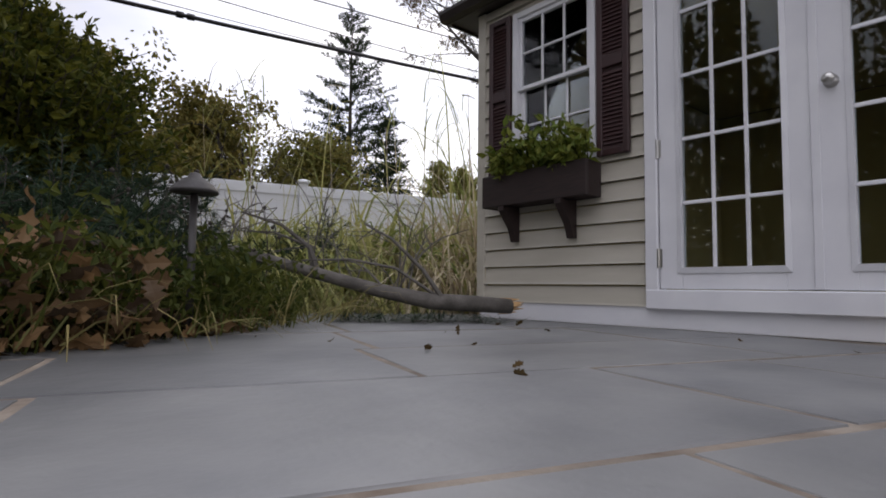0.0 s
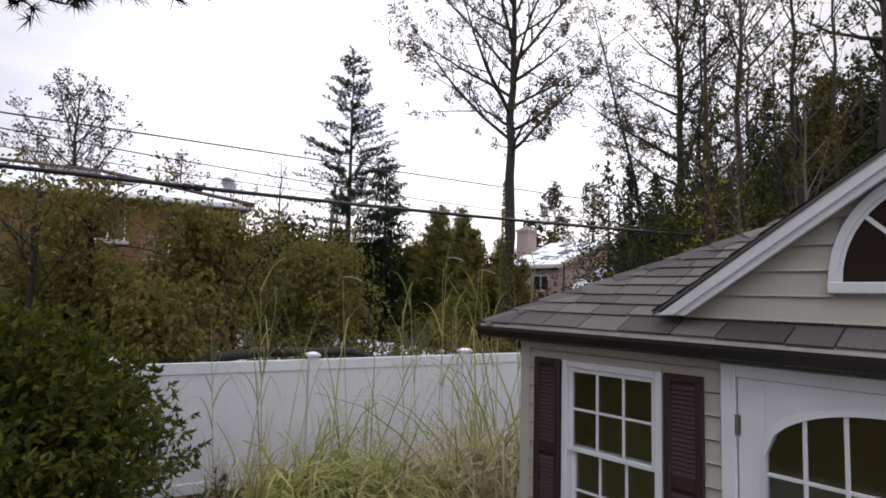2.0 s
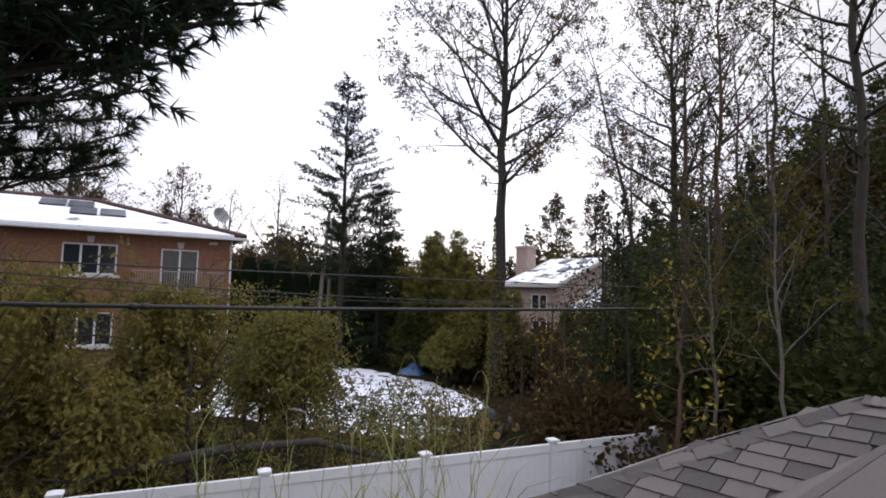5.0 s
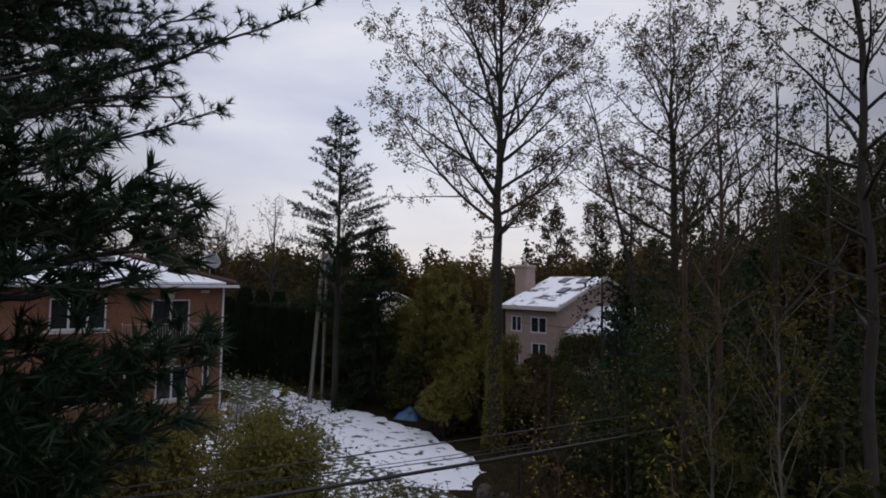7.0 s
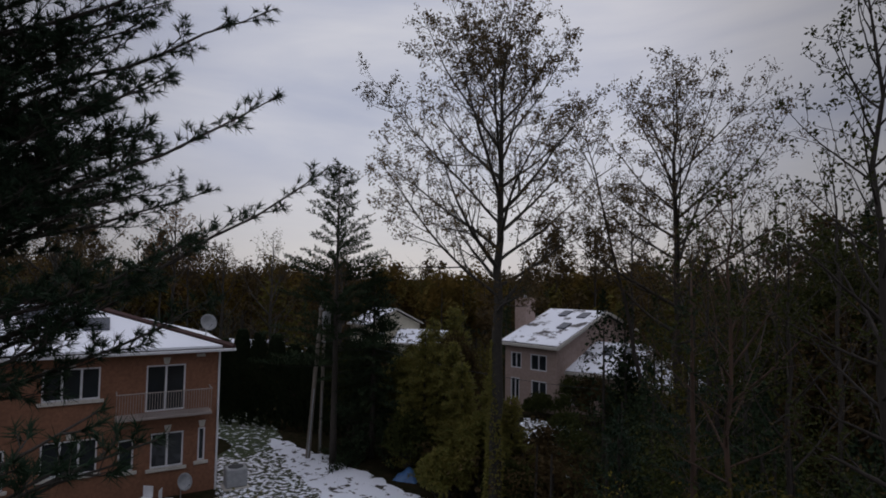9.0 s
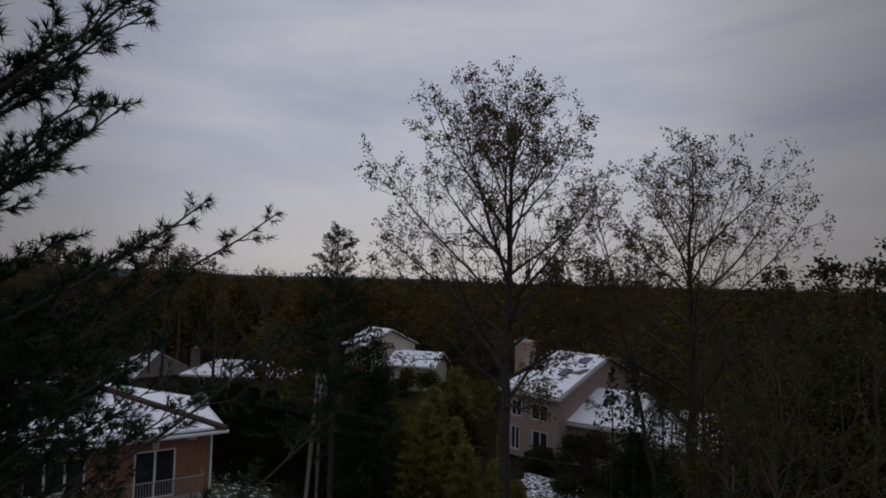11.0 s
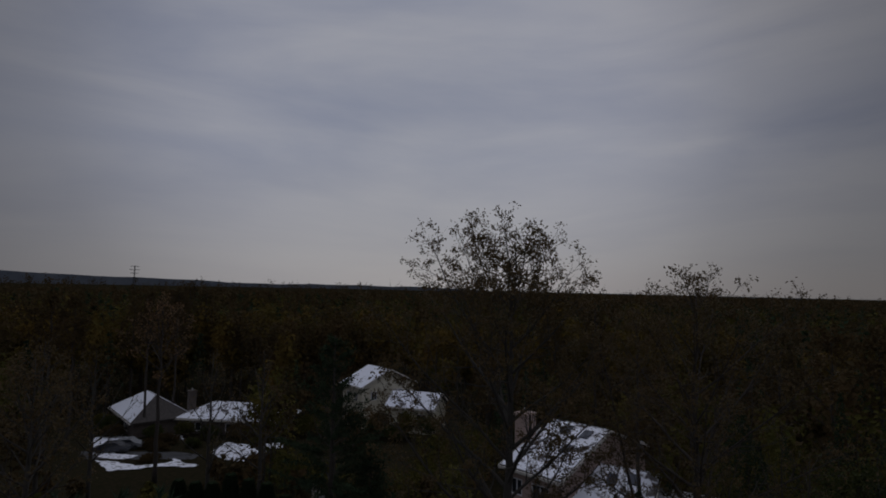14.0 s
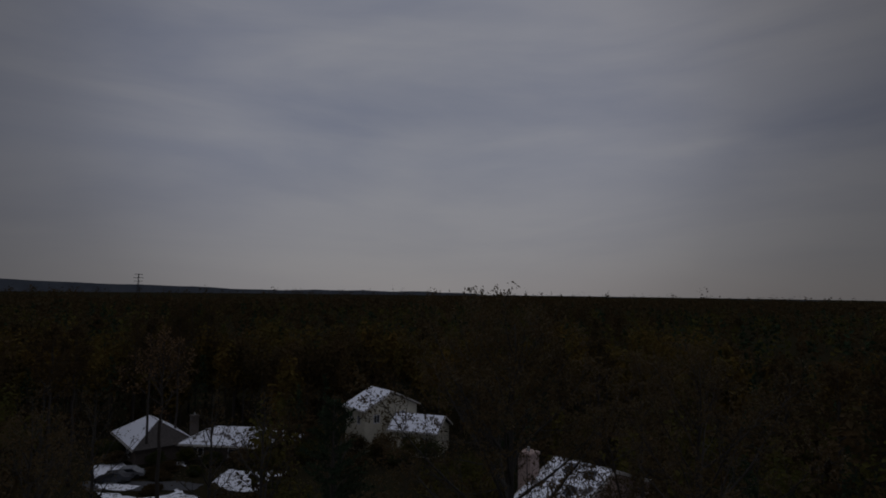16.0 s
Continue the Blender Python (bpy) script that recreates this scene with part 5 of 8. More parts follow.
for i, (x0, x1, z0, z1) in enumerate(wins):
    w = new("window")
    w.parent = house
    m = rect_frame(x0, x1, z0, z1, 0.07, 0.02, 0.16, 0.01)
    part("window_frame", m, M_WHITE, w)
    cuts = 3 if x1 - x0 > 1.9 else (2 if x1 - x0 > 1.2 else 1)
    for k in range(1, cuts):
        mm = Mesh()
        xx = x0 + (x1 - x0) * k / cuts
        mm.box(xx - 0.045, xx + 0.045, 0.03, 0.14, z0 + 0.07, z1 - 0.07, 0.01)
        part("mullion", mm, M_WHITE, w)
    for k in range(cuts):
        pn = Mesh()
        a, b = x0 + (x1 - x0) * k / cuts, x0 + (x1 - x0) * (k + 1) / cuts
        pn.box(a + 0.05, b - 0.05, 0.10, 0.115, z0 + 0.05, z1 - 0.05)
        part("pane", pn, M_DARKWIN, w)
    if i != 1:
        sm = Mesh()
        sm.box(x0 - 0.16, x1 + 0.16, -0.10, 0.05, z0 - 0.15, z0, 0.015)
        part("sill", sm, M_STONEW, w)
    if i in (0, 1, 2, 3, 5):
        ks = Mesh()
        xc = (x0 + x1) / 2
        ks.prism([(xc - 0.10, -0.05, z1 + 0.04), (xc + 0.10, -0.05, z1 + 0.04), (xc + 0.16, -0.05, z1 + 0.34), (xc - 0.16, -0.05, z1 + 0.34)], (0, 0.08, 0))
        part("keystone", ks, M_STONEW, w)
bal = new("balcony")
bal.parent = house
m = Mesh()
m.box(-4.3, -0.35, -0.95, -0.01, 4.0, 4.14, 0.02)
part("balcony_floor", m, M_RAIL, bal)
m = Mesh()
m.box(-4.3, -0.35, -0.95, -0.90, 5.17, 5.21, 0.01)
for xx in (-4.3, -0.41):
    m.box(xx, xx + 0.05, -0.90, -0.02, 5.161, 5.219, 0.01)
part("handrail", m, M_RAIL, bal)
for k in range(37):
    m = Mesh()
    xx = -4.27 + k * (3.86 / 36)
    m.box(xx - 0.011, xx + 0.011, -0.94, -0.91, 4.13, 5.17)
    part("baluster", m, M_RAIL, bal)
rf = Mesh()
OV = 0.6
pk = 6.1
rise = 1.90
A = [(-HLEN - OV, -OV, HEAVE), (OV, -OV, HEAVE), (OV, HDEP + OV, HEAVE), (-HLEN - OV, HDEP + OV, HEAVE), (-HLEN + 6.0, 5.5, HEAVE + rise), (-6.0, 5.5, HEAVE + rise)]
rf.v = A
rf.f = [(0, 1, 5, 4), (1, 2, 5), (2, 3, 4, 5), (3, 0, 4), (3, 2, 1, 0)]
hroof = part("roof", rf, M_SHINGLE_F, house, "hip roof mostly under snow")
sn = Mesh()


for tri_ in ((A[0], A[1], A[5], A[4]), (A[1], A[2], A[5])):
    c = sum((Vector(p) for p in tri_), Vector()) / len(tri_)
    sn.prism([Vector(p).lerp(c, 0.05) + Vector((0, 0, 0.02)) for p in tri_], (0, 0, 0.10))
part("roof_snow", sn, M_SNOWROOF, hroof, "bright snow cover with dark bare streaks")
for (p, q) in ((A[1], A[5]), (A[5], A[4])):
    cm = Mesh()
    cm.tube([Vector(p) + Vector((0, 0, 0.10)), Vector(q) + Vector((0, 0, 0.12))], 0.16, 6)
    part("ridge_tile", cm, M_TERRA, hroof)
sl = Vector((0, pk, rise)).normalized()
for px, py in ((-7.12, 4.05), (-5.72, 2.45), (-6.95, 2.40), (-8.30, 4.10)):
    o = Vector((px, -OV, HEAVE + 0.16)) + sl * py
    pn = Mesh()
    pn.prism([o, o + Vector((1.1, 0, 0)), o + Vector((1.1, 0, 0)) + sl * 1.55, o + sl * 1.55], (0, -0.015, 0.05))
    part("solar_panel", pn, M_PANEL, hroof, "dark blue-grey solar panel free of snow")
gt = Mesh()
gt.box(-HLEN - OV, OV, -OV - 0.10, -OV, HEAVE - 0.10, HEAVE + 0.03, 0.02)
gt.box(OV, OV + 0.10, -OV - 0.10, HDEP, HEAVE - 0.10, HEAVE + 0.03, 0.02)
gt.box(-HLEN - OV, OV, -OV, 0.0, HEAVE - 0.06, HEAVE - 0.012)
part("gutter", gt, M_WHITE, house)
dp = Mesh()
dp.tube([(0.05, -0.06, HEAVE - 0.1), (0.05, -0.06, 0.1)], 0.05, 8)
part("downpipe", dp, M_WHITE, house)
lm = Mesh()
lm.box(-1.0, -0.62, -0.22, -0.005, 6.60, 6.72, 0.02)
part("wall_light", lm, M_STONEW, house)


def dish(name, label, at, turn, r=0.45):
    t = thing(name, label, "satellite dish", at, turn)
    m = Mesh()
    m.smooth = True
    prof = [(0.001, 0.0), (r * 0.4, 0.03), (r * 0.75, 0.10), (r, 0.2), (r, 0.215), (r * 0.75, 0.118), (r * 0.4, 0.045), (0.001, 0.012)]
    m.lathe((0, 0), prof, 20)
    o = part("reflector", m, M_GREYMETAL, t)
    o.matrix_local = pose(0, 0, 0.75, 70, 0, 0)
    m = Mesh()
    m.tube([(0, 0.05, 0), (0, 0.05, 0.7), (0, -0.02, 0.76)], 0.025, 6)
    part("mast", m, M_GREYMETAL, t)
    m = Mesh()
    m.tube([(0, -0.10, 0.45), (0, -0.5, 0.72)], 0.015, 5)
    m.box(-0.04, 0.04, -0.56, -0.46, 0.70, 0.78, 0.01)
    part("feed_arm", m, M_GREYMETAL, t)
    return t


hm_ = house.matrix_world
dish("satellite_dish", "grey satellite dish on the brick house roof", hm_ @ Vector((-0.5, 0.6, HEAVE + 0.42)), HA + 20, 0.42)
dish("satellite_dish", "pale satellite dish on a short mast by the house", (-27.89, 9.93, -0.03), HA + 35, 0.40)
ac = thing("air_conditioner", "grey outdoor air conditioner unit beside the brick house", "air conditioner", hm_ @ Vector((0.95, -0.2, 0.22)), HA)
m = Mesh()
m.box(-0.5, 0.5, -0.4, 0.4, 0.04, 0.95, 0.06)
part("casing", m, M_GREYMETAL, ac)
m = Mesh()
m.lathe((0, 0), [(0.36, 0.945), (0.36, 0.975), (0.30, 0.985), (0.05, 0.985)], 20)
part("fan_grille", m, M_CABLE, ac)
m = Mesh()
m.box(-0.6, 0.6, -0.5, 0.5, -0.05, 0.04, 0.01)
part("pad", m, M_STONEW, ac)

# ---- utility poles and cables ----
def utility_pole(base, top, label, transformer):
    t = thing("utility_pole", label, "utility pole", base)
    v = Vector(top) - Vector(base)
    m = Mesh()
    m.smooth = True
    m.tube([(0, 0, -0.1), v * 0.5, v], [0.14, 0.12, 0.10] if transformer else [0.11, 0.095, 0.08], 10)
    part("shaft", m, M_POLE, t)
    m = Mesh()
    m.tube([Vector((0.13, -0.06, 0)), v * 0.45 + Vector((0.12, -0.05, 0))], 0.035 if transformer else 0.02, 6)
    part("cable_guard", m, M_GREYMETAL, t)
    if transformer:
        p = v * 0.885 + Vector((0.33, 0.22, 0))
        m = Mesh()
        m.smooth = True
        m.lathe((p.x, p.y), [(0.20, p.z - 0.50), (0.24, p.z - 0.46), (0.24, p.z + 0.36), (0.20, p.z + 0.44), (0.05, p.z + 0.48)], 18)
        can = part("transformer", m, M_GREYMETAL, t, "grey transformer can")
        m = Mesh()
        m.lathe((p.x, p.y), [(0.05, p.z + 0.48), (0.07, p.z + 0.56), (0.04, p.z + 0.64), (0.02, p.z + 0.78)], 10)
        part("bushing", m, M_STONEW, can)
        m = Mesh()
        m.box(p.x - 0.3, p.x - 0.1, p.y - 0.16, p.y - 0.02, p.z - 0.3, p.z + 0.3, 0.02)
        part("bracket", m, M_GREYMETAL, t)
    for f in (0.80, 0.95):
        m = Mesh()
        q = v * f
        m.box(q.x - 0.16, q.x + 0.16, q.y - 0.06, q.y + 0.06, q.z - 0.05, q.z + 0.05, 0.01)
        part("clamp", m, M_GREYMETAL, t)
    return t


utility_pole((-29.87, 17.29, -0.12), (-28.95, 17.45, 8.9), "leaning weathered wooden utility pole carrying a transformer", True)
utility_pole((-30.3, 18.3, -0.12), (-30.1, 18.3, 8.1), "weathered wooden utility pole behind another", False)


def cable(name, a, b, sag, r, label, n=24):
    a, b = Vector(a), Vector(b)
    m = Mesh()
    pts = []
    for i in range(n + 1):
        f = i / n
        p = a.lerp(b, f)
        p.z -= sag * 4 * f * (1 - f)
        pts.append(p)
    m.tube(pts, r, 6)
    m.smooth = True
    return single(name, m, M_CABLE, label, "cable")


def run(xa, xb, za, zb, k, y):
    """A point of a wire that passes the fence, by its y."""
    return Vector((xa + (xb - xa) * y / 14, y, za + (zb - za) * y / 14 - k * y * (14 - y)))


for nm, co, r, lb in (("thick_cable", (-8.71, -5.58, 4.057, 4.094, 0.0015), 0.030, "thick black bundled overhead cable"), ("overhead_wire", (-8.18, -5.46, 4.564, 4.499, 0.0004), 0.010, "thin black overhead wire"), ("overhead_wire", (-8.51, -5.67, 4.518, 4.198, 0.0040), 0.008, "thin black overhead wire"), ("overhead_wire", (-8.9, -5.9, 4.36, 4.16, 0.0030), 0.006, "thin black overhead wire")):
    m = Mesh()
    m.smooth = True
    m.tube([run(*co, -16 + 46 * i / 30) for i in range(31)], r, 7)
    single(nm, m, M_CABLE, lb, "cable")
cable("service_wire", (-28.95, 17.5, 7.2), (-17.0, 27.5, 4.6), 0.5, 0.014, "black service wire running from the pole")

# ---- large trees ----
oak("oak_tree", "tall oak with thin brown leaves still hanging", (-16.87, 19.06, -0.1), (-16.7, 19.3, 21.3), 0.30, (15.2, 5.6, 7.1), (-0.5, -0.55), 5, M_L_OAK, M_BARK, limbs=31, first=0.41, tufts=0.78, per=14, size=0.13)
oak("oak_tree", "tall oak with sparse brown leaves", (-12.45, 26.2, -0.1), (-12.45, 26.15, 19.6), 0.27, (13.8, 5.4, 6.9), (0.35, 0.4), 14, M_L_OAK, M_BARKD, limbs=27, first=0.38, tufts=0.62, per=11, size=0.13)
oak("oak_tree", "slender oak with rusty leaves", (-24, 42, -0.4), (-24.1, 42, 17.6), 0.2, (13.4, 3.2, 4.8), (0, 0), 12, M_L_OAK, M_BARKD, limbs=16, first=0.5, size=0.22)
oak("oak_tree", "leaning slender oak stem with rusty leaves beside a taller one", (-12.8, 26.1, -0.1), (-16.2, 24.1, 18.9), 0.13, (16.0, 2.1, 3.3), (-3.2, -1.9), 25, M_L_OAK, M_BARKD, limbs=14, first=0.62, tufts=0.7, per=9, size=0.14)
for i, (x, y, h, hw) in enumerate(((-46, 22, 14.5, 4.0), (-43, 27, 13.0, 3.6), (-52, 20, 14.0, 4.2), (-48, 30, 13.5, 3.8), (-58, 8.5, 15.0, 5.0), (-62, 13, 14.0, 4.6))):
    limbed("bare_tree", "leafless grey tree beyond the hedge", (x, y, ground_z(x, y)), h, 0.2, (h * 0.62, hw, h * 0.40), 130 + i, M_L_OAK, M_BARK, limbs=20, first=0.25, per=1, size=0.2, lsp=0.4, gaps=(0.75, 0.55))
limbed("pale_tree", "spreading tree with thin pale leaves behind the brick house", (-40.53, 6.08, -0.2), 15.2, 0.24, (11.6, 5.0, 4.4), 141, M_L_OAK, M_BARK, limbs=24, first=0.42, per=3, size=0.2, lsp=0.3, gaps=(0.7, 0.5), wide=60)
limbed("rusty_tree", "round half-bare tree with rusty leaves beyond the hedge", (-67.13, 19.97, ground_z(-67.13, 19.97)), 19.6, 0.24, (16.1, 4.6, 4.0), 142, M_L_BROWN, M_BARKD, limbs=22, first=0.5, per=2, size=0.28, lsp=0.4, gaps=(0.8, 0.6), wide=60)
for i, (x, y, h) in enumerate(((-127, 38, 22), (-131.5, 43, 23.5), (-134, 47.5, 22.5), (-122, 30, 21), (-16, 60, 17), (-13, 62, 16.5), (-22, 66, 17))):
    limbed("tall_tree", "tall half-bare tree standing above the woods", (x, y, ground_z(x, y)), h, 0.25, (h * 0.72, h * 0.22, h * 0.30), 230 + i, M_L_RUST, M_BARKD, limbs=16, first=0.4, per=3, size=0.5, lsp=0.7, gaps=(1.1, 0.9))
for i, (x, y, top, hw) in enumerate(((-85.8, 12.3, 17.6, 3.6), (-90.0, 15.4, 17.2, 3.2), (-98.0, 26.5, 17.6, 3.6), (-101.3, 31.6, 17.8, 3.4), (-44.0, 58.0, 16.6, 3.4), (-41.0, 62.0, 17.0, 3.0))):
    z = ground_z(x, y)
    h = top - z
    limbed("skyline_tree", "round half-bare tree rising above the woods", (x, y, z), h, 0.22, (h * 0.76, hw, h * 0.24), 370 + i, M_L_RUST, M_BARKD, limbs=22, first=0.55, per=4, size=0.36, lsp=0.5, gaps=(0.8, 0.6), wide=62)
ivy_rng = random.Random(19)
for base_, top_, n_ in (((-16.87, 19.06), 7.6, 2000), ((-12.45, 26.2), 6.5, 1300)):
    m = Mesh()
    for _ in range(n_):
        f = ivy_rng.random() ** 1.3
        a = ivy_rng.uniform(0, 6.28)
        rr = 0.29 - 0.15 * f + 0.22 * (1 - f) ** 2 * ivy_rng.random()
        p = Vector((base_[0] + rr * math.cos(a), base_[1] + rr * math.sin(a), 0.1 + f * top_))
        ld = (Vector((math.cos(a), math.sin(a), -0.4)) + rand_dir(ivy_rng) * 0.8).normalized()
        m.leaf(p, ld, ld.orthogonal().normalized(), ivy_rng.uniform(0.10, 0.17), 0.09)
    single("ivy", m, M_L_OLIVE, "olive ivy climbing an oak trunk", "ivy", kind="stuff")
conifer("spruce_tree", "tall thin dark spruce", (-28.1, 17.9, -0.1), 16.9, 0.20, 9.6, 4, M_N_SPRUCE, M_BARKD, low=0.3, gap=0.42, per=90, tuft=0.26, droop=0.02, ragged=0.5, nb=8, taper=0.62)
conifer("spruce_tree", "dense dark green spruce with a yellowish top", (-27.7, 20.2, -0.1), 10.8, 0.18, 7.4, 6, M_N_SPRUCE, M_BARKD, low=0.05, gap=0.28, per=44, tuft=0.30, droop=0.3, ragged=0.25, nb=9, taper=0.6)
limbed("slender_tree", "slender half-bare tree with a reddish trunk behind the shed", (-5.25, 13.65, -0.1), 12.4, 0.095, (9.3, 2.5, 3.6), 9, M_L_DARK, M_BARKR, limbs=24, first=0.5, per=3, size=0.105, lsp=0.2, lean=(0.25, 0.1), gaps=(0.5, 0.36), wide=64)
limbed("tall_tree", "tall dark tree with thin leaves in clumps", (-2.25, 12.3, -0.1), 15.4, 0.115, (10.6, 2.2, 5.4), 10, M_L_DARK, M_BARKD, limbs=38, first=0.42, per=4, size=0.085, lsp=0.16, gaps=(0.45, 0.36), wide=84)
for bx, by, bh, sd in ((-4.06, 11.2, 6.4, 61), (-2.85, 10.8, 6.8, 62), (-6.3, 15.0, 7.0, 63)):
    limbed("slim_tree", "slim pale-barked young tree in the thicket", (bx, by, -0.1), bh, 0.05, (bh * 0.72, 1.2, bh * 0.3), sd, M_L_WOODS, M_BARKP, limbs=12, first=0.45, per=4, size=0.10, lsp=0.2, lean=(-0.25, 0.1), gaps=(0.5, 0.36), wide=50)
conifer("pine_tree", "reddish pine trunk with vines", (-5.8, 13.6, -0.1), 10.5, 0.10, 3.6, 21, M_N_PINE, M_BARKR, low=0.5, gap=0.42, per=60, tuft=0.12, droop=0.0, ragged=0.8)
conifer("cedar_tree", "dark green cedar in the thicket", (-9.2, 16.2, -0.1), 6.6, 0.10, 5.0, 22, M_N_PINE, M_BARKD, low=0.1, gap=0.24, per=46, tuft=0.20, droop=0.1, ragged=0.4, nb=7)

# ---- near pine on the left, seen as long boughs ----
pine = thing("white_pine", "large white pine with long tufted boughs", "tree")
PB = Vector((-9.4, -1.6, -0.1))
PT = Vector((-8.9, -0.6, 19.0))
tm = Mesh()
tm.smooth = True
tm.tube([PB.lerp(PT, i / 10) for i in range(11)], [0.27 * (1 - i / 10) ** 0.8 + 0.02 for i in range(11)], 10)
part("trunk", tm, M_BARKD, pine)


def needle_tuft(m, rng, p, d, length, n=16, wide=0.0042):
    for _ in range(n):
        nd = (d * rng.uniform(0.55, 1.2) + rand_dir(rng) * 0.75).normalized()
        s = nd.orthogonal().normalized()
        s = Matrix.Rotation(rng.uniform(0, 6.28), 3, nd) @ s
        q = p + d * rng.uniform(-0.06, 0.03)
        tip = q + nd * (length * rng.uniform(0.75, 1.15)) - Vector((0, 0, 0.02))
        m.tri(q - s * wide, q + s * wide, tip)


def pine_bough(start, end, seed, side_len=1.5, n_side=15, lift=0.5, owner=None, needle=0.0075):
    """A long limb with flat spreading side branches whose twigs end in brushes of needles."""
    rng = random.Random(seed)
    a, b = Vector(start), Vector(end)
    wood, need = Mesh(), Mesh()
    pts = []
    n = 12
    for i in range(n + 1):
        f = i / n
        p = a.lerp(b, f)
        p.z -= lift * math.sin(f * math.pi) * 0.9
        pts.append(p + rand_dir(rng) * 0.05)
    wood.tube(pts, [0.05 * (1 - f / n) + 0.009 for f in range(n + 1)], 6)
    ax = (b - a).normalized()
    for i in range(n_side):
        f = 0.14 + 0.85 * (i + rng.random() * 0.7) / n_side
        k = min(int(f * n), n - 1)
        p = pts[k].lerp(pts[k + 1], f * n - k)
        h = Vector((-ax.y, ax.x, 0)) * (1 if i % 2 else -1)
        d = (ax * rng.uniform(0.5, 1.0) + h * rng.uniform(0.5, 1.1) + Vector((0, 0, rng.uniform(-0.25, 0.25)))).normalized()
        ln = max(0.22, side_len * (1.12 - f) * rng.uniform(0.65, 1.15))
        m_ = 6
        q = [p]
        for j in range(m_):
            d = (d + Vector((0, 0, 0.05)) + rand_dir(rng) * 0.14).normalized()
            q.append(q[-1] + d * (ln / m_))
        wood.tube(q, [0.014 - 0.0016 * j for j in range(m_ + 1)], 4, caps=False)
        cnt = max(3, int(ln / 0.085))
        for c in range(cnt):
            g_ = 0.25 + 0.75 * (c + rng.random()) / cnt
            j = min(int(g_ * m_), m_ - 1)
            o = q[j].lerp(q[j + 1], g_ * m_ - j)
            td = (d * 0.8 + rand_dir(rng) * 0.75 + Vector((0, 0, 0.30))).normalized()
            e = o + td * rng.uniform(0.08, 0.24)
            wood.tube([o, e], [0.006, 0.004], 3, caps=False)
            needle_tuft(need, rng, e, td, 0.155, 18, needle * 1.15)
        needle_tuft(need, rng, q[-1], d, 0.16, 30, 0.0062)
    needle_tuft(need, rng, pts[-1], ax, 0.16, 34, 0.0062)
    bo = part("bough", wood, M_BARKD, owner or pine)
    part("needles", need, M_N_PINE, bo)


def trunk_at(z):
    return PB.lerp(PT, min(z / 19.0, 1))


BOUGHS = [(8.2, (-8.4, 6.25, 11.95)), (9.8, (-8.4, 5.3, 12.95)), (9.2, (-7.6, 3.9, 10.6)), (11.2, (-9.4, 5.6, 14.9)), (12.0, (-8.6, 4.3, 14.8)), (13.4, (-7.35, 3.5, 17.2)), (12.6, (-8.9, 3.0, 16.0)), (13.0, (-8.3, 2.6, 16.4)), (10.6, (-9.0, 3.3, 12.2)), (8.8, (-8.6, 3.0, 10.3)), (10.0, (-8.4, 3.4, 11.4)), (9.4, (-8.0, 2.7, 11.6)), (10.4, (-8.3, 2.9, 12.4)), (11.6, (-9.0, 3.0, 13.4)), (8.0, (-8.0, 3.2, 10.0)), (8.6, (-8.8, 2.6, 10.9)), (8.4, (-9.06, 4.7, 9.81)), (8.8, (-9.15, 3.98, 10.12)), (12.8, (-10.69, 3.42, 16.4)), (12.2, (-10.84, 3.01, 15.7)), (11.4, (-10.28, 3.32, 12.95)), (11.0, (-10.46, 2.77, 13.46)), (11.8, (-10.28, 3.86, 12.53)), (10.8, (-9.73, 4.06, 13.41)), (10.4, (-10.19, 3.39, 12.27)), (15.2, (-7.0, 2.5, 17.43)), (13.2, (-8.56, 3.44, 17.02)), (13.6, (-8.69, 3.14, 16.79)), (12.6, (-8.82, 3.32, 15.94)), (11.9, (-8.9, 3.6, 13.9)), (11.5, (-9.1, 3.2, 13.0)), (11.2, (-8.7, 3.9, 13.1)), (12.4, (-9.0, 2.9, 14.3)), (10.9, (-9.2, 3.6, 12.2)), (12.1, (-9.4, 3.9, 14.4)), (11.2, (-12.2, 4.3, 12.4)), (10.6, (-11.9, 4.9, 12.1)), (10.4, (-12.8, 3.8, 12.0)), (11.4, (-11.9, 4.6, 12.7)), (10.2, (-11.4, 5.4, 11.9))]
for i, (zz, e) in enumerate(BOUGHS):
    pine_bough(trunk_at(zz), e, 100 + i, side_len=1.9, n_side=20)
# a second pine, nearer, of which only the bough ends come into view
PINE2 = thing("white_pine", "white pine beside the patio with long soft boughs", "tree")
tm = Mesh()
tm.smooth = True
tm.tube([Vector((-5.6, -2.9, -0.1)).lerp(Vector((-5.3, -2.5, 14.5)), i / 8) for i in range(9)], [0.2 * (1 - i / 8) ** 0.8 + 0.015 for i in range(9)], 9)
part("trunk", tm, M_BARKD, PINE2)
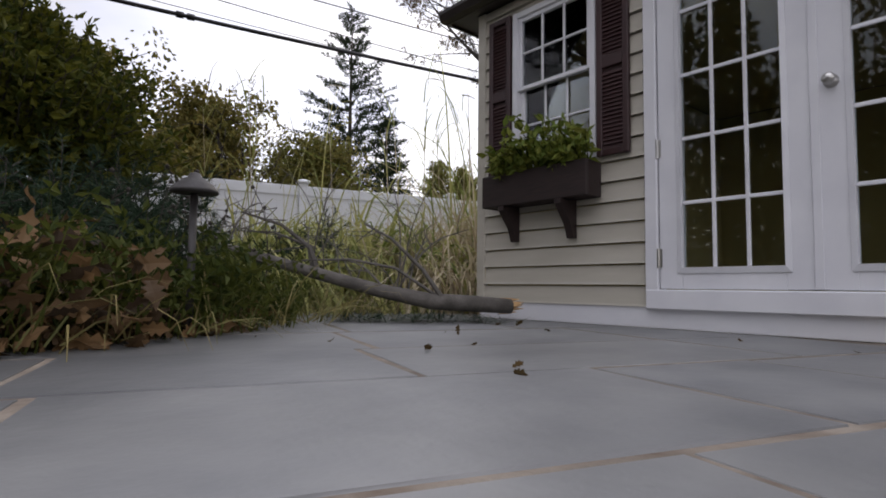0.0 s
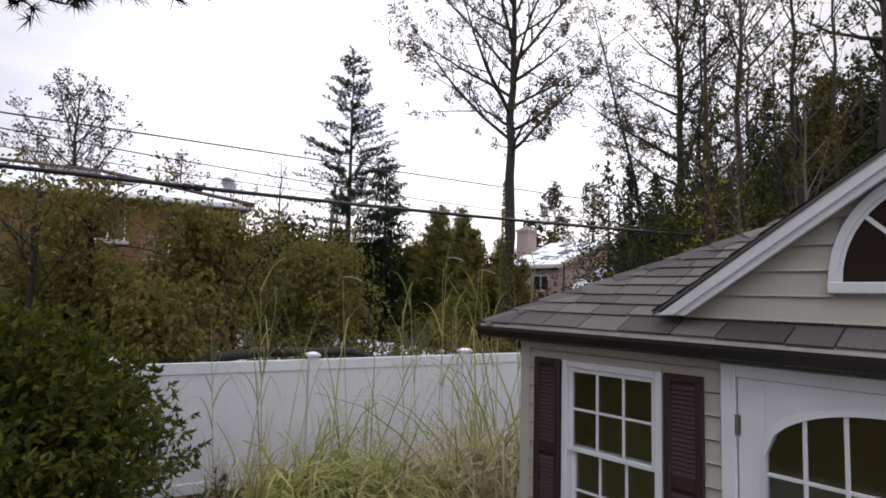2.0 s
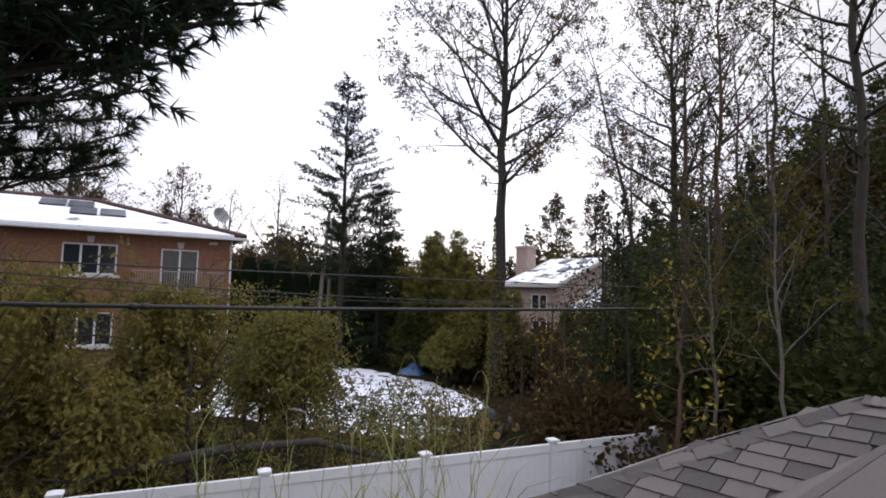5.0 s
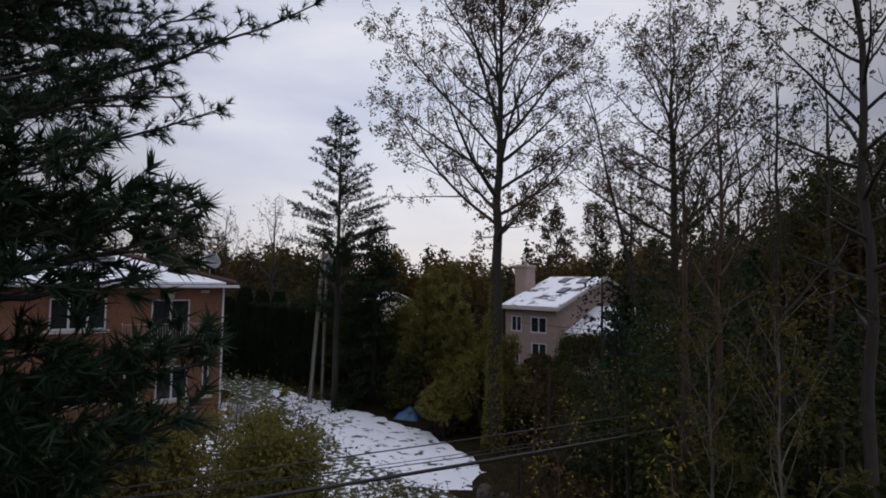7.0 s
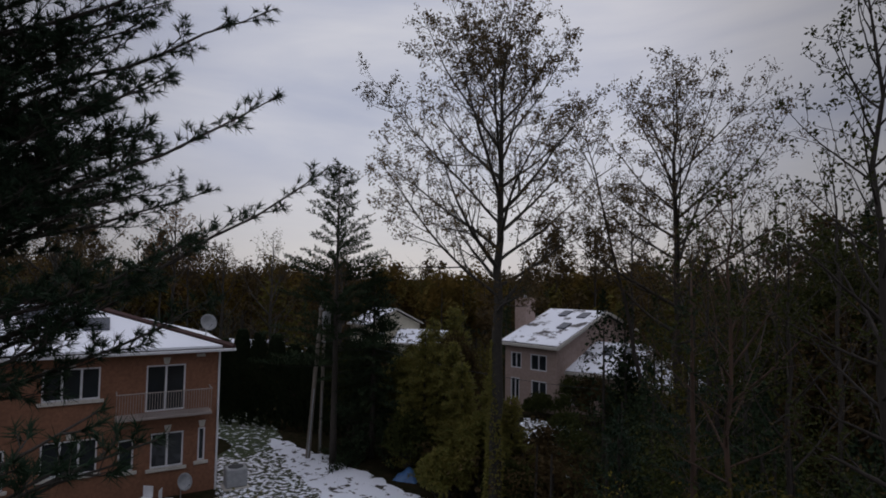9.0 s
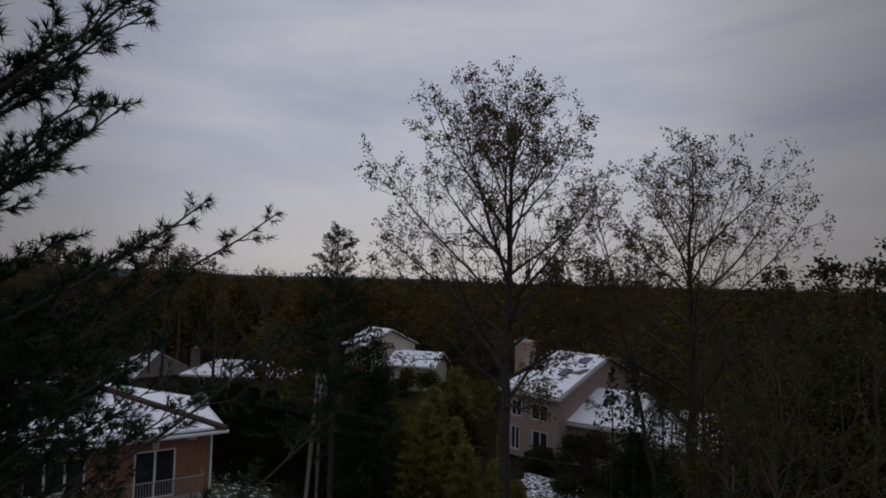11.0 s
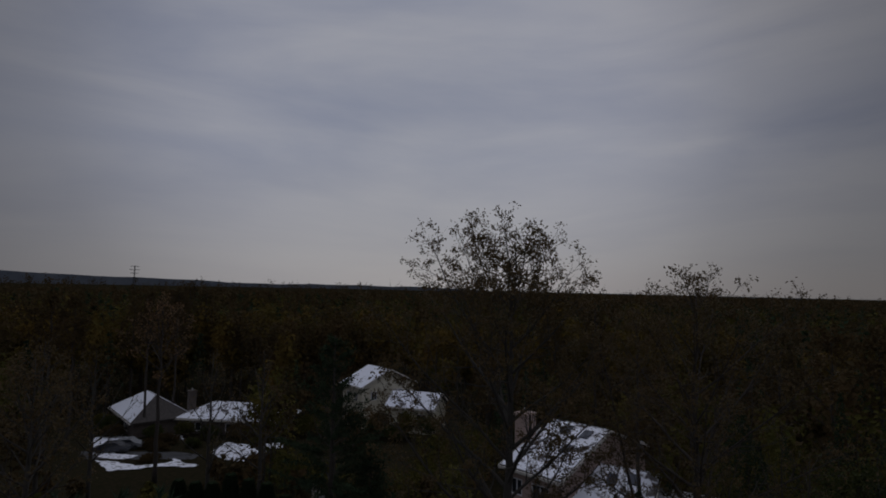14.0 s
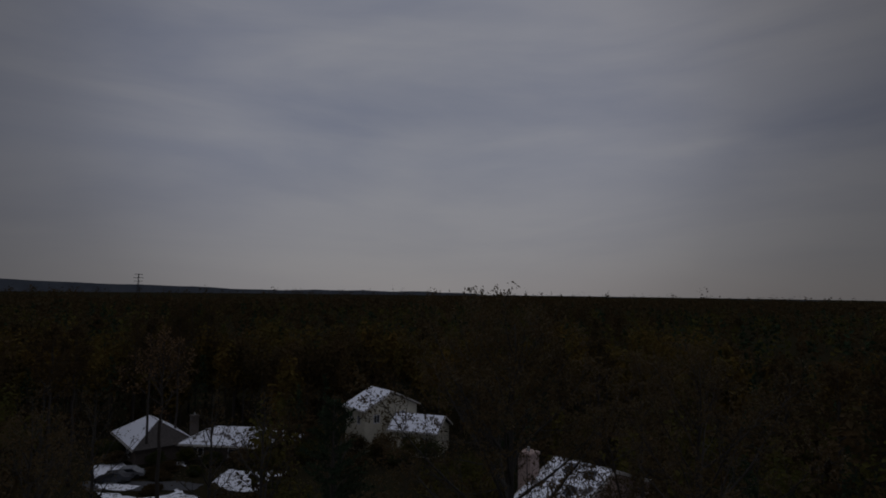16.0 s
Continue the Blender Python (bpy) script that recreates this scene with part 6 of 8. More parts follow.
for i, (zz, e) in enumerate(((4.4, (-5.5, 2.15, 5.65)), (4.9, (-5.38, 2.24, 5.81)), (5.1, (-5.35, 2.34, 6.06)), (4.6, (-5.57, 1.91, 5.5)), (5.3, (-5.37, 2.26, 6.29)), (4.8, (-5.51, 1.46, 5.57)), (7.2, (-5.4, 3.0, 8.78)), (7.0, (-5.52, 2.57, 8.98)), (6.8, (-5.51, 2.34, 8.57)), (7.6, (-5.45, 2.7, 8.6)), (6.6, (-3.35, 2.64, 7.49)), (6.8, (-3.5, 2.46, 7.59)), (7.0, (-3.55, 2.05, 7.75)), (6.4, (-3.31, 2.51, 7.26)), (6.2, (-3.47, 2.32, 7.09)), (6.5, (-3.52, 1.96, 7.33)), (5.6, (-3.43, 2.75, 6.7)), (5.4, (-3.35, 2.61, 6.53)), (5.5, (-3.51, 2.44, 6.56)), (5.0, (-3.31, 2.55, 6.25)), (5.1, (-3.42, 2.2, 6.34)), (5.6, (-3.6, 2.07, 6.7)), (4.8, (-3.43, 2.35, 6.07)), (4.4, (-3.55, 2.1, 5.85)), (4.2, (-3.62, 1.9, 5.62)), (5.0, (-3.66, 1.8, 6.25)), (4.6, (-3.5, 2.25, 5.98)), (4.2, (-5.33, 2.14, 5.40)), (4.1, (-5.44, 1.9, 5.24)), (4.0, (-5.53, 1.6, 5.20)))):
    pine_bough(Vector((-5.6, -2.9, 0)).lerp(Vector((-5.3, -2.5, 14.5)), zz / 14.5), e, 160 + i, side_len=1.5 if e[0] > -4.5 else 1.3, n_side=32 if e[0] > -4.5 else 17, lift=0.2, owner=PINE2, needle=0.010 if e[0] > -4.5 else 0.0065)

# ---- big shrub on the left ----
def sprigs(shrub, centre, radii, n, seed, leaf_m):
    """Loose shoots standing out of a shrub."""
    rng = random.Random(seed)
    st, lf = Mesh(), Mesh()
    for _ in range(n):
        d = rand_dir(rng)
        d.z = abs(d.z)
        p = Vector(centre) + Vector((d.x * radii[0], d.y * radii[1], radii[2] * (1 + 0.85 * d.z))) * 0.78
        d = (d + Vector((0, 0, 0.5))).normalized()
        q = [p]
        for k in range(6):
            d = (d + rand_dir(rng) * 0.22).normalized()
            q.append(q[-1] + d * rng.uniform(0.07, 0.14))
            for _ in range(5):
                ld = (rand_dir(rng) + d * 0.5).normalized()
                lf.leaf(q[-1], ld, Matrix.Rotation(rng.uniform(0, 6), 3, ld) @ ld.orthogonal().normalized(), rng.uniform(0.05, 0.10), 0.035)
        st.tube(q, [0.008 - 0.001 * k for k in range(7)], 4, caps=False)
    part("shoot_stem", st, M_BARKD, shrub)
    part("shoot_leaves", lf, leaf_m, shrub)


s1 = bush("evergreen_shrub", "large dense dark green evergreen shrub", (-5.55, 0.75, 0), (1.3, 1.3, 1.28), 24000, 0.092, 41, M_L_SHRUB, M_BARKD, lumps=30, stems=16, hollow=0.15)
sprigs(s1, (-5.55, 0.75, 0), (1.3, 1.3, 1.28), 300, 43, M_L_SHRUB)
s2 = bush("evergreen_shrub", "bushy green shrub with lighter yellow-green tips", (-4.8, 0.1, 0), (0.9, 0.8, 0.85), 8000, 0.07, 42, M_L_BRIGHT, M_BARKD, lumps=14, hollow=0.15)
sprigs(s2, (-4.8, 0.1, 0), (0.9, 0.8, 0.85), 70, 44, M_L_BRIGHT)

# ---- vine-covered trees behind the fence ----
def vine_tree(base, height, width, seed, n=15000, bare=0.0, leaf_m=None):
    """A small leaning tree under a heavy uneven cloak of vines: leaves hang in drooping curtains from its boughs."""
    rng = random.Random(seed)
    t = thing("vine_covered_tree", "small tree smothered in olive brown vines", "tree", group="vine-covered trees")
    base = Vector(base)
    top = base + Vector((rng.uniform(-0.5, 0.5), rng.uniform(-0.5, 0.5), height * 0.8))
    tr, wood, lf = Mesh(), Mesh(), Mesh()
    tr.smooth = wood.smooth = True
    tr.tube([base.lerp(top, i / 6) + rand_dir(rng) * 0.08 * (i > 0) for i in range(7)], [0.09 - 0.011 * i for i in range(7)], 7)
    part("trunk", tr, M_BARKD, t)
    sh = Mesh()
    ends = []
    for k in range(26):
        p = base.lerp(top, rng.uniform(0.35, 1.0))
        a, e = rng.uniform(0, 6.28), rng.uniform(0.2, 1.3)
        d = Vector((math.cos(a) * math.sin(e), math.sin(a) * math.sin(e), math.cos(e)))
        ln = width * rng.uniform(0.6, 1.05) * (0.55 + 0.45 * math.sin(e))
        q = [p]
        for j in range(6):
            d = (d + Vector((0, 0, -0.16)) + rand_dir(rng) * 0.2).normalized()
            q.append(q[-1] + d * (ln / 6))
        wood.tube(q, [0.028 - 0.004 * j for j in range(7)], 4, caps=False)
        ends += q[2:]
    for k in range(14):
        p = rng.choice(ends)
        d = (rand_dir(rng) + Vector((0, 0, 0.9))).normalized()
        q = [p]
        for j in range(4):
            d = (d + rand_dir(rng) * 0.3).normalized()
            q.append(q[-1] + d * rng.uniform(0.12, 0.28))
        wood.tube(q, [0.012, 0.010, 0.008, 0.006, 0.003], 4, caps=False)
    part("branchwork", wood, M_BARKD, t)
    clumps = [(p + rand_dir(rng) * 0.35, rng.uniform(0.16, 0.46), rng.uniform(0.2, 1.2)) for p in ends if rng.random() < 0.55 for _ in range(2)]
    for i in range(n):
        c, r, hang = clumps[i % len(clumps)]
        u = rand_dir(rng)
        f = rng.random() ** 0.5
        p = c + Vector((u.x * r * f, u.y * r * f, abs(u.z) * r * f - hang * rng.random() ** 1.6))
        if p.z < base.z + 0.05 + bare * (0.8 + 0.4 * math.sin(p.x * 3.1 + p.y * 4.3)):
            continue
        ld = (Vector((u.x, u.y, -0.7)) + rand_dir(rng) * 0.7).normalized()
        sz = rng.uniform(0.07, 0.145)
        lf.leaf(p, ld, Matrix.Rotation(rng.uniform(0, 6.28), 3, ld) @ ld.orthogonal().normalized(), sz, sz * 0.62)
    for k in range(60):
        p = rng.choice(ends) + rand_dir(rng) * 0.25
        d = (rand_dir(rng) + Vector((0, 0, rng.uniform(-0.2, 0.9)))).normalized()
        for j in range(9):
            d = (d + Vector((0, 0, -0.08)) + rand_dir(rng) * 0.22).normalized()
            e = p + d * 0.10
            sh.tube([p, e], [0.005, 0.004], 3, caps=False)
            p = e
            for _ in range(4 if p.z > base.z + bare else 0):
                ld = (rand_dir(rng) + Vector((0, 0, -0.4))).normalized()
                lf.leaf(p + rand_dir(rng) * 0.05, ld, ld.orthogonal().normalized(), rng.uniform(0.06, 0.11), 0.055)
    part("shoots", sh, M_BARKD, t)
    part("foliage", lf, leaf_m or M_L_VINE, t)
    return t


for i, (x, y, h, w_, n_, bare, mt) in enumerate((
        (-12.2, 4.0, 4.8, 1.6, 9500, 1.2, M_L_VINE), (-11.8, 6.7, 4.5, 1.4, 8500, 1.9, M_L_OLIVE), (-11.8, 2.5, 5.0, 1.7, 9000, 0.6, M_L_VINE),
        (-10.8, 0.6, 3.2, 1.5, 7500, 0.0, M_L_VINE), (-13.6, 7.0, 4.1, 1.5, 6500, 1.9, M_L_OLIVE), (-13.4, -0.6, 4.2, 2.0, 9500, 0.0, M_L_VINE),
        (-10.3, 2.9, 2.6, 1.3, 6000, 0.4, M_L_VINE), (-14.6, 2.0, 4.5, 1.6, 6500, 0.6, M_L_VINE))):
    vine_tree((x, y, -0.06), h, w_, 150 + i, n_, bare, mt)
for i, (x, y, h, hw) in enumerate(((-12.6, 1.2, 4.6, 1.7), (-14.6, 4.4, 4.7, 1.8), (-13.0, 8.0, 4.3, 1.5), (-15.2, 7.4, 4.6, 1.7), (-10.9, 4.6, 3.9, 1.3))):
    broadleaf("scrub_tree", "thin twiggy scrub tree with a few olive leaves", (x, y, -0.06), h, 0.06, (h * 0.66, hw, h * 0.36), 250 + i, M_L_OLIVE, M_BARKD, per=6, size=0.085, lsp=0.30, n_attr=330, step=0.28, stem=0.45, lift=0.15, reach=2.5)
for i, (x, y, h, hw) in enumerate(((-13.2, 1.8, 4.9, 2.2), (-11.0, 1.6, 4.0, 1.8), (-12.6, 5.4, 4.6, 1.6))):
    limbed("dead_tree", "leafless dark tree with crooked spreading limbs", (x, y, -0.06), h, 0.10, (h * 0.66, hw, h * 0.36), 280 + i, M_L_VINE, M_BARKD, limbs=13, first=0.25, per=1, size=0.07, lsp=0.1, gaps=(0.6, 0.5), wide=78)
for i, (x, y, h, hw) in enumerate(((-10.0, 5.7, 1.7, 0.9), (-10.4, 7.3, 1.8, 1.0), (-11.4, 8.9, 1.9, 1.1), (-12.6, 10.4, 2.0, 1.2), (-9.9, 8.6, 1.6, 0.9), (-9.6, 4.3, 1.7, 0.8), (-11.2, 11.2, 1.9, 1.1), (-14.0, 8.4, 2.2, 1.2), (-15.5, 8.8, 2.3, 1.3), (-17.0, 9.2, 2.2, 1.3), (-18.5, 9.4, 2.2, 1.3), (-16.2, 7.6, 2.4, 1.4), (-12.6, 8.4, 2.0, 1.1))):
    broadleaf("brush_shrub", "low tangled brush with a few olive leaves behind the fence", (x, y, -0.06), h, 0.03, (h * 0.6, hw, h * 0.42), 270 + i, M_L_OLIVE if i % 3 else M_L_RUST, M_BARK, per=4 if i < 7 else 9, size=0.08, lsp=0.18, n_attr=150, step=0.16, stem=0.15, lift=0.1, reach=1.5, cat="shrub")
for i, (x, y, h, hw) in enumerate(((-9.5, 5.0, 2.0, 0.9), (-9.2, 6.4, 2.0, 0.9), (-8.9, 7.7, 2.1, 1.0), (-8.6, 9.0, 2.0, 1.0), (-10.2, 6.4, 2.2, 1.0), (-9.6, 10.2, 2.1, 1.1), (-11.0, 9.8, 2.3, 1.2))):
    broadleaf("brush_shrub", "leafy olive brush growing against the fence", (x, y, -0.06), h, 0.03, (h * 0.6, hw, h * 0.40), 290 + i, M_L_VINE if i % 2 else M_L_OLIVE, M_BARK, per=9, size=0.085, lsp=0.2, n_attr=150, step=0.17, stem=0.2, lift=0.1, reach=1.5, cat="shrub")
# mid-distance leafy trees between pole and oak
for i, (c, r, n, mt) in enumerate((((-19.6, 20.6, -0.05), (1.5, 1.4, 1.9), 6000, M_L_OLIVE), ((-25.8, 24.4, -0.05), (2.3, 2.3, 3.4), 9000, M_L_RUST), ((-17.2, 20.4, -0.05), (1.3, 1.3, 1.1), 5000, M_L_DARK), ((-27.4, 22.6, -0.05), (1.8, 1.8, 2.9), 7000, M_L_OLIVE), ((-20.0, 19.0, -0.05), (1.2, 1.2, 1.2), 4000, M_L_OLIVE), ((-24.2, 20.2, -0.05), (1.4, 1.3, 1.6), 5000, M_L_DARK), ((-30.6, 21.0, -0.05), (1.6, 1.6, 2.8), 7000, M_L_DARK), ((-32.6, 21.8, -0.05), (1.8, 1.8, 3.0), 7000, M_L_DARK))):
    bush("leafy_tree", "bushy tree with olive and yellowing leaves", c, r, n, 0.22, 60 + i, mt, M_BARKD, stems=20, lumps=80, cat="tree", hollow=0.0, lump_k=(0.09, 0.30), spread=0.98)
for i, (x, y, h, w_) in enumerate(((-24.2, 21.2, 7.6, 4.4), (-22.6, 21.8, 7.0, 3.8), (-21.0, 21.0, 6.2, 3.4), (-27.6, 26.4, 8.6, 4.6), (-25.4, 22.8, 8.0, 4.0), (-19.6, 21.6, 5.6, 3.2))):
    conifer("feathery_cedar", "olive green feathery cedar with yellowing sprays", (x, y, -0.1), h, 0.10, w_, 330 + i, M_L_OLIVE, M_BARKD, low=0.03, gap=0.20, per=36, tuft=0.26, droop=0.05, ragged=0.35, nb=9, taper=0.55)
conifer("dark_cedar", "dark bushy cedar before the pink brick house", (-16.44, 28.48, -0.1), 6.6, 0.12, 4.2, 341, M_N_SPRUCE, M_BARKD, low=0.04, gap=0.24, per=52, tuft=0.28, droop=0.1, ragged=0.3, nb=9, taper=0.6)
conifer("dark_cedar", "low dark cedar among the thicket", (-13.41, 27.48, -0.1), 4.6, 0.10, 3.6, 342, M_N_SPRUCE, M_BARKD, low=0.04, gap=0.24, per=46, tuft=0.26, droop=0.1, ragged=0.35, nb=9, taper=0.6)
conifer("feathery_cedar", "small olive cedar below the oak", (-19.06, 22.55, -0.1), 4.6, 0.08, 3.4, 343, M_L_OLIVE, M_BARKD, low=0.03, gap=0.2, per=42, tuft=0.22, droop=0.05, ragged=0.4, nb=9, taper=0.55)
# cedar hedge past the brick house
hrng = random.Random(7)
hedge = thing("cedar_hedge", "row of dark arborvitae beyond the brick house", "hedge", group="")
for k in range(11):
    p = Vector((-44, 15.2, 0)).lerp(Vector((-31.5, 22.5, 0)), k / 10)
    m = Mesh()
    hh = hrng.uniform(5.0, 6.3)
    gz = ground_z(p.x, p.y)
    for _ in range(1500):
        f = hrng.random() ** 0.8
        rr = (1.05 * (1 - f) ** 0.6 + 0.05) * hrng.uniform(0.75, 1.05)
        a = hrng.uniform(0, 6.28)
        q = Vector((p.x + rr * math.cos(a), p.y + rr * math.sin(a), gz + f * hh))
        d = Vector((math.cos(a) * 0.6, math.sin(a) * 0.6, 1)).normalized()
        m.leaf(q, d, Vector((-math.sin(a), math.cos(a), 0)), 0.42, 0.24)
    part("arborvitae", m, M_N_SPRUCE, hedge)

# ---- thicket at the right, behind the shed ----
for i, (c, r, n, mt) in enumerate((((-6.4, 11.4, -0.05), (1.7, 1.6, 1.3), 8000, M_L_RUST), ((-4.4, 12.6, -0.05), (1.6, 1.6, 2.0), 9000, M_L_DARK), ((-1.9, 12.2, -0.05), (1.9, 1.8, 2.3), 9000, M_L_DARK), ((0.6, 11.6, -0.05), (1.8, 1.6, 2.2), 8000, M_L_DARK), ((-8.4, 19.5, -0.05), (2.4, 2.2, 2.4), 8000, M_L_DARK), ((-6.0, 18.5, -0.05), (2.4, 2.2, 2.8), 8000, M_L_DARK), ((-2.5, 19.0, -0.05), (2.8, 2.6, 3.2), 8000, M_L_DARK), ((-11.6, 18.3, -0.05), (1.8, 1.8, 1.3), 6000, M_L_RUST), ((-8.6, 13.8, -0.05), (1.8, 1.7, 1.0), 6500, M_L_RUST), ((-3.4, 10.2, -0.05), (1.3, 1.2, 1.2), 6000, M_L_RUST), ((-20.0, 28.6, -0.05), (1.5, 1.4, 0.9), 4500, M_L_DARK), ((-18.6, 25.0, -0.05), (1.5, 1.4, 0.8), 4500, M_L_RUST), ((-23.4, 32.6, -0.05), (1.2, 1.2, 0.8), 3500, M_L_DARK))):
    bush("thicket_shrub", "tangled dark shrub in the thicket", c, r, int(n * 0.6), 0.20, 80 + i, mt, M_BARKD, stems=10, lumps=16, hollow=0.1)
for i, (x, y, rx, h) in enumerate(((-5.6, 24.0, 2.2, 4.6), (-7.6, 27.5, 2.4, 5.2), (-3.6, 22.0, 2.2, 4.2), (-9.6, 30.5, 2.2, 5.0), (-5.0, 29.5, 2.6, 5.8))):
    bush("thicket_tree", "dense dark tree closing the thicket", (x, y, -0.05), (rx, rx, h), 4600, 0.25, 350 + i, M_L_DARK if i % 2 else M_L_RUST, M_BARKD, stems=16, lumps=60, cat="tree", hollow=0.0, lump_k=(0.10, 0.28), spread=0.98)
for i, (x, y, h, hw) in enumerate(((-4.4, 24.6, 11.8, 2.4), (-6.4, 26.4, 11.4, 2.3), (-2.6, 22.4, 11.6, 2.3), (-7.6, 29.5, 12.4, 2.6), (-3.8, 27.6, 12.4, 2.6))):
    limbed("thicket_tree", "tall dim leafy tree closing the thicket", (x, y, -0.1), h, 0.14, (h * 0.64, hw, h * 0.38), 390 + i, M_L_DARK, M_BARKD, limbs=30, first=0.25, per=6, size=0.20, lsp=0.34, gaps=(0.5, 0.38), wide=64)
broadleaf("sapling", "thin sapling with yellow leaves", (-3.9, 9.4, -0.1), 5.0, 0.035, (3.4, 0.8, 1.7), 91, M_L_YELLOW, M_BARKR, per=2, size=0.11, lsp=0.2, n_attr=70, step=0.25, stem=0.8)
broadleaf("sapling", "thin sapling with yellow leaves", (-5.1, 12.0, -0.1), 5.3, 0.035, (3.4, 0.9, 1.8), 92, M_L_YELLOW, M_BARKR, per=2, size=0.12, lsp=0.2, n_attr=70, step=0.25, stem=0.8)
for i, (x, y, h) in enumerate(((-7.2, 11.0, 4.2), (-8.4, 14.8, 4.6), (-6.2, 14.2, 5.2))):
    limbed("sapling", "young tree holding clusters of yellow leaves", (x, y, -0.1), h, 0.035, (h * 0.62, 1.1, h * 0.36), 190 + i, M_L_YELLOW, M_BARKR, limbs=11, first=0.3, per=1, size=0.10, lsp=0.12, gaps=(0.4, 0.4))
for i, (x, y, h) in enumerate(((-1.4, 13.5, 12.5), (-7.4, 20.5, 13.5), (-4.9, 20.5, 14.5), (-6.8, 15.6, 11.5), (-9.5, 22.5, 12.5), (-4.2, 14.4, 12.0), (-8.0, 25.0, 14.0), (-10.4, 30.0, 14.0))):
    limbed("bare_tree", "thin grey tree with few leaves", (x, y, -0.1), h, 0.045 + 0.004 * h, (h * 0.64, 1.3 + 0.10 * h, h * 0.38), 95 + i, M_L_OAK, M_BARKD, limbs=14, first=0.28, per=1, size=0.10, lsp=0.2, gaps=(0.75, 0.55), wide=55)

# ---- fallen trunk behind the fence ----
m = Mesh()
m.smooth = True
m.tube([(-10.2, 0.6, -0.08), (-9.9, 1.9, 0.9), (-9.6, 3.0, 1.45), (-9.3, 4.6, 1.62), (-9.0, 6.2, 1.58), (-8.75, 7.6, 1.1), (-8.5, 8.9, -0.08)], [0.10, 0.095, 0.09, 0.08, 0.065, 0.05, 0.03], 9)
frng0 = random.Random(17)
for k in range(22):
    f = frng0.random()
    p = Vector((-9.8, 2.2, 1.1)).lerp(Vector((-8.9, 6.8, 1.45)), f) + Vector((0, 0, 0.1))
    d = (rand_dir(frng0) + Vector((0, 0, 0.5))).normalized()
    q = [p]
    for _ in range(5):
        d = (d + rand_dir(frng0) * 0.35).normalized()
        q.append(q[-1] + d * frng0.uniform(0.12, 0.26))
    m.tube(q, [0.022, 0.018, 0.013, 0.010, 0.007, 0.004], 5)
single("fallen_tree", m, M_BARK, "fallen grey leafless tree lying behind the fence", "tree")

# ---- fallen branch on the patio ----
fbr = thing("fallen_branch", "broken grey branch fallen across the patio edge", "branch")
m = Mesh()
m.smooth = True
LOG = [(-2.33, 3.50, 0.10), (-2.44, 3.20, 0.12), (-2.55, 3.00, 0.13), (-2.79, 2.74, 0.20), (-3.10, 2.44, 0.31), (-3.47, 2.12, 0.44), (-3.80, 1.88, 0.52)]
m.tube(LOG, [0.050, 0.055, 0.052, 0.043, 0.039, 0.034, 0.030], 12)
part("limb", m, M_LOG, fbr)
m = Mesh()
brng = random.Random(3)
for k in range(16):
    a = brng.uniform(0, 6.28)
    rr = brng.uniform(0, 0.045)
    q = Vector((-2.33, 3.50, 0.10)) + Vector((rr * math.cos(a), 0.0, rr * math.sin(a)))
    e = q + Vector((0.35, 0.80, 0.05)) * brng.uniform(0.03, 0.11)
    m.tube([q - Vector((0.03, 0.07, 0)), q, e], [0.012, 0.010, 0.002], 4)
part("splintered_end", m, M_CUT, fbr, "pale splintered broken wood")
m = Mesh()
for q, r in (
        ([(-3.07, 2.49, 0.27), (-3.11, 2.43, 0.47), (-3.19, 2.27, 0.61), (-3.28, 2.04, 0.68)], 0.022),
        ([(-3.1, 2.45, 0.47), (-3.21, 2.23, 0.56), (-3.39, 2.05, 0.57)], 0.011),
        ([(-2.5, 3.04, 0.16), (-2.59, 2.96, 0.33), (-2.72, 2.8, 0.53), (-2.9, 2.71, 0.63)], 0.018),
        ([(-2.52, 3.03, 0.16), (-2.7, 2.82, 0.34), (-2.86, 2.59, 0.39), (-2.99, 2.35, 0.38), (-3.09, 2.15, 0.34)], 0.012),
        ):
    m.tube(q, [r * (1 - 0.7 * k / (len(q) - 1)) for k in range(len(q))], 6)
    for k in range(5):
        s = Vector(q[-1]).lerp(Vector(q[-2]), brng.random())
        m.tube([s, s + rand_dir(brng) * 0.14, s + rand_dir(brng) * 0.10 + Vector((-0.16, -0.08, 0.05))], [0.004, 0.003, 0.002], 4)
part("twig_spray", m, M_LOG, fbr)

# arching dead twigs round the branch
trng2 = random.Random(9)
for k in range(16):
    f = trng2.random()
    a_ = Vector((-2.6, 2.95, 0.16)).lerp(Vector((-3.75, 1.90, 0.50)), f)
    m = Mesh()
    d = Vector((trng2.uniform(-0.5, 0.4), trng2.uniform(-0.2, 0.6), trng2.uniform(0.5, 1.2))).normalized()
    q = [a_]
    for j in range(9):
        d = (d + Vector((-0.05, 0.02, -0.13)) + rand_dir(trng2) * 0.13).normalized()
        q.append(q[-1] + d * trng2.uniform(0.06, 0.11))
        if q[-1].z < 0.02:
            break
    r_ = trng2.uniform(0.004, 0.009)
    m.tube(q, [r_ * (1 - 0.75 * j / len(q)) for j in range(len(q))], 5)
    for j in range(2, len(q) - 1):
        e = q[j] + (rand_dir(trng2) + Vector((0, 0, 0.3))).normalized() * trng2.uniform(0.08, 0.22)
        m.tube([q[j], q[j].lerp(e, 0.5) + rand_dir(trng2) * 0.015, e], [r_ * 0.5, r_ * 0.35, 0.0012], 4)
    part("twig", m, M_LOG, fbr)
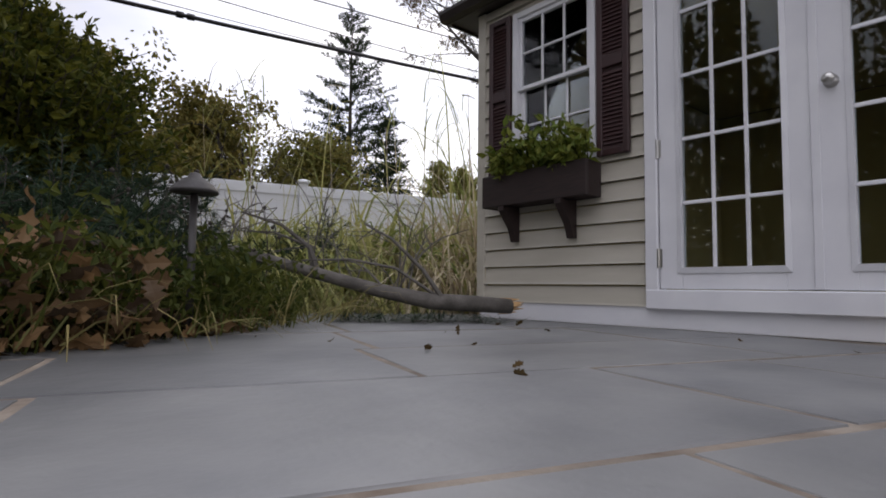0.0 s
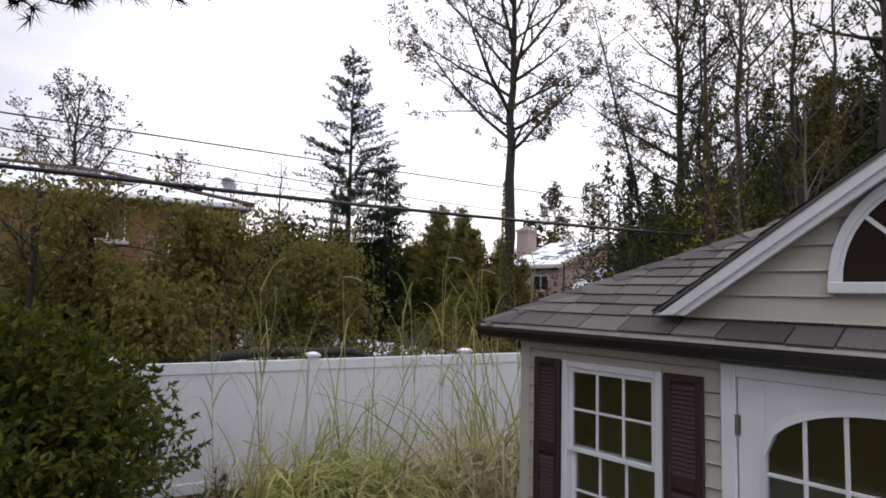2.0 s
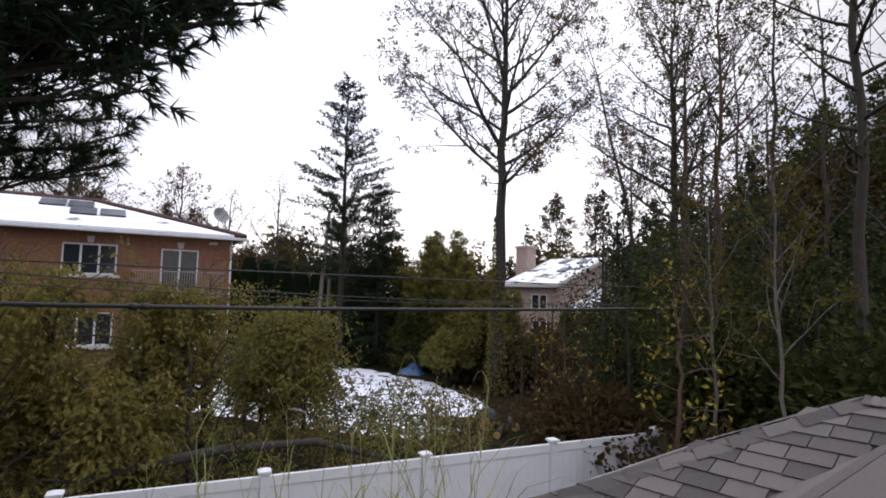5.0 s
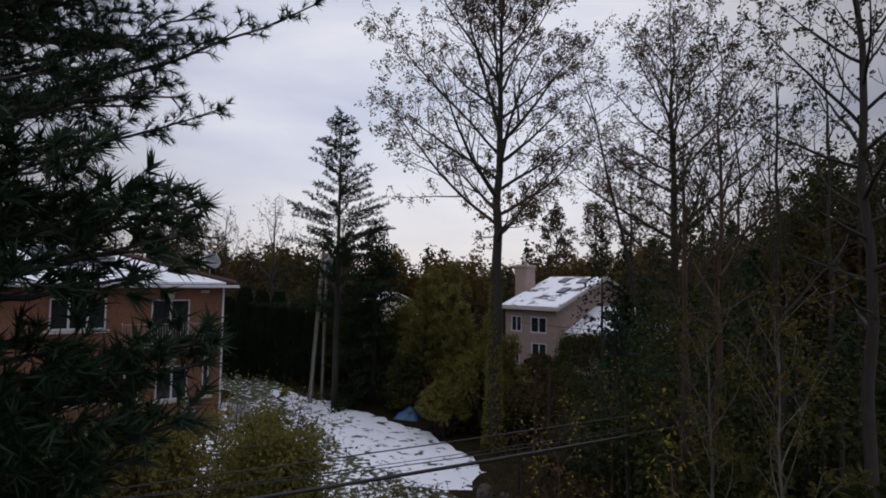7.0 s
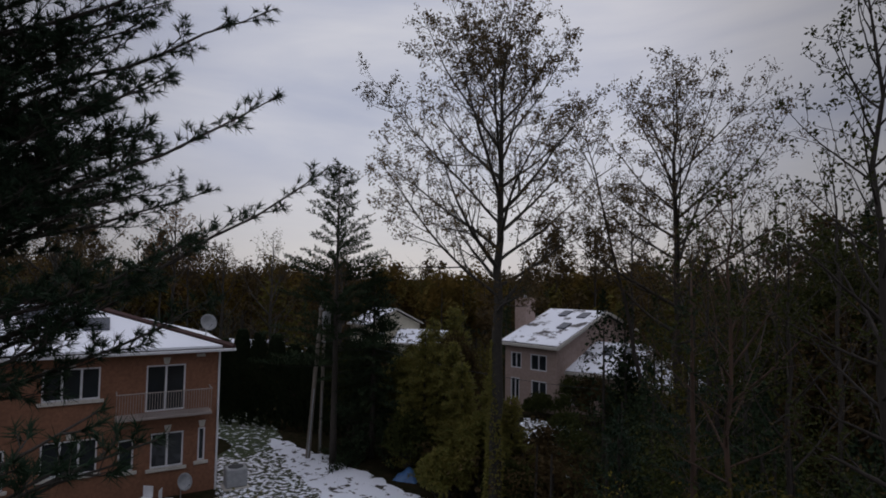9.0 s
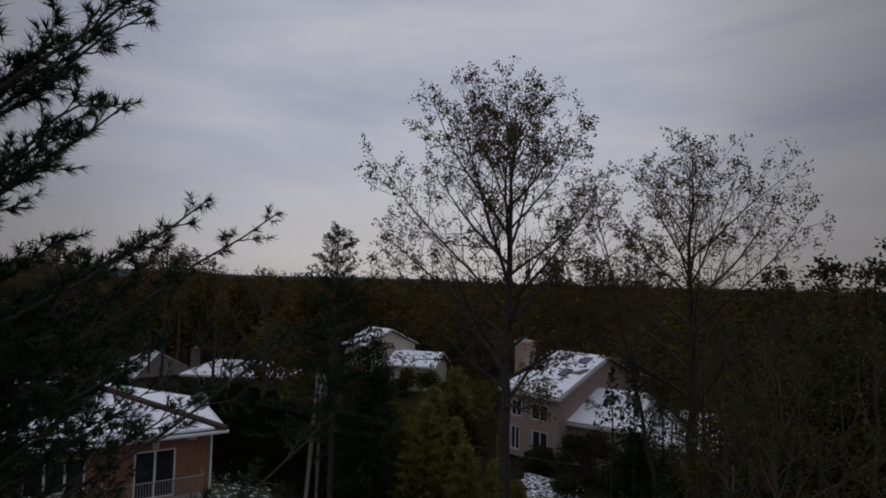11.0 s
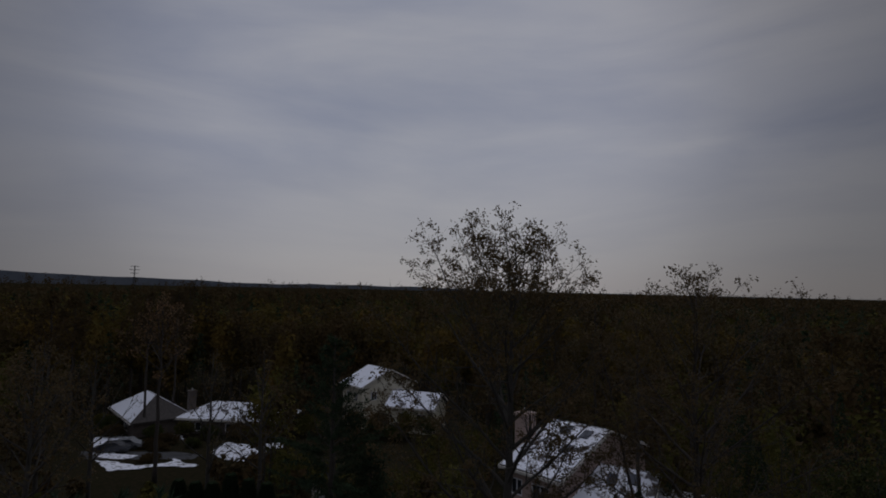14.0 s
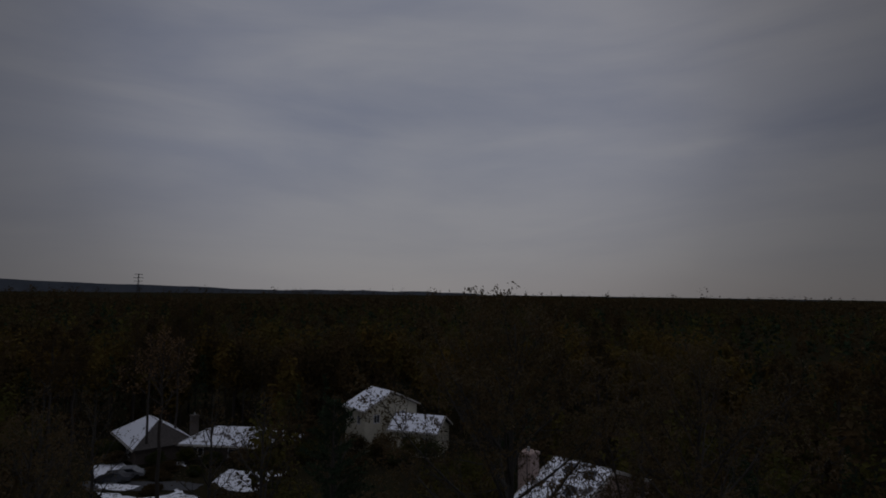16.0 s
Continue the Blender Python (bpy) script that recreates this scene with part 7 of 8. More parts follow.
for k in range(22):
    b_ = Vector((trng2.uniform(-4.6, -2.4), trng2.uniform(0.7, 2.2), 0.0))
    m = Mesh()
    q = [b_]
    d = Vector((trng2.uniform(-0.3, 0.3), trng2.uniform(-0.3, 0.3), 1)).normalized()
    for j in range(7):
        d = (d + rand_dir(trng2) * 0.12).normalized()
        q.append(q[-1] + d * trng2.uniform(0.07, 0.14))
    m.tube(q, [0.006 - 0.0006 * j for j in range(8)], 5)
    for j in range(3, 8):
        e = q[j] + (rand_dir(trng2) * 0.7 + Vector((0, 0, 0.6))).normalized() * trng2.uniform(0.05, 0.14)
        m.tube([q[j], e], [0.003, 0.002], 4)
        c = e
        m.tube([c - Vector((0, 0, 0.012)), c, c + Vector((0, 0, 0.012))], [0.006, 0.013, 0.004], 6)
    single("dead_flower_stem", m, M_BARKD, "dark dried flower stalk with round seed heads", "dead flower", group="dead flower stalks")
for k, (x, y, r_) in enumerate(((-5.2, 1.42, 0.30), (-4.85, 1.62, 0.26), (-4.72, 1.95, 0.30), (-4.42, 1.22, 0.16), (-3.95, 1.18, 0.11))):
    m = Mesh()
    m.smooth = True
    n_ = 18
    for ring, (kr, hz) in enumerate(((1.0, 0.005), (0.85, 0.035), (0.5, 0.055))):
        for j in range(n_):
            w_ = 6.283 * j / n_
            rr = r_ * kr * (1 + 0.22 * noise.noise(Vector((math.cos(w_) * 1.7 + k * 5, math.sin(w_) * 1.7, 0))))
            m.v.append((x + rr * math.cos(w_) * 1.3, y + rr * math.sin(w_) * 0.8, hz))
    for ring in range(2):
        for j in range(n_):
            a0, b0 = ring * n_ + j, ring * n_ + (j + 1) % n_
            m.f.append((a0, b0, b0 + n_, a0 + n_))
    m.f.append(tuple(range(2 * n_, 3 * n_)))
    single("snow_patch", m, M_SNOWDEEP, "small leftover patch of snow in the flower bed", "snow", group="snow patches")

# fallen pine boughs heaped beside it
prng2 = random.Random(77)
for i, (c, dx, dy) in enumerate((((-3.7, 1.3, 0.03), -0.9, 0.1), ((-2.5, 1.35, 0.02), -0.8, 0.2), ((-4.2, 2.3, 0.03), -0.3, 0.8), ((-4.4, 1.9, 0.1), -0.8, 0.5), ((-2.2, 0.85, 0.03), -0.9, 0.2), ((-2.9, 0.9, 0.03), -0.9, 0.3), ((-2.0, 0.55, 0.03), -0.9, 0.1), ((-2.6, 1.1, 0.1), -0.85, 0.3), ((-3.9, 1.3, 0.2), -0.6, 0.6))):
    t = thing("fallen_pine_bough", "dark blue-green pine bough torn off and lying on the ground", "branch", c)
    w, nd = Mesh(), Mesh()
    d = Vector((dx, dy, 0.25 if i < 8 else 0.38)).normalized()
    L = 1.3
    q = [Vector((0, 0, 0.02))]
    for j in range(6):
        d = (d + Vector((0, 0, -0.06 if j > 2 else 0.05))).normalized()
        q.append(q[-1] + d * (L / 6))
    w.tube(q, [0.02 - 0.0025 * j for j in range(7)], 5)
    for k in range(85):
        f = prng2.random()
        p = q[0].lerp(q[-1], f) + Vector((0, 0, 0.14))
        s = (d * 0.6 + rand_dir(prng2) + Vector((0, 0, 0.25))).normalized()
        e = p + s * prng2.uniform(0.1, 0.45)
        e.z = max(e.z, 0.0)
        w.tube([p, e], [0.004, 0.003], 3, caps=False)
        for g in (0.4, 0.7, 1.0):
            needle_tuft(nd, prng2, p.lerp(e, g), s, 0.09, 16, 0.004)
    part("twig_spray", w, M_BARKD, t)
    part("needles", nd, M_N_PINE, t)

# ---- leaf pile ----
lrng = random.Random(15)


def oak_leaf(m, rng, p, size):
    """A curled, lobed dry leaf."""
    d = rand_dir(rng)
    d.z *= 0.5
    d.normalize()
    s = (d.cross(rand_dir(rng))).normalized()
    n = d.cross(s)
    curl = rng.uniform(-0.6, 0.6)
    prof = ((0.0, 0.02), (0.14, 0.16), (0.26, 0.09), (0.42, 0.26), (0.52, 0.13), (0.68, 0.25), (0.78, 0.10), (1.0, 0.0))
    b = len(m.v)
    for f, w in prof:
        c = Vector(p) + d * (f * size) + n * (curl * size * (f - 0.5) ** 2)
        up = n * (w * size * rng.uniform(0.1, 0.5))
        m.v += [tuple(c + s * (w * size) + up), tuple(c), tuple(c - s * (w * size) + up)]
    for i in range(len(prof) - 1):
        a = b + i * 3
        m.f += [(a, a + 1, a + 4, a + 3), (a + 1, a + 2, a + 5, a + 4)]


m = Mesh()
for _ in range(720):
    f = lrng.random() ** 1.5 * 0.85
    e = Vector((-1.74, 0.50, 0)).lerp(Vector((-2.60, 1.95, 0)), f)
    back = lrng.random() ** 1.2
    p = e + Vector((-0.85, 0.55, 0)) * (back * 1.1) + Vector((lrng.uniform(-0.1, 0.1), lrng.uniform(-0.1, 0.1), 0))
    top = (0.05 + 0.40 * min(1, back * 2.2)) * (1.1 - 1.1 * f)
    oak_leaf(m, lrng, (p.x, p.y, lrng.uniform(0.005, top)), lrng.uniform(0.07, 0.14))
for _ in range(150):
    p = (lrng.uniform(-2.5, -1.85), lrng.uniform(0.45, 1.25), 0.0)
    oak_leaf(m, lrng, (p[0], p[1], lrng.uniform(0.04, 0.34)), lrng.uniform(0.09, 0.16))
single("leaf_pile", m, M_L_BROWN, "heap of dry brown oak leaves at the patio edge", "leaves", kind="stuff")
m = Mesh()
for _ in range(16):
    p = (lrng.uniform(-2.6, -0.2), lrng.uniform(1.4, 3.5), 0.008)
    oak_leaf(m, lrng, p, lrng.uniform(0.02, 0.06))
single("scattered_leaves", m, M_L_RUST, "small dry leaf scraps scattered on the patio", "leaves", kind="stuff")
# weedy green cover behind the leaves
m = Mesh()
for _ in range(2500):
    p = (lrng.uniform(-5.2, -1.8), lrng.uniform(0.2, 3.0), 0.0)
    if p[1] > 2.1 + (p[0] + 2.6) * -0.5 or p[0] > -1.75 - 0.5 * (p[1] - 0.6):
        continue
    d = (lrng.uniform(-0.5, 0.5), lrng.uniform(-0.5, 0.5), 1)
    pts = blade(m, lrng, p, d, lrng.uniform(0.12, 0.58 - 0.20 * max(0.0, p[1] - 1.2)), 0.006, lrng.uniform(0.3, 1.6))
    for q in pts[2:]:
        for _ in range(3):
            ld = rand_dir(lrng)
            m.leaf(q, ld, ld.orthogonal().normalized(), lrng.uniform(0.03, 0.06), lrng.uniform(0.012, 0.03))
for _ in range(260):
    f = lrng.random()
    e = Vector((-1.80, 0.50, 0)).lerp(Vector((-2.35, 1.60, 0)), f)
    p = e + Vector((-0.85, 0.5, 0)) * (0.75 * lrng.random())
    pts = blade(m, lrng, (p.x, p.y, 0.0), (lrng.uniform(-0.5, 0.5), lrng.uniform(-0.5, 0.5), 1), lrng.uniform(0.18, 0.50), 0.006, lrng.uniform(0.5, 2.0))
    for q in pts[2:]:
        for _ in range(4):
            ld = rand_dir(lrng)
            m.leaf(q, ld, ld.orthogonal().normalized(), lrng.uniform(0.03, 0.07), lrng.uniform(0.014, 0.035))
single("weeds", m, M_L_WEED, "leafy green weeds in the flower bed", "weeds", kind="stuff")

m = Mesh()
for _ in range(380):
    f = lrng.random()
    e = Vector((-1.75, 0.65, 0)).lerp(Vector((-3.0, 3.1, 0)), f)
    p = e + Vector((-1, 0.45, 0)) * (lrng.random() ** 1.5 * 1.6) + Vector((0, 0, 0.02))
    d = (lrng.uniform(-0.7, 0.7), lrng.uniform(-0.7, 0.7), lrng.uniform(0.2, 1))
    blade(m, lrng, p, d, lrng.uniform(0.15, 0.6), 0.007, lrng.uniform(1.0, 4.0))
single("dry_grass", m, M_GRASS_D, "thin yellowing grass blades over the flower bed", "grass", kind="stuff")
m = Mesh()
for c in ((-2.55, 2.88), (-2.75, 2.7), (-2.35, 3.2), (-2.95, 2.6), (-2.6, 3.1)):
    for _ in range(260):
        a, rr = lrng.uniform(0, 6.28), lrng.random() * 0.26
        p = Vector((c[0] + rr * math.cos(a) * 1.3, c[1] + rr * math.sin(a) * 0.8, lrng.uniform(0.004, 0.035)))
        d = Vector((lrng.uniform(-1, 1), lrng.uniform(-1, 1), lrng.uniform(-0.05, 0.25))).normalized()
        s = Vector((-d.y, d.x, 0)).normalized() * 0.004
        m.tri(p - s, p + s, p + d * 0.10)
single("pine_litter", m, M_N_PINE, "flattened dark pine sprigs on the stones", "needles", kind="stuff")

# ---- ornamental grass ----
grng = random.Random(23)


def grass_clump(c, n, length, r, material, label, lean=(0, 0), bend=(0.6, 2.2), width=0.012, up=1.0, spread=0.6, snap=0.2):
    m = Mesh()
    for _ in range(n):
        a, rr = grng.uniform(0, 6.28), r * math.sqrt(grng.random())
        p = Vector(c) + Vector((math.cos(a) * rr, math.sin(a) * rr, 0))
        d = Vector((math.cos(a) * spread * grng.random() + lean[0] + grng.uniform(-0.4, 0.4), math.sin(a) * spread * grng.random() + lean[1] + grng.uniform(-0.4, 0.4), up))
        blade(m, grng, p, d, length * grng.uniform(0.5, 1.1), width * grng.uniform(0.6, 1.3), grng.uniform(*bend), 7, snap)
    return single("ornamental_grass", m, material, label, "grass", kind="stuff")


GREEN, STRAW = "bent-over green ornamental grass clump", "collapsed straw-coloured ornamental grass"
for (x, y), n, ln, mt, lb, lean, bend, wd in (
        ((-5.5, 3.3), 1500, 1.85, M_GRASS_G, GREEN, (0.65, 0.45), (3.0, 6.0), 0.044),
        ((-5.8, 3.9), 1300, 1.9, M_GRASS_G, GREEN, (0.6, 0.3), (3.0, 6.0), 0.044),
        ((-5.0, 3.2), 1200, 1.65, M_GRASS_G, GREEN, (0.65, 0.45), (3.0, 6.5), 0.042),
        ((-4.8, 4.2), 1300, 1.7, M_GRASS_G, GREEN, (0.45, 0.1), (3.0, 6.0), 0.040),
        ((-4.1, 4.9), 520, 1.2, M_GRASS_T, STRAW, (0.25, -0.3), (2.0, 5.5), 0.026),
        ((-4.6, 5.5), 560, 1.35, M_GRASS_T, STRAW, (0.2, -0.3), (2.0, 5.5), 0.026),
        ((-5.1, 4.9), 600, 1.4, M_GRASS_T, STRAW, (0.3, -0.25), (2.0, 5.5), 0.024),
        ((-4.4, 4.3), 450, 1.2, M_GRASS_T, STRAW, (0.3, -0.35), (2.0, 5.5), 0.024),
        ((-3.8, 4.4), 400, 1.3, M_GRASS_T, STRAW, (0.2, -0.3), (1.5, 5.0), 0.022),
        ((-4.3, 5.1), 160, 1.4, M_GRASS_G, GREEN, (0.2, -0.3), (1.5, 5.0), 0.026),
        ((-6.3, 3.2), 350, 1.3, M_GRASS_T, "dry ornamental grass beside the fence", (0.3, 0.0), (1.0, 4.0), 0.018),
        ((-5.9, 3.8), 500, 1.3, M_GRASS_G, "green ornamental grass beside the fence", (0.3, 0.0), (2.0, 5.5), 0.026)):
    grass_clump((x, y, -0.05), n, ln, 0.5, mt, lb, lean=lean, bend=bend, width=wd, up=0.95 if mt == M_GRASS_G else 1.0, snap=0.25 if mt == M_GRASS_G else 0.45)
# a tangle of broken straw fallen in all directions
m = Mesh()
for _ in range(2400):
    f = grng.random()
    p = Vector((-5.5, 4.3, 0)).lerp(Vector((-4.4, 5.7, 0)), f) + Vector((grng.gauss(0, 0.28), grng.gauss(0, 0.28), 0))
    p.z = 0.05 + 1.0 * grng.random() ** 0.7 * (0.35 + 0.65 * f)
    a, e = grng.uniform(0, 6.28), grng.uniform(-0.5, 1.1)
    d = (math.cos(a) * math.cos(e), math.sin(a) * math.cos(e), math.sin(e))
    blade(m, grng, p, d, grng.uniform(0.35, 0.9), grng.uniform(0.012, 0.024), grng.uniform(0.2, 2.5), 5, 0.5)
single("straw_tangle", m, M_GRASS_T, "tangled heap of broken straw-coloured grass", "grass", kind="stuff")
grass_clump((-4.6, 5.3, -0.05), 80, 3.4, 0.5, M_GRASS_G, "tall green grass stalks standing above the fence", bend=(2.2, 5.5), width=0.026, spread=0.20, snap=0.15)
grass_clump((-4.5, 5.3, -0.05), 70, 2.7, 0.5, M_GRASS_T, "tall straw stalks standing above the fence", bend=(1.5, 5.0), width=0.022, spread=0.34, snap=0.5)
grass_clump((-6.7, 3.6, -0.05), 16, 2.7, 0.5, M_GRASS_G, "tall thin grass stalks by the fence", bend=(0.8, 3.0), width=0.020, spread=0.22)
grass_clump((-6.2, 4.6, -0.05), 26, 2.9, 0.6, M_GRASS_G, "tall thin grass stalks by the fence", bend=(0.8, 3.0), width=0.022, spread=0.22)
grass_clump((-5.4, 6.2, -0.05), 40, 2.7, 0.5, M_GRASS_G, "tall thin grass stalks by the fence", bend=(1.0, 3.4), width=0.024, spread=0.25)


def reed(at, h, leaves_n, plume):
    """A tall stalk with long narrow leaves that arch over, some with a drooping seed head."""
    t = thing("reed_grass", "tall green and straw reed stalk with arching leaves", "grass", at, group="tall reeds")
    st, lf = Mesh(), Mesh()
    tip = Vector((grng.uniform(-0.25, 0.25), grng.uniform(-0.25, 0.25), h))
    q = [Vector((0, 0, 0)), tip * 0.5 + Vector((0, 0, 0.05)), tip]
    st.tube(q, [0.006, 0.005, 0.0025], 5)
    part("stalk", st, M_GRASS_T, t)
    for k in range(leaves_n):
        f = 0.45 + 0.55 * (k + grng.random()) / leaves_n
        p = q[1].lerp(q[2], (f - 0.5) * 2) if f > 0.5 else q[0].lerp(q[1], f * 2)
        a = grng.uniform(0, 6.28)
        blade(lf, grng, p, (math.cos(a) * 0.35, math.sin(a) * 0.35, 1), grng.uniform(0.45, 0.95), grng.uniform(0.011, 0.019), grng.uniform(2.2, 5.2), 8, 0.1)
    part("leaf_blades", lf, M_GRASS_G, t)
    if plume:
        pl = Mesh()
        a = grng.uniform(-0.6, 1.2)
        for k in range(70):
            u = grng.random()
            s_ = q[2] + Vector((0.20 * u * math.cos(a), 0.20 * u * math.sin(a), 0.03 * u - 0.07 * u * u))
            nd = (Vector((math.cos(a), math.sin(a), -0.25)) + rand_dir(grng) * 0.3).normalized()
            pl.leaf(s_, nd, nd.orthogonal().normalized(), 0.05, 0.004)
        part("seed_head", pl, M_PLUME, t, "pale feathery seed head")


for i, (x, y, h) in enumerate(((-5.9, 5.3, 2.75), (-5.75, 5.55, 2.9), (-5.6, 5.8, 2.6), (-5.45, 6.05, 2.85), (-5.3, 6.2, 2.5), (-5.8, 5.95, 3.05), (-5.15, 6.45, 2.7), (-6.0, 5.15, 2.5), (-5.5, 5.5, 2.4), (-6.55, 3.2, 2.55), (-6.45, 3.45, 2.75), (-6.7, 3.0, 2.4), (-6.3, 4.5, 2.9), (-5.95, 5.6, 3.2), (-5.35, 6.4, 3.1))):
    reed((x, y, -0.05), h, 5 + i % 4, i in (5, 12, 13))

# ---- plants in the flower box ----
pl = thing("box_plant", "leafy green trailing plant in the window box", "plant", (0, 0, 0))
st, lf = Mesh(), Mesh()
for k in range(70):
    p = Vector((grng.uniform(-2.63, -1.81), grng.uniform(3.59, 3.70), 0.98))
    d = Vector((grng.uniform(-0.35, 0.35), grng.uniform(-0.7, 0.1), 1)).normalized()
    ln = grng.uniform(0.12, 0.30) if abs(p.x + 2.15) > 0.12 else grng.uniform(0.2, 0.48)
    q = [p]
    for j in range(5):
        d = (d + Vector((0, -0.05, -0.06)) + rand_dir(grng) * 0.12).normalized()
        q.append(q[-1] + d * ln / 5)
        for _ in range(3):
            ld = (rand_dir(grng) + Vector((0, -0.3, 0.1))).normalized()
            lf.leaf(q[-1], ld, Matrix.Rotation(grng.uniform(0, 6), 3, ld) @ ld.orthogonal().normalized(), grng.uniform(0.05, 0.09), 0.04)
    st.tube(q, 0.003, 4)
part("stems", st, M_L_DARK, pl)
part("leaves", lf, M_L_BRIGHT, pl)

# ---- garden path light ----
lamp = thing("path_light", "weathered mushroom-shaped metal garden light on a post", "garden light", (-2.29, 1.45, 0))
m = Mesh()
m.smooth = True
m.tube([(0, 0, -0.05), (0, 0, 0.605)], 0.016, 10)
part("post", m, M_LAMPCAP, lamp)
m = Mesh()
m.smooth = True
m.lathe((0, 0), [(0.07, 0.605), (0.100, 0.61), (0.097, 0.622), (0.086, 0.632), (0.082, 0.642), (0.062, 0.655), (0.056, 0.664), (0.030, 0.676), (0.022, 0.694), (0.004, 0.70)], 20)
part("cap", m, M_LAMPCAP, lamp, "dull brown-grey domed cap")


# ---- far houses ----
def far_house(name, label, at, turn, L, W, H, wall, roofm, snow, rise=0.45, hip=False, wins_=(), chimney=None, ov=0.5, bare=(), end_wins=()):
    """A block with a gable or hip roof; local x along the ridge, the facade at y = 0."""
    t = thing(name, label, "house", at, turn)
    m = Mesh()
    wall_with_holes(m, 0, L, 0, H, 0, 0.25, [w for w in wins_])
    m.box(0, 0.25, 0.25, W, 0, H)
    m.box(L - 0.25, L, 0.25, W, 0, H)
    m.box(0.25, L - 0.25, W - 0.25, W, 0, H)
    rz = H + (W / 2 + ov) * rise
    if not hip:
        for x in (0.0, L - 0.25):
            m.prism([(x, 0, H), (x, W, H), (x, W / 2, H + W / 2 * rise)], (0.25, 0, 0))
    part("wall", m.weld(), wall, t)
    z0 = H - ov * rise * 0.4
    i0 = (W / 2 + ov) if hip else 0
    A = [Vector((-ov, -ov, z0)), Vector((L + ov, -ov, z0)), Vector((L + ov, W + ov, z0)), Vector((-ov, W + ov, z0)), Vector((-ov + i0, W / 2, rz)), Vector((L + ov - i0, W / 2, rz))]
    r = Mesh()
    quads = [(0, 1, 5, 4), (2, 3, 4, 5)] + ([(1, 2, 5), (3, 0, 4)] if hip else [])
    for f in quads:
        r.prism([A[i] for i in f], (0, 0, 0.18))
    ro = part("roof", r, roofm, t)
    if snow:
        s = Mesh()
        for k, f in enumerate(quads):
            if k + 1 in bare:
                continue
            c = sum((A[i] for i in f), Vector()) / len(f)
            s.prism([A[i].lerp(c, 0.04) + Vector((0, 0, 0.19)) for i in f], (0, 0, 0.06))
        part("roof_snow", s, snow, ro, "melting snow on the roof")
    tr = Mesh()
    tr.box(-ov, L + ov, -ov - 0.08, -ov, z0 - 0.05, z0 + 0.2, 0.02)
    if not hip:
        for x in (-ov - 0.03, L + ov - 0.01):
            for a, b in ((0, 4), (3, 4)):
                p, q = A[a], A[b]
                tr.prism([(x, p.y, p.z - 0.05), (x, q.y, q.z - 0.05), (x, q.y, q.z + 0.22), (x, p.y, p.z + 0.22)], (0.06, 0, 0))
    part("trim", tr, M_STONEW, t)
    for (x0, x1, a, b) in wins_:
        w = new("window")
        w.parent = t
        part("window_frame", rect_frame(x0, x1, a, b, 0.08, 0.0, 0.15, 0), M_WHITE, w)
        mm = Mesh()
        mm.box((x0 + x1) / 2 - 0.04, (x0 + x1) / 2 + 0.04, 0.02, 0.13, a + 0.08, b - 0.08)
        part("mullion", mm, M_WHITE, w)
        pn = Mesh()
        pn.box(x0 + 0.06, x1 - 0.06, 0.09, 0.10, a + 0.06, b - 0.06)
        part("pane", pn, M_DARKWIN, w)
    for (ya, yb_, a, b) in end_wins:
        w = new("window")
        w.parent = t
        m = Mesh()
        for y0, y1, z0, z1 in ((ya, ya + 0.1, a, b), (yb_ - 0.1, yb_, a, b), (ya + 0.1, yb_ - 0.1, a, a + 0.1), (ya + 0.1, yb_ - 0.1, b - 0.1, b), ((ya + yb_) / 2 - 0.04, (ya + yb_) / 2 + 0.04, a + 0.1, b - 0.1)):
            m.box(L + 0.001, L + 0.08, y0, y1, z0, z1)
        part("window_frame", m, M_WHITE, w)
        pn = Mesh()
        pn.box(L + 0.001, L + 0.03, ya + 0.06, yb_ - 0.06, a + 0.06, b - 0.06)
        part("pane", pn, M_DARKWIN, w)
    if chimney:
        cx, cy, cw, ch = chimney
        c = Mesh()
        c.box(cx - cw / 2, cx + cw / 2, cy - cw / 2, cy + cw / 2, 0, ch, 0.02)
        c.box(cx - cw / 2 - 0.08, cx + cw / 2 + 0.08, cy - cw / 2 - 0.08, cy + cw / 2 + 0.08, ch - 0.25, ch - 0.05, 0.02)
        ob = part("chimney", c, wall, t)
        p = Mesh()
        p.tube([(cx, cy, ch), (cx, cy, ch + 0.35)], 0.12, 8)
        part("flue", p, M_GREYMETAL, ob)
    return t


def aim(dx, dy):
    return math.degrees(math.atan2(dy, dx))


pink = far_house("pink_brick_house", "pinkish beige brick house with steep snow-patched roof and chimney", (-33.2, 37.3, -0.2), aim(5.1, 0.35), 5.1, 14.6, 5.15, M_BRICKP, M_SHINGLE_F, M_SNOWROOF2, 0.33, False, [(0.6, 1.7, 3.2, 4.5), (2.6, 4.2, 3.2, 4.5), (0.6, 1.5, 0.5, 2.4), (2.7, 4.2, 0.3, 2.4)], (-0.75, 3.7, 1.3, 8.9), ov=0.4)
wing = far_house("house_wing", "low brick wing with a snowy skylit roof", (-28.7, 39.0, -0.2), aim(5.1, 1.6), 6.2, 9.0, 3.1, M_BRICKP, M_SHINGLE_F, M_SNOWROOF2, 0.42, False, [(0.8, 2.4, 0.6, 2.3)], ov=0.3)
far_house("house_wing", "low garage wing under thin snow", (-22.6, 41.6, -0.2), aim(5.1, 1.6), 6.5, 7.0, 2.3, M_BRICKP, M_SHINGLE_F, M_SNOWROOF2, 0.5, False, [], ov=0.3)
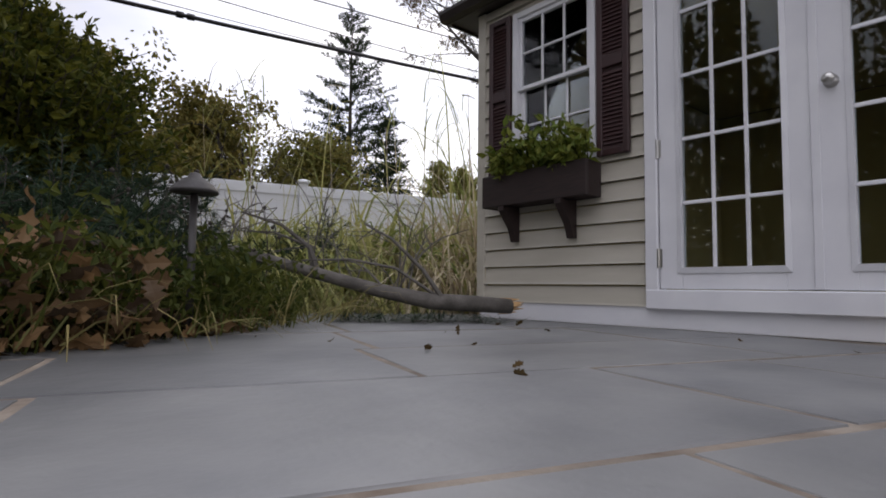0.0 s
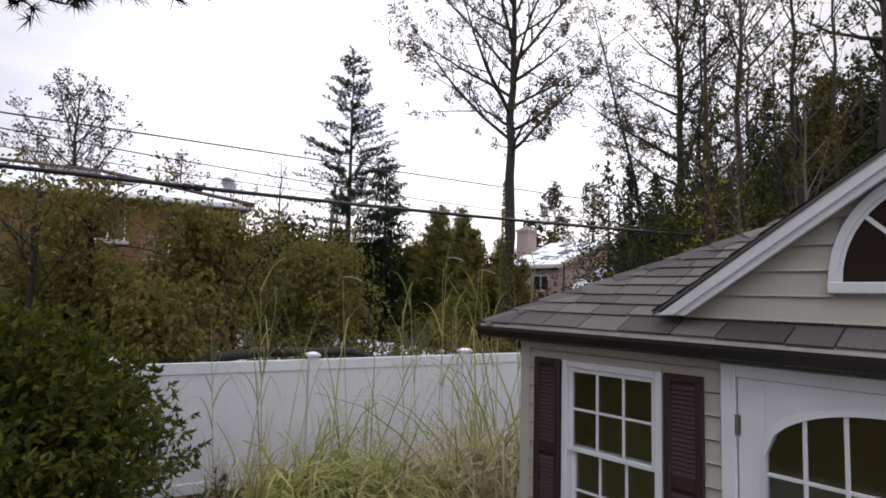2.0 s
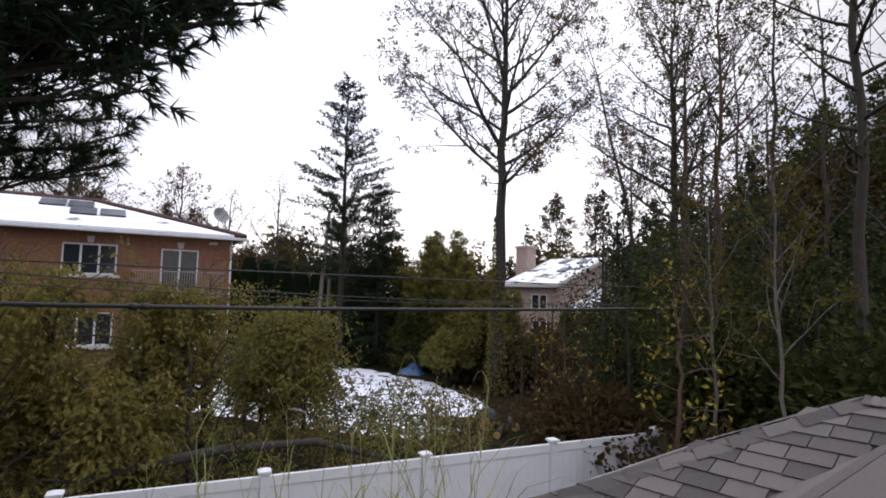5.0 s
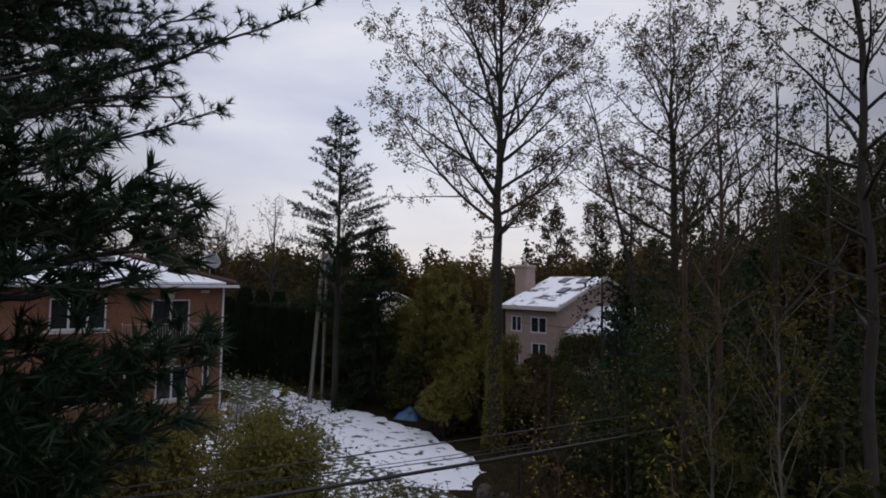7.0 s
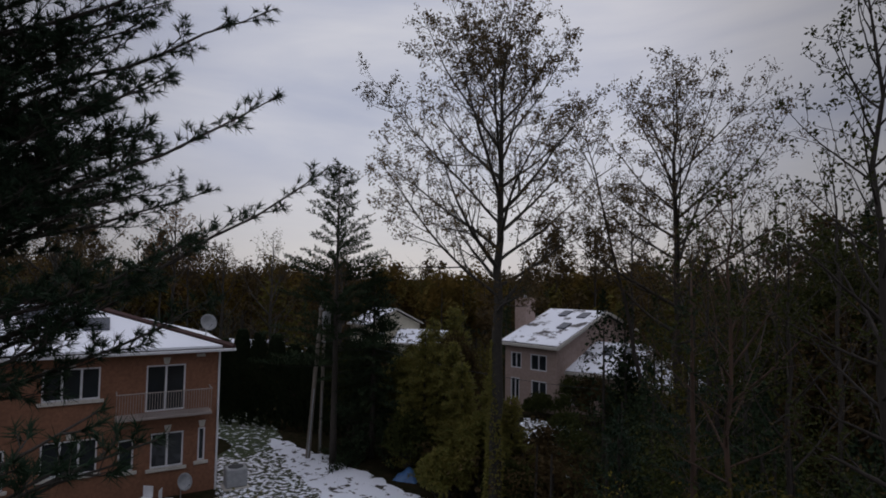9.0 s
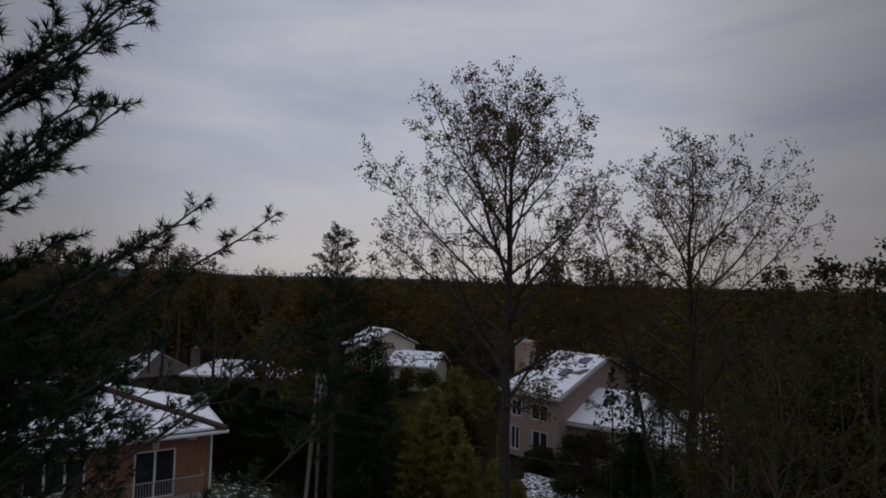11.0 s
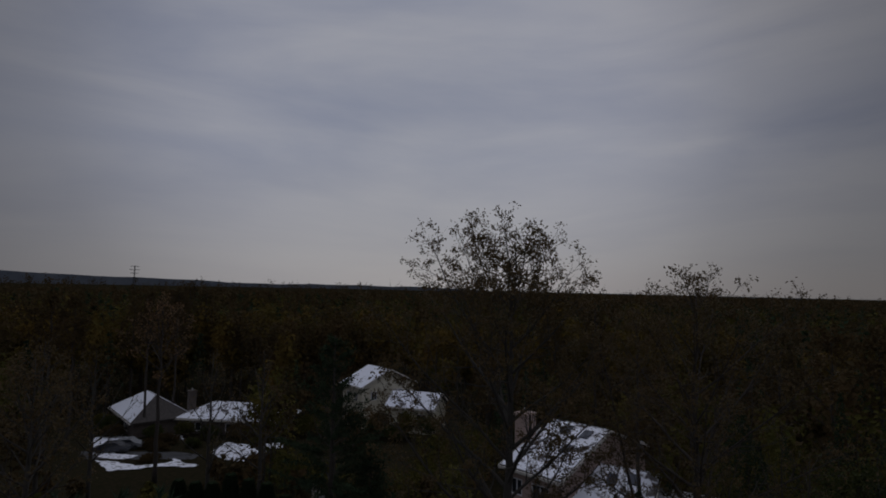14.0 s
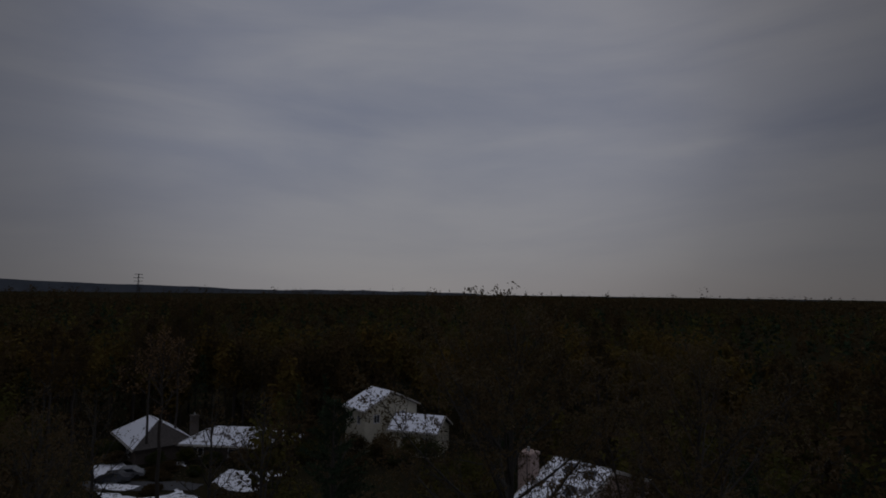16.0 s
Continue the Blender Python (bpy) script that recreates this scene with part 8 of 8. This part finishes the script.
for par, rise_, H_, spots in ((pink, 0.33, 5.15, ((3.2, 3.0), (3.6, 5.6), (1.6, 5.8))), (wing, 0.42, 3.1, ((2.6, 2.6), (4.2, 3.0)))):
    for sx, sy in spots:
        sk = Mesh()
        s_ = Vector((0, 1, rise_)).normalized()
        o = Vector((sx, 0, H_ + 0.32)) + s_ * sy
        sk.prism([o, o + Vector((0.8, 0, 0)), o + Vector((0.8, 0, 0)) + s_ * 1.2, o + s_ * 1.2], (0, -0.06, 0.14))
        part("skylight", sk, M_PANEL, par, "grey glass skylight")
far_house("ranch_house", "low brown house with a snow-covered hip roof and chimney", (-111.4, 24.9, -4.8), 0.0, 13.9, 8.4, 2.7, M_RANCH, M_SHINGLE_F, M_SNOWROOF, 0.62, True, [(3, 5, 0.8, 2.2), (8.5, 10.5, 0.8, 2.2)], (11.6, 9.2, 1.1, 6.4), bare=(3,))
far_house("ranch_house", "long low house with snow-covered hip roofs", (-97.4, 31.2, -4.8), aim(6.0, 5.6), 17.0, 8.0, 2.6, M_RANCH, M_SHINGLE_F, M_SNOWROOF2, 0.42, True, [(2, 4, 0.8, 2.2), (8, 10, 0.8, 2.2)])
far_house("cream_house", "two-storey cream sided house with snowy gable roof", (-87.6, 55.5, -4.7), 0.0, 5.9, 11.0, 7.0, M_CREAM, M_SHINGLE_F, M_SNOWROOF, 0.44, False, [(1.2, 2.2, 4.6, 6.0), (3.6, 4.6, 4.6, 6.0)], end_wins=((1.8, 3.0, 4.8, 6.2), (7.2, 8.4, 4.8, 6.2)))
far_house("cream_house_wing", "cream house wing with melting snow on the roof", (-78.6, 58.5, -4.7), aim(5.0, 3.0), 8.0, 7.0, 4.2, M_CREAM, M_SHINGLE_F, M_SNOWROOF2, 0.5, False, [(2, 4, 2.0, 3.4), (5.2, 6.8, 2.0, 3.4)])
for p in (
        [(-101.0, 19.9), (-100.0, 24.2), (-95.3, 23.5), (-95.5, 21.4), (-91.6, 21.2), (-87.1, 20.6), (-84.3, 22.6), (-82.6, 20.5), (-84.4, 18.9), (-88.3, 18.0)],
        [(-84.0, 17.6), (-81.6, 19.6), (-77.6, 20.5), (-77.4, 24.5), (-79.7, 26.0), (-76.1, 25.8), (-74.0, 26.5), (-72.9, 25.8), (-75.8, 22.8), (-75.6, 19.4), (-76.1, 17.5)],
        [(-81.0, 30.7), (-86.4, 34.9), (-82.3, 37.4), (-81.4, 41.3), (-78.2, 40.0), (-79.0, 37.7), (-71.6, 33.8), (-73.0, 32.0), (-74.5, 30.8), (-77.1, 30.3)],
        [(-95.5, 29.3), (-95.1, 31.2), (-92.2, 30.8), (-93.1, 29.0)]):
    sheet("snowy_lawn", p, None, M_SNOWDEEP, "front lawn under patchy melting snow")

drive = sheet("driveway", [(-92, 17.5), (-84, 27.5), (-80, 29.0), (-78, 27.5), (-86, 16.5)], None, M_ASPHALT, "dark wet driveway before the low house", "driveway")
drive.location.z -= 0.05


def car(at, turn, paint, label):
    """A parked saloon: body, cabin glass and four wheels."""
    t = thing("car", label, "car", at, turn, group="parked cars")
    b = Mesh()
    b.smooth = False
    prof = [(-2.2, 0.35), (-2.25, 0.75), (-1.5, 0.95), (-0.9, 1.42), (0.7, 1.45), (1.35, 0.98), (2.1, 0.82), (2.25, 0.5), (2.2, 0.35)]
    b.prism([(x, -0.85, z) for x, z in prof], (0, 1.7, 0))
    part("body", b, paint, t)
    g = Mesh()
    g.prism([(-1.30, -0.86, 1.0), (-0.85, -0.86, 1.36), (0.65, -0.86, 1.38), (1.15, -0.86, 1.0)], (0, 1.72, 0))
    part("side_window", g, M_DARKWIN, t)
    for x in (-1.4, 1.4):
        for y in (-0.86, 0.72):
            w = Mesh()
            w.tube([(x, y, 0.33), (x, y + 0.16, 0.33)], 0.33, 14)
            part("wheel", w, M_TYRE, t)
    return t


car((-90.5, 22.5, ground_z(-90.5, 22.5) + 0.05), 60, M_CARS, "silver saloon parked on a snowy driveway")
car((-88.6, 20.4, ground_z(-88.6, 20.4) + 0.05), 62, M_CARD, "dark saloon parked on a snowy driveway")
broadleaf("yard_tree", "bare spreading tree in a snowy front yard", (-71, 33.4, ground_z(-71, 33.4)), 8.5, 0.34, (5.8, 4.2, 3.0), 171, M_L_OAK, M_BARKD, per=2, size=0.25, lsp=0.4, n_attr=300, step=0.4, stem=0.4, lift=0.3)

# growth before the pink brick house
for i, (x, y, r, h, mt) in enumerate(((-25.4, 36.2, 1.5, 1.7, M_L_DARK), (-23.6, 36.4, 1.6, 1.9, M_L_RUST), (-21.8, 37.2, 1.5, 1.4, M_L_DARK), (-20.0, 38.2, 1.5, 1.3, M_L_DARK), (-18.0, 39.4, 1.6, 1.3, M_L_RUST), (-28.4, 36.0, 1.3, 0.9, M_L_DARK), (-16.0, 40.8, 1.7, 1.4, M_L_DARK))):
    bush("garden_shrub", "overgrown shrub before the pink brick house", (x, y, -0.25), (r, r, h), 3600, 0.20, 360 + i, mt, M_BARKD, stems=9, lumps=26, hollow=0.05, lump_k=(0.16, 0.42), spread=0.9)
# brush against the far houses
for i, (x, y, r, h, mt) in enumerate(((-108.5, 23.0, 1.8, 1.1, M_L_WOODS), (-104.0, 23.2, 2.0, 1.3, M_L_DARK), (-100.0, 22.8, 1.7, 1.0, M_L_RUST), (-95.6, 27.5, 1.5, 1.0, M_L_DARK), (-94.0, 31.5, 1.6, 1.2, M_L_WOODS), (-91.0, 34.0, 1.8, 1.0, M_L_DARK), (-87.5, 37.0, 1.8, 1.3, M_L_RUST), (-84.5, 40.5, 2.0, 1.5, M_L_DARK), (-89.0, 52.5, 2.4, 2.0, M_L_WOODS), (-85.0, 51.0, 2.2, 1.7, M_L_DARK), (-80.5, 53.0, 2.4, 2.0, M_L_RUST), (-76.5, 55.0, 2.2, 1.8, M_L_WOODS), (-75.2, 54.6, 2.3, 2.5, M_L_RUST), (-71.4, 57.4, 2.3, 2.5, M_L_WOODS), (-84.8, 52.0, 2.3, 2.7, M_L_WOODS), (-68.5, 59.0, 2.2, 2.3, M_L_DARK), (-72.5, 56.0, 2.0, 1.4, M_L_DARK), (-78.0, 47.5, 2.6, 2.2, M_L_DARK), (-83.0, 46.0, 2.4, 1.8, M_L_WOODS), (-72.0, 47.5, 2.4, 1.8, M_L_RUST), (-89.6, 25.4, 1.9, 0.6, M_L_RUST), (-86.6, 25.8, 1.5, 0.5, M_L_RUST), (-81.2, 23.2, 1.4, 0.35, M_L_RUST), (-79.4, 22.4, 1.1, 0.3, M_L_RUST), (-71.6, 35.6, 1.0, 0.5, M_L_DARK), (-90.5, 28.0, 1.6, 0.8, M_L_RUST), (-86.0, 30.0, 1.2, 0.7, M_L_DARK))):
    bush("yard_shrub", "dim shrub beside a distant house", (x, y, ground_z(x, y) - 0.1), (r, r, h), 1700, 0.34, 300 + i, mt, M_BARKD, stems=6, lumps=14, hollow=0.1)

# ---- woods ----
frng = random.Random(99)
CLEAR = ((-92, 25, 13), (-80, 22, 9), (-70, 19, 8), (-74, 50, 10), (-64, 44, 8), (-55, 38, 6), (-31, 39, 9), (-27, 36, 8), (-24, 38, 7), (-102, 30, 17), (-83, 58, 12), (-92, 20, 10), (-84, 32, 8), (-73, 33, 9), (-72, 52, 7), (-33, 14, 13), (-30, 8, 14), (-23, 32, 7), (-70, 60, 9))


def woods(name, label, n, d0, d1, y0, y1, hmin, hmax, clumps, csize, material, bark, conical=False, low=0.62, wide=(0.20, 0.32), tag="woods", squeeze=1.0):
    """Scattered trees between two distances and two bearings (degrees left of +y)."""
    m, tk = Mesh(), Mesh()
    made = 0
    if d0 >= 48:
        clumps, csize = max(9, int(clumps * 0.68)), csize * 1.17
    while made < n:
        a = radians(frng.uniform(y0, y1))
        d = math.sqrt(frng.uniform(d0 * d0, d1 * d1))
        if a > radians(50):
            d = d0 + (d - d0) * squeeze
        x, y = -math.sin(a) * d, math.cos(a) * d
        if any((x - cx) ** 2 + (y - cy) ** 2 < r * r for cx, cy, r in CLEAR):
            continue
        made += 1
        h = frng.uniform(hmin, hmax)
        if d > 150:
            h *= 0.93 + 0.35 * noise.noise(Vector((x * 0.011, y * 0.011, 3.7)))
        bear = math.degrees(a)
        if squeeze < 1 and bear > 50:
            h *= 0.82
        if (66 < bear < 83 and d < 108) or (47.5 < bear < 61.5 and d < 98):
            h = min(h, frng.uniform(2.0, 4.5))
        z = ground_z(x, y)
        w = h * frng.uniform(*wide)
        if d < 220:
            tk.tube([(x, y, z - 0.1), (x + frng.uniform(-0.3, 0.3), y, z + h * 0.8)], [0.05 + 0.008 * h, 0.03], 4, caps=False)
        lumps = []
        for _ in range(9):
            v = rand_dir(frng)
            k = frng.uniform(0.35, 0.85)
            lumps.append((Vector((x + v.x * w * k, y + v.y * w * k, z + h * low + v.z * h * (1 - low) * k)), frng.uniform(0.28, 0.55)))
        for i in range(clumps):
            u = rand_dir(frng)
            if conical:
                f = frng.random()
                p = Vector((x + u.x * w * (1 - f), y + u.y * w * (1 - f), z + h * (0.06 + 0.94 * f)))
            else:
                c, k = lumps[i % 9]
                f = frng.random() ** 0.35 * k
                p = c + Vector((u.x * w * f, u.y * w * f, u.z * h * (1 - low) * f))
            out = (u + Vector((0, 0, 0.35)) + rand_dir(frng) * 0.6).normalized()
            ld = Matrix.Rotation(frng.uniform(0, 6.28), 3, out) @ out.orthogonal().normalized()
            s = csize * frng.uniform(0.4, 1.2)
            m.leaf(p, ld, out.cross(ld), s, s * 0.7, 0.12)
    single(name, m, material, label, tag, kind="stuff")
    if tk.v:
        single(name + "_trunks", tk, bark, "bare trunks in the woods", tag, kind="stuff")


woods("brown_woods", "bare brownish autumn trees", 92, 50, 110, -4, 102, 10, 15, 480, 0.56, M_L_RUST, M_BARKD)
woods("olive_woods", "olive and yellowing autumn trees", 75, 50, 110, -4, 102, 9, 14, 480, 0.56, M_L_WOODS, M_BARKD)
woods("evergreen_woods", "dark evergreen trees", 50, 50, 110, -4, 102, 8, 14, 440, 0.38, M_N_SPRUCE, M_BARKD, True)
woods("brown_woods", "bare brownish autumn trees", 190, 110, 200, -4, 102, 10, 16.5, 250, 0.95, M_L_RUST, M_BARKD)
woods("olive_woods", "olive and yellowing autumn trees", 130, 110, 200, -4, 102, 9, 15.5, 330, 0.85, M_L_AUTUMN, M_BARKD)
woods("evergreen_woods", "dark evergreen trees", 110, 110, 200, -4, 102, 8, 15, 190, 0.68, M_N_SPRUCE, M_BARKD, True)
woods("undergrowth", "dark tangled undergrowth among the trees", 270, 48, 190, -4, 102, 3, 5.5, 120, 0.75, M_L_RUST, M_BARKD, low=0.45, wide=(0.5, 0.8))
woods("brown_woods", "bare brownish autumn trees farther off", 800, 200, 620, -3, 101, 9, 19, 44, 1.9, M_L_RUST, M_BARKD, low=0.5)
woods("olive_woods", "olive autumn trees farther off", 560, 200, 620, -3, 101, 11, 17, 44, 1.9, M_L_WOODS, M_BARKD, low=0.5)
woods("evergreen_woods", "dark evergreens farther off", 360, 200, 620, -3, 101, 11, 18, 44, 1.9, M_N_SPRUCE, M_BARKD, True)
woods("distant_woods", "distant brown woods to the horizon", 3700, 620, 2000, -2, 100, 9, 19, 9, 5.5, M_L_RUST, M_BARKD, low=0.5, squeeze=0.36)
woods("tall_woods", "taller half-bare trees standing out of the woods", 50, 130, 420, 20, 95, 18.5, 23.0, 480, 0.95, M_L_RUST, M_BARKD, low=0.66, wide=(0.16, 0.26))
woods("tall_woods", "taller rusty trees standing out of the woods", 16, 96, 140, 58, 88, 19.0, 22.0, 1200, 0.6, M_L_RUST, M_BARKD, low=0.66, wide=(0.16, 0.24))
woods("mid_evergreens", "dark evergreens scattered through the woods", 60, 95, 190, 15, 92, 13, 19, 500, 0.5, M_N_SPRUCE, M_BARKD, True, wide=(0.22, 0.32))
woods("skyline_trees", "single taller crowns along the far skyline", 380, 420, 1150, 0, 98, 22, 31, 70, 1.9, M_L_RUST, M_BARKD, low=0.6, wide=(0.15, 0.28))
woods("yard_brush", "low dark trees and brush between the houses", 80, 55, 92, 44, 64, 3.0, 6.0, 300, 0.30, M_L_WOODS, M_BARKD, low=0.5, wide=(0.4, 0.6))
# the near woods on the right, past the shed
woods("near_woods", "dim half-bare woodland past the shed", 34, 26, 48, 2, 32, 9, 12.5, 1300, 0.13, M_L_WOODS, M_BARKD)
woods("near_evergreens", "dense dim evergreens past the shed", 32, 16, 30, 2, 30, 5, 8, 1050, 0.16, M_N_SPRUCE, M_BARKD, True, wide=(0.30, 0.42))
woods("near_evergreens", "dense dim evergreens past the shed", 32, 30, 48, 2, 33, 8, 12, 1000, 0.22, M_N_SPRUCE, M_BARKD, True, wide=(0.26, 0.38))
woods("near_undergrowth", "tangled undergrowth past the shed", 54, 15, 46, 2, 39, 2.2, 5.0, 600, 0.14, M_L_RUST, M_BARKD, low=0.45, wide=(0.5, 0.8))
woods("tall_evergreens", "tall dim evergreens past the shed", 9, 30, 46, 2, 15, 13.5, 16.5, 1300, 0.20, M_N_SPRUCE, M_BARKD, True)
woods("dark_thicket", "dense dim woodland past the shed", 22, 24, 44, 3, 19, 9.5, 12.4, 1500, 0.17, M_L_DARK, M_BARKD, low=0.55, wide=(0.26, 0.36))
woods("tall_thicket", "tall dim half-bare trees past the shed", 10, 22, 40, 2, 21, 10, 13, 1900, 0.10, M_L_WOODS, M_BARKD, low=0.55)
woods("thicket_woods", "dim overgrown thicket past the shed", 34, 13, 26, 4, 31, 4.5, 7.5, 1500, 0.11, M_L_DARK, M_BARKD, low=0.5, wide=(0.28, 0.4))
woods("autumn_woods", "tall yellowing and rusty autumn trees", 105, 100, 152, 22, 92, 16, 21.0, 850, 0.74, M_L_AUTUMN, M_BARKD, low=0.66, wide=(0.20, 0.30))
woods("mid_undergrowth", "brush between the oak and the far house", 24, 27, 34, 36, 47, 1.5, 3.0, 260, 0.3, M_L_RUST, M_BARKD, low=0.45, wide=(0.5, 0.7))
# trees of the garden behind the camera
woods("rear_trees", "bare trees round the garden", 22, 18, 36, 130, 205, 12, 17, 420, 0.2, M_L_RUST, M_BARKD)
woods("rear_trees", "bare trees round the garden", 16, 28, 45, 205, 330, 5, 8, 400, 0.2, M_L_RUST, M_BARKD)
woods("rear_thicket", "dense dark trees behind the patio", 13, 18, 28, 155, 176, 9.5, 12.5, 500, 0.55, M_L_DARK, M_BARKD, low=0.5, wide=(0.3, 0.4))
woods("rear_evergreens", "dark evergreens round the garden", 24, 16, 32, 140, 205, 12, 17, 800, 0.46, M_N_SPRUCE, M_BARKD, True)

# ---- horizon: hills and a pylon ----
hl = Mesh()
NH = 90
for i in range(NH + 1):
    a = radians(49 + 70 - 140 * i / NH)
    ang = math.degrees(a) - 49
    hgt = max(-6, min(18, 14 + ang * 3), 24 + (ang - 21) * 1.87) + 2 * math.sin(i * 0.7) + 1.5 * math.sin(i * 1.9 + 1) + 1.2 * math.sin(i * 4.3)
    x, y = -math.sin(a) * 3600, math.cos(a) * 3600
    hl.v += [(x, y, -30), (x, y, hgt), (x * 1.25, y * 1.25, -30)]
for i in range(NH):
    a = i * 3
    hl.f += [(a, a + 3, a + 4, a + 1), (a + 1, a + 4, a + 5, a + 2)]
single("distant_hills", hl, M_HAZY_HILL, "low wooded hills on the horizon, distance haze painted in as blue-grey", "hills", kind="structure")
py = thing("transmission_tower", "distant steel transmission tower above the woods", "tower", (-1461, 337, 2), 0)
m = Mesh()
for sx, sy in ((-1, -1), (1, -1), (1, 1), (-1, 1)):
    m.tube([(sx * 3, sy * 3, -8), (sx * 0.8, sy * 0.8, 34), (sx * 0.5, sy * 0.5, 52)], 0.5, 4)
part("leg_frame", m, M_CABLE, py)
for zz, w in ((50, 9), (42, 11), (34, 9)):
    m = Mesh()
    m.box(-0.6, 0.6, -w, w, zz, zz + 1.1)
    part("cross_arm", m, M_CABLE, py)

# ---- odds and ends on the snowy strip ----
orng = random.Random(61)
tp = Mesh()
tp.smooth = True
NT = 9
for i in range(NT + 1):
    for j in range(NT + 1):
        u, v = i / NT, j / NT
        h = 0.5 * (math.sin(math.pi * u) * math.sin(math.pi * v)) ** 0.6 * (1 + 0.25 * math.sin(9 * u + 5 * v))
        tp.v.append((u * 1.3 - 0.65 + orng.uniform(-0.03, 0.03), v * 1.0 - 0.5 + orng.uniform(-0.03, 0.03), h - 0.02))
for i in range(NT):
    for j in range(NT):
        a = i * (NT + 1) + j
        tp.f.append((a, a + NT + 1, a + NT + 2, a + 1))
single("tarpaulin", tp, M_TARP, "crumpled blue tarpaulin on the snowy ground", "tarpaulin", (-23.6, 19.7, -0.03), 30)
for k, (x, y, z, a, ln, r) in enumerate(((-12.91, 14.54, 0.18, -50, 1.3, 0.27), (-13.41, 13.64, 0.06, 15, 1.6, 0.14), (-12.41, 15.14, 0.08, -30, 0.9, 0.17), (-12.01, 14.24, 0.05, -60, 1.1, 0.13))):
    lg = thing("cut_log", "sawn log with pale cut ends lying in the brush", "log", (x, y, z), a, group="cut logs")
    m = Mesh()
    m.smooth = True
    m.tube([(-ln / 2, 0, 0), (0, 0.02, 0.01), (ln / 2, 0, 0)], [r, r * 0.96, r * 0.93], 12)
    part("bark", m, M_BARK, lg)
    for s in (-1, 1):
        m = Mesh()
        m.tube([(s * ln / 2, 0, 0), (s * (ln / 2 + 0.006), 0, 0)], r * 0.86, 12)
        part("cut_end", m, M_CUT, lg, "pale sawn end")
# splice box on the bundled cable
for k in (0.0, 0.14):
    m = Mesh()
    m.smooth = True
    c = run(-8.71, -5.58, 4.057, 4.094, 0.0015, 2.86 + k)
    e = run(-8.71, -5.58, 4.057, 4.094, 0.0015, 2.96 + k)
    m.tube([c, e], 0.046, 10)
    single("cable_splice", m, M_CABLE, "black splice clamp on the bundled cable", "cable clamp")


def garden_chair(at, turn):
    t = thing("garden_chair", "white metal garden chair outside the brick house", "chair", at, turn, group="garden chairs")
    m = Mesh()
    m.box(-0.24, 0.24, -0.24, 0.24, 0.42, 0.45, 0.01)
    part("seat", m, M_WHITE, t)
    m = Mesh()
    m.box(-0.24, 0.24, 0.22, 0.25, 0.46, 0.92, 0.01)
    part("backrest", m, M_WHITE, t)
    for x in (-0.22, 0.22):
        for y in (-0.22, 0.22):
            m = Mesh()
            m.tube([(x, y, 0.43), (x * 1.1, y * 1.1, 0.0)], 0.014, 6)
            part("leg", m, M_WHITE, t)
    return t


garden_chair((-27.81, 8.36, -0.06), 40)
garden_chair((-27.07, 9.05, -0.06), 150)
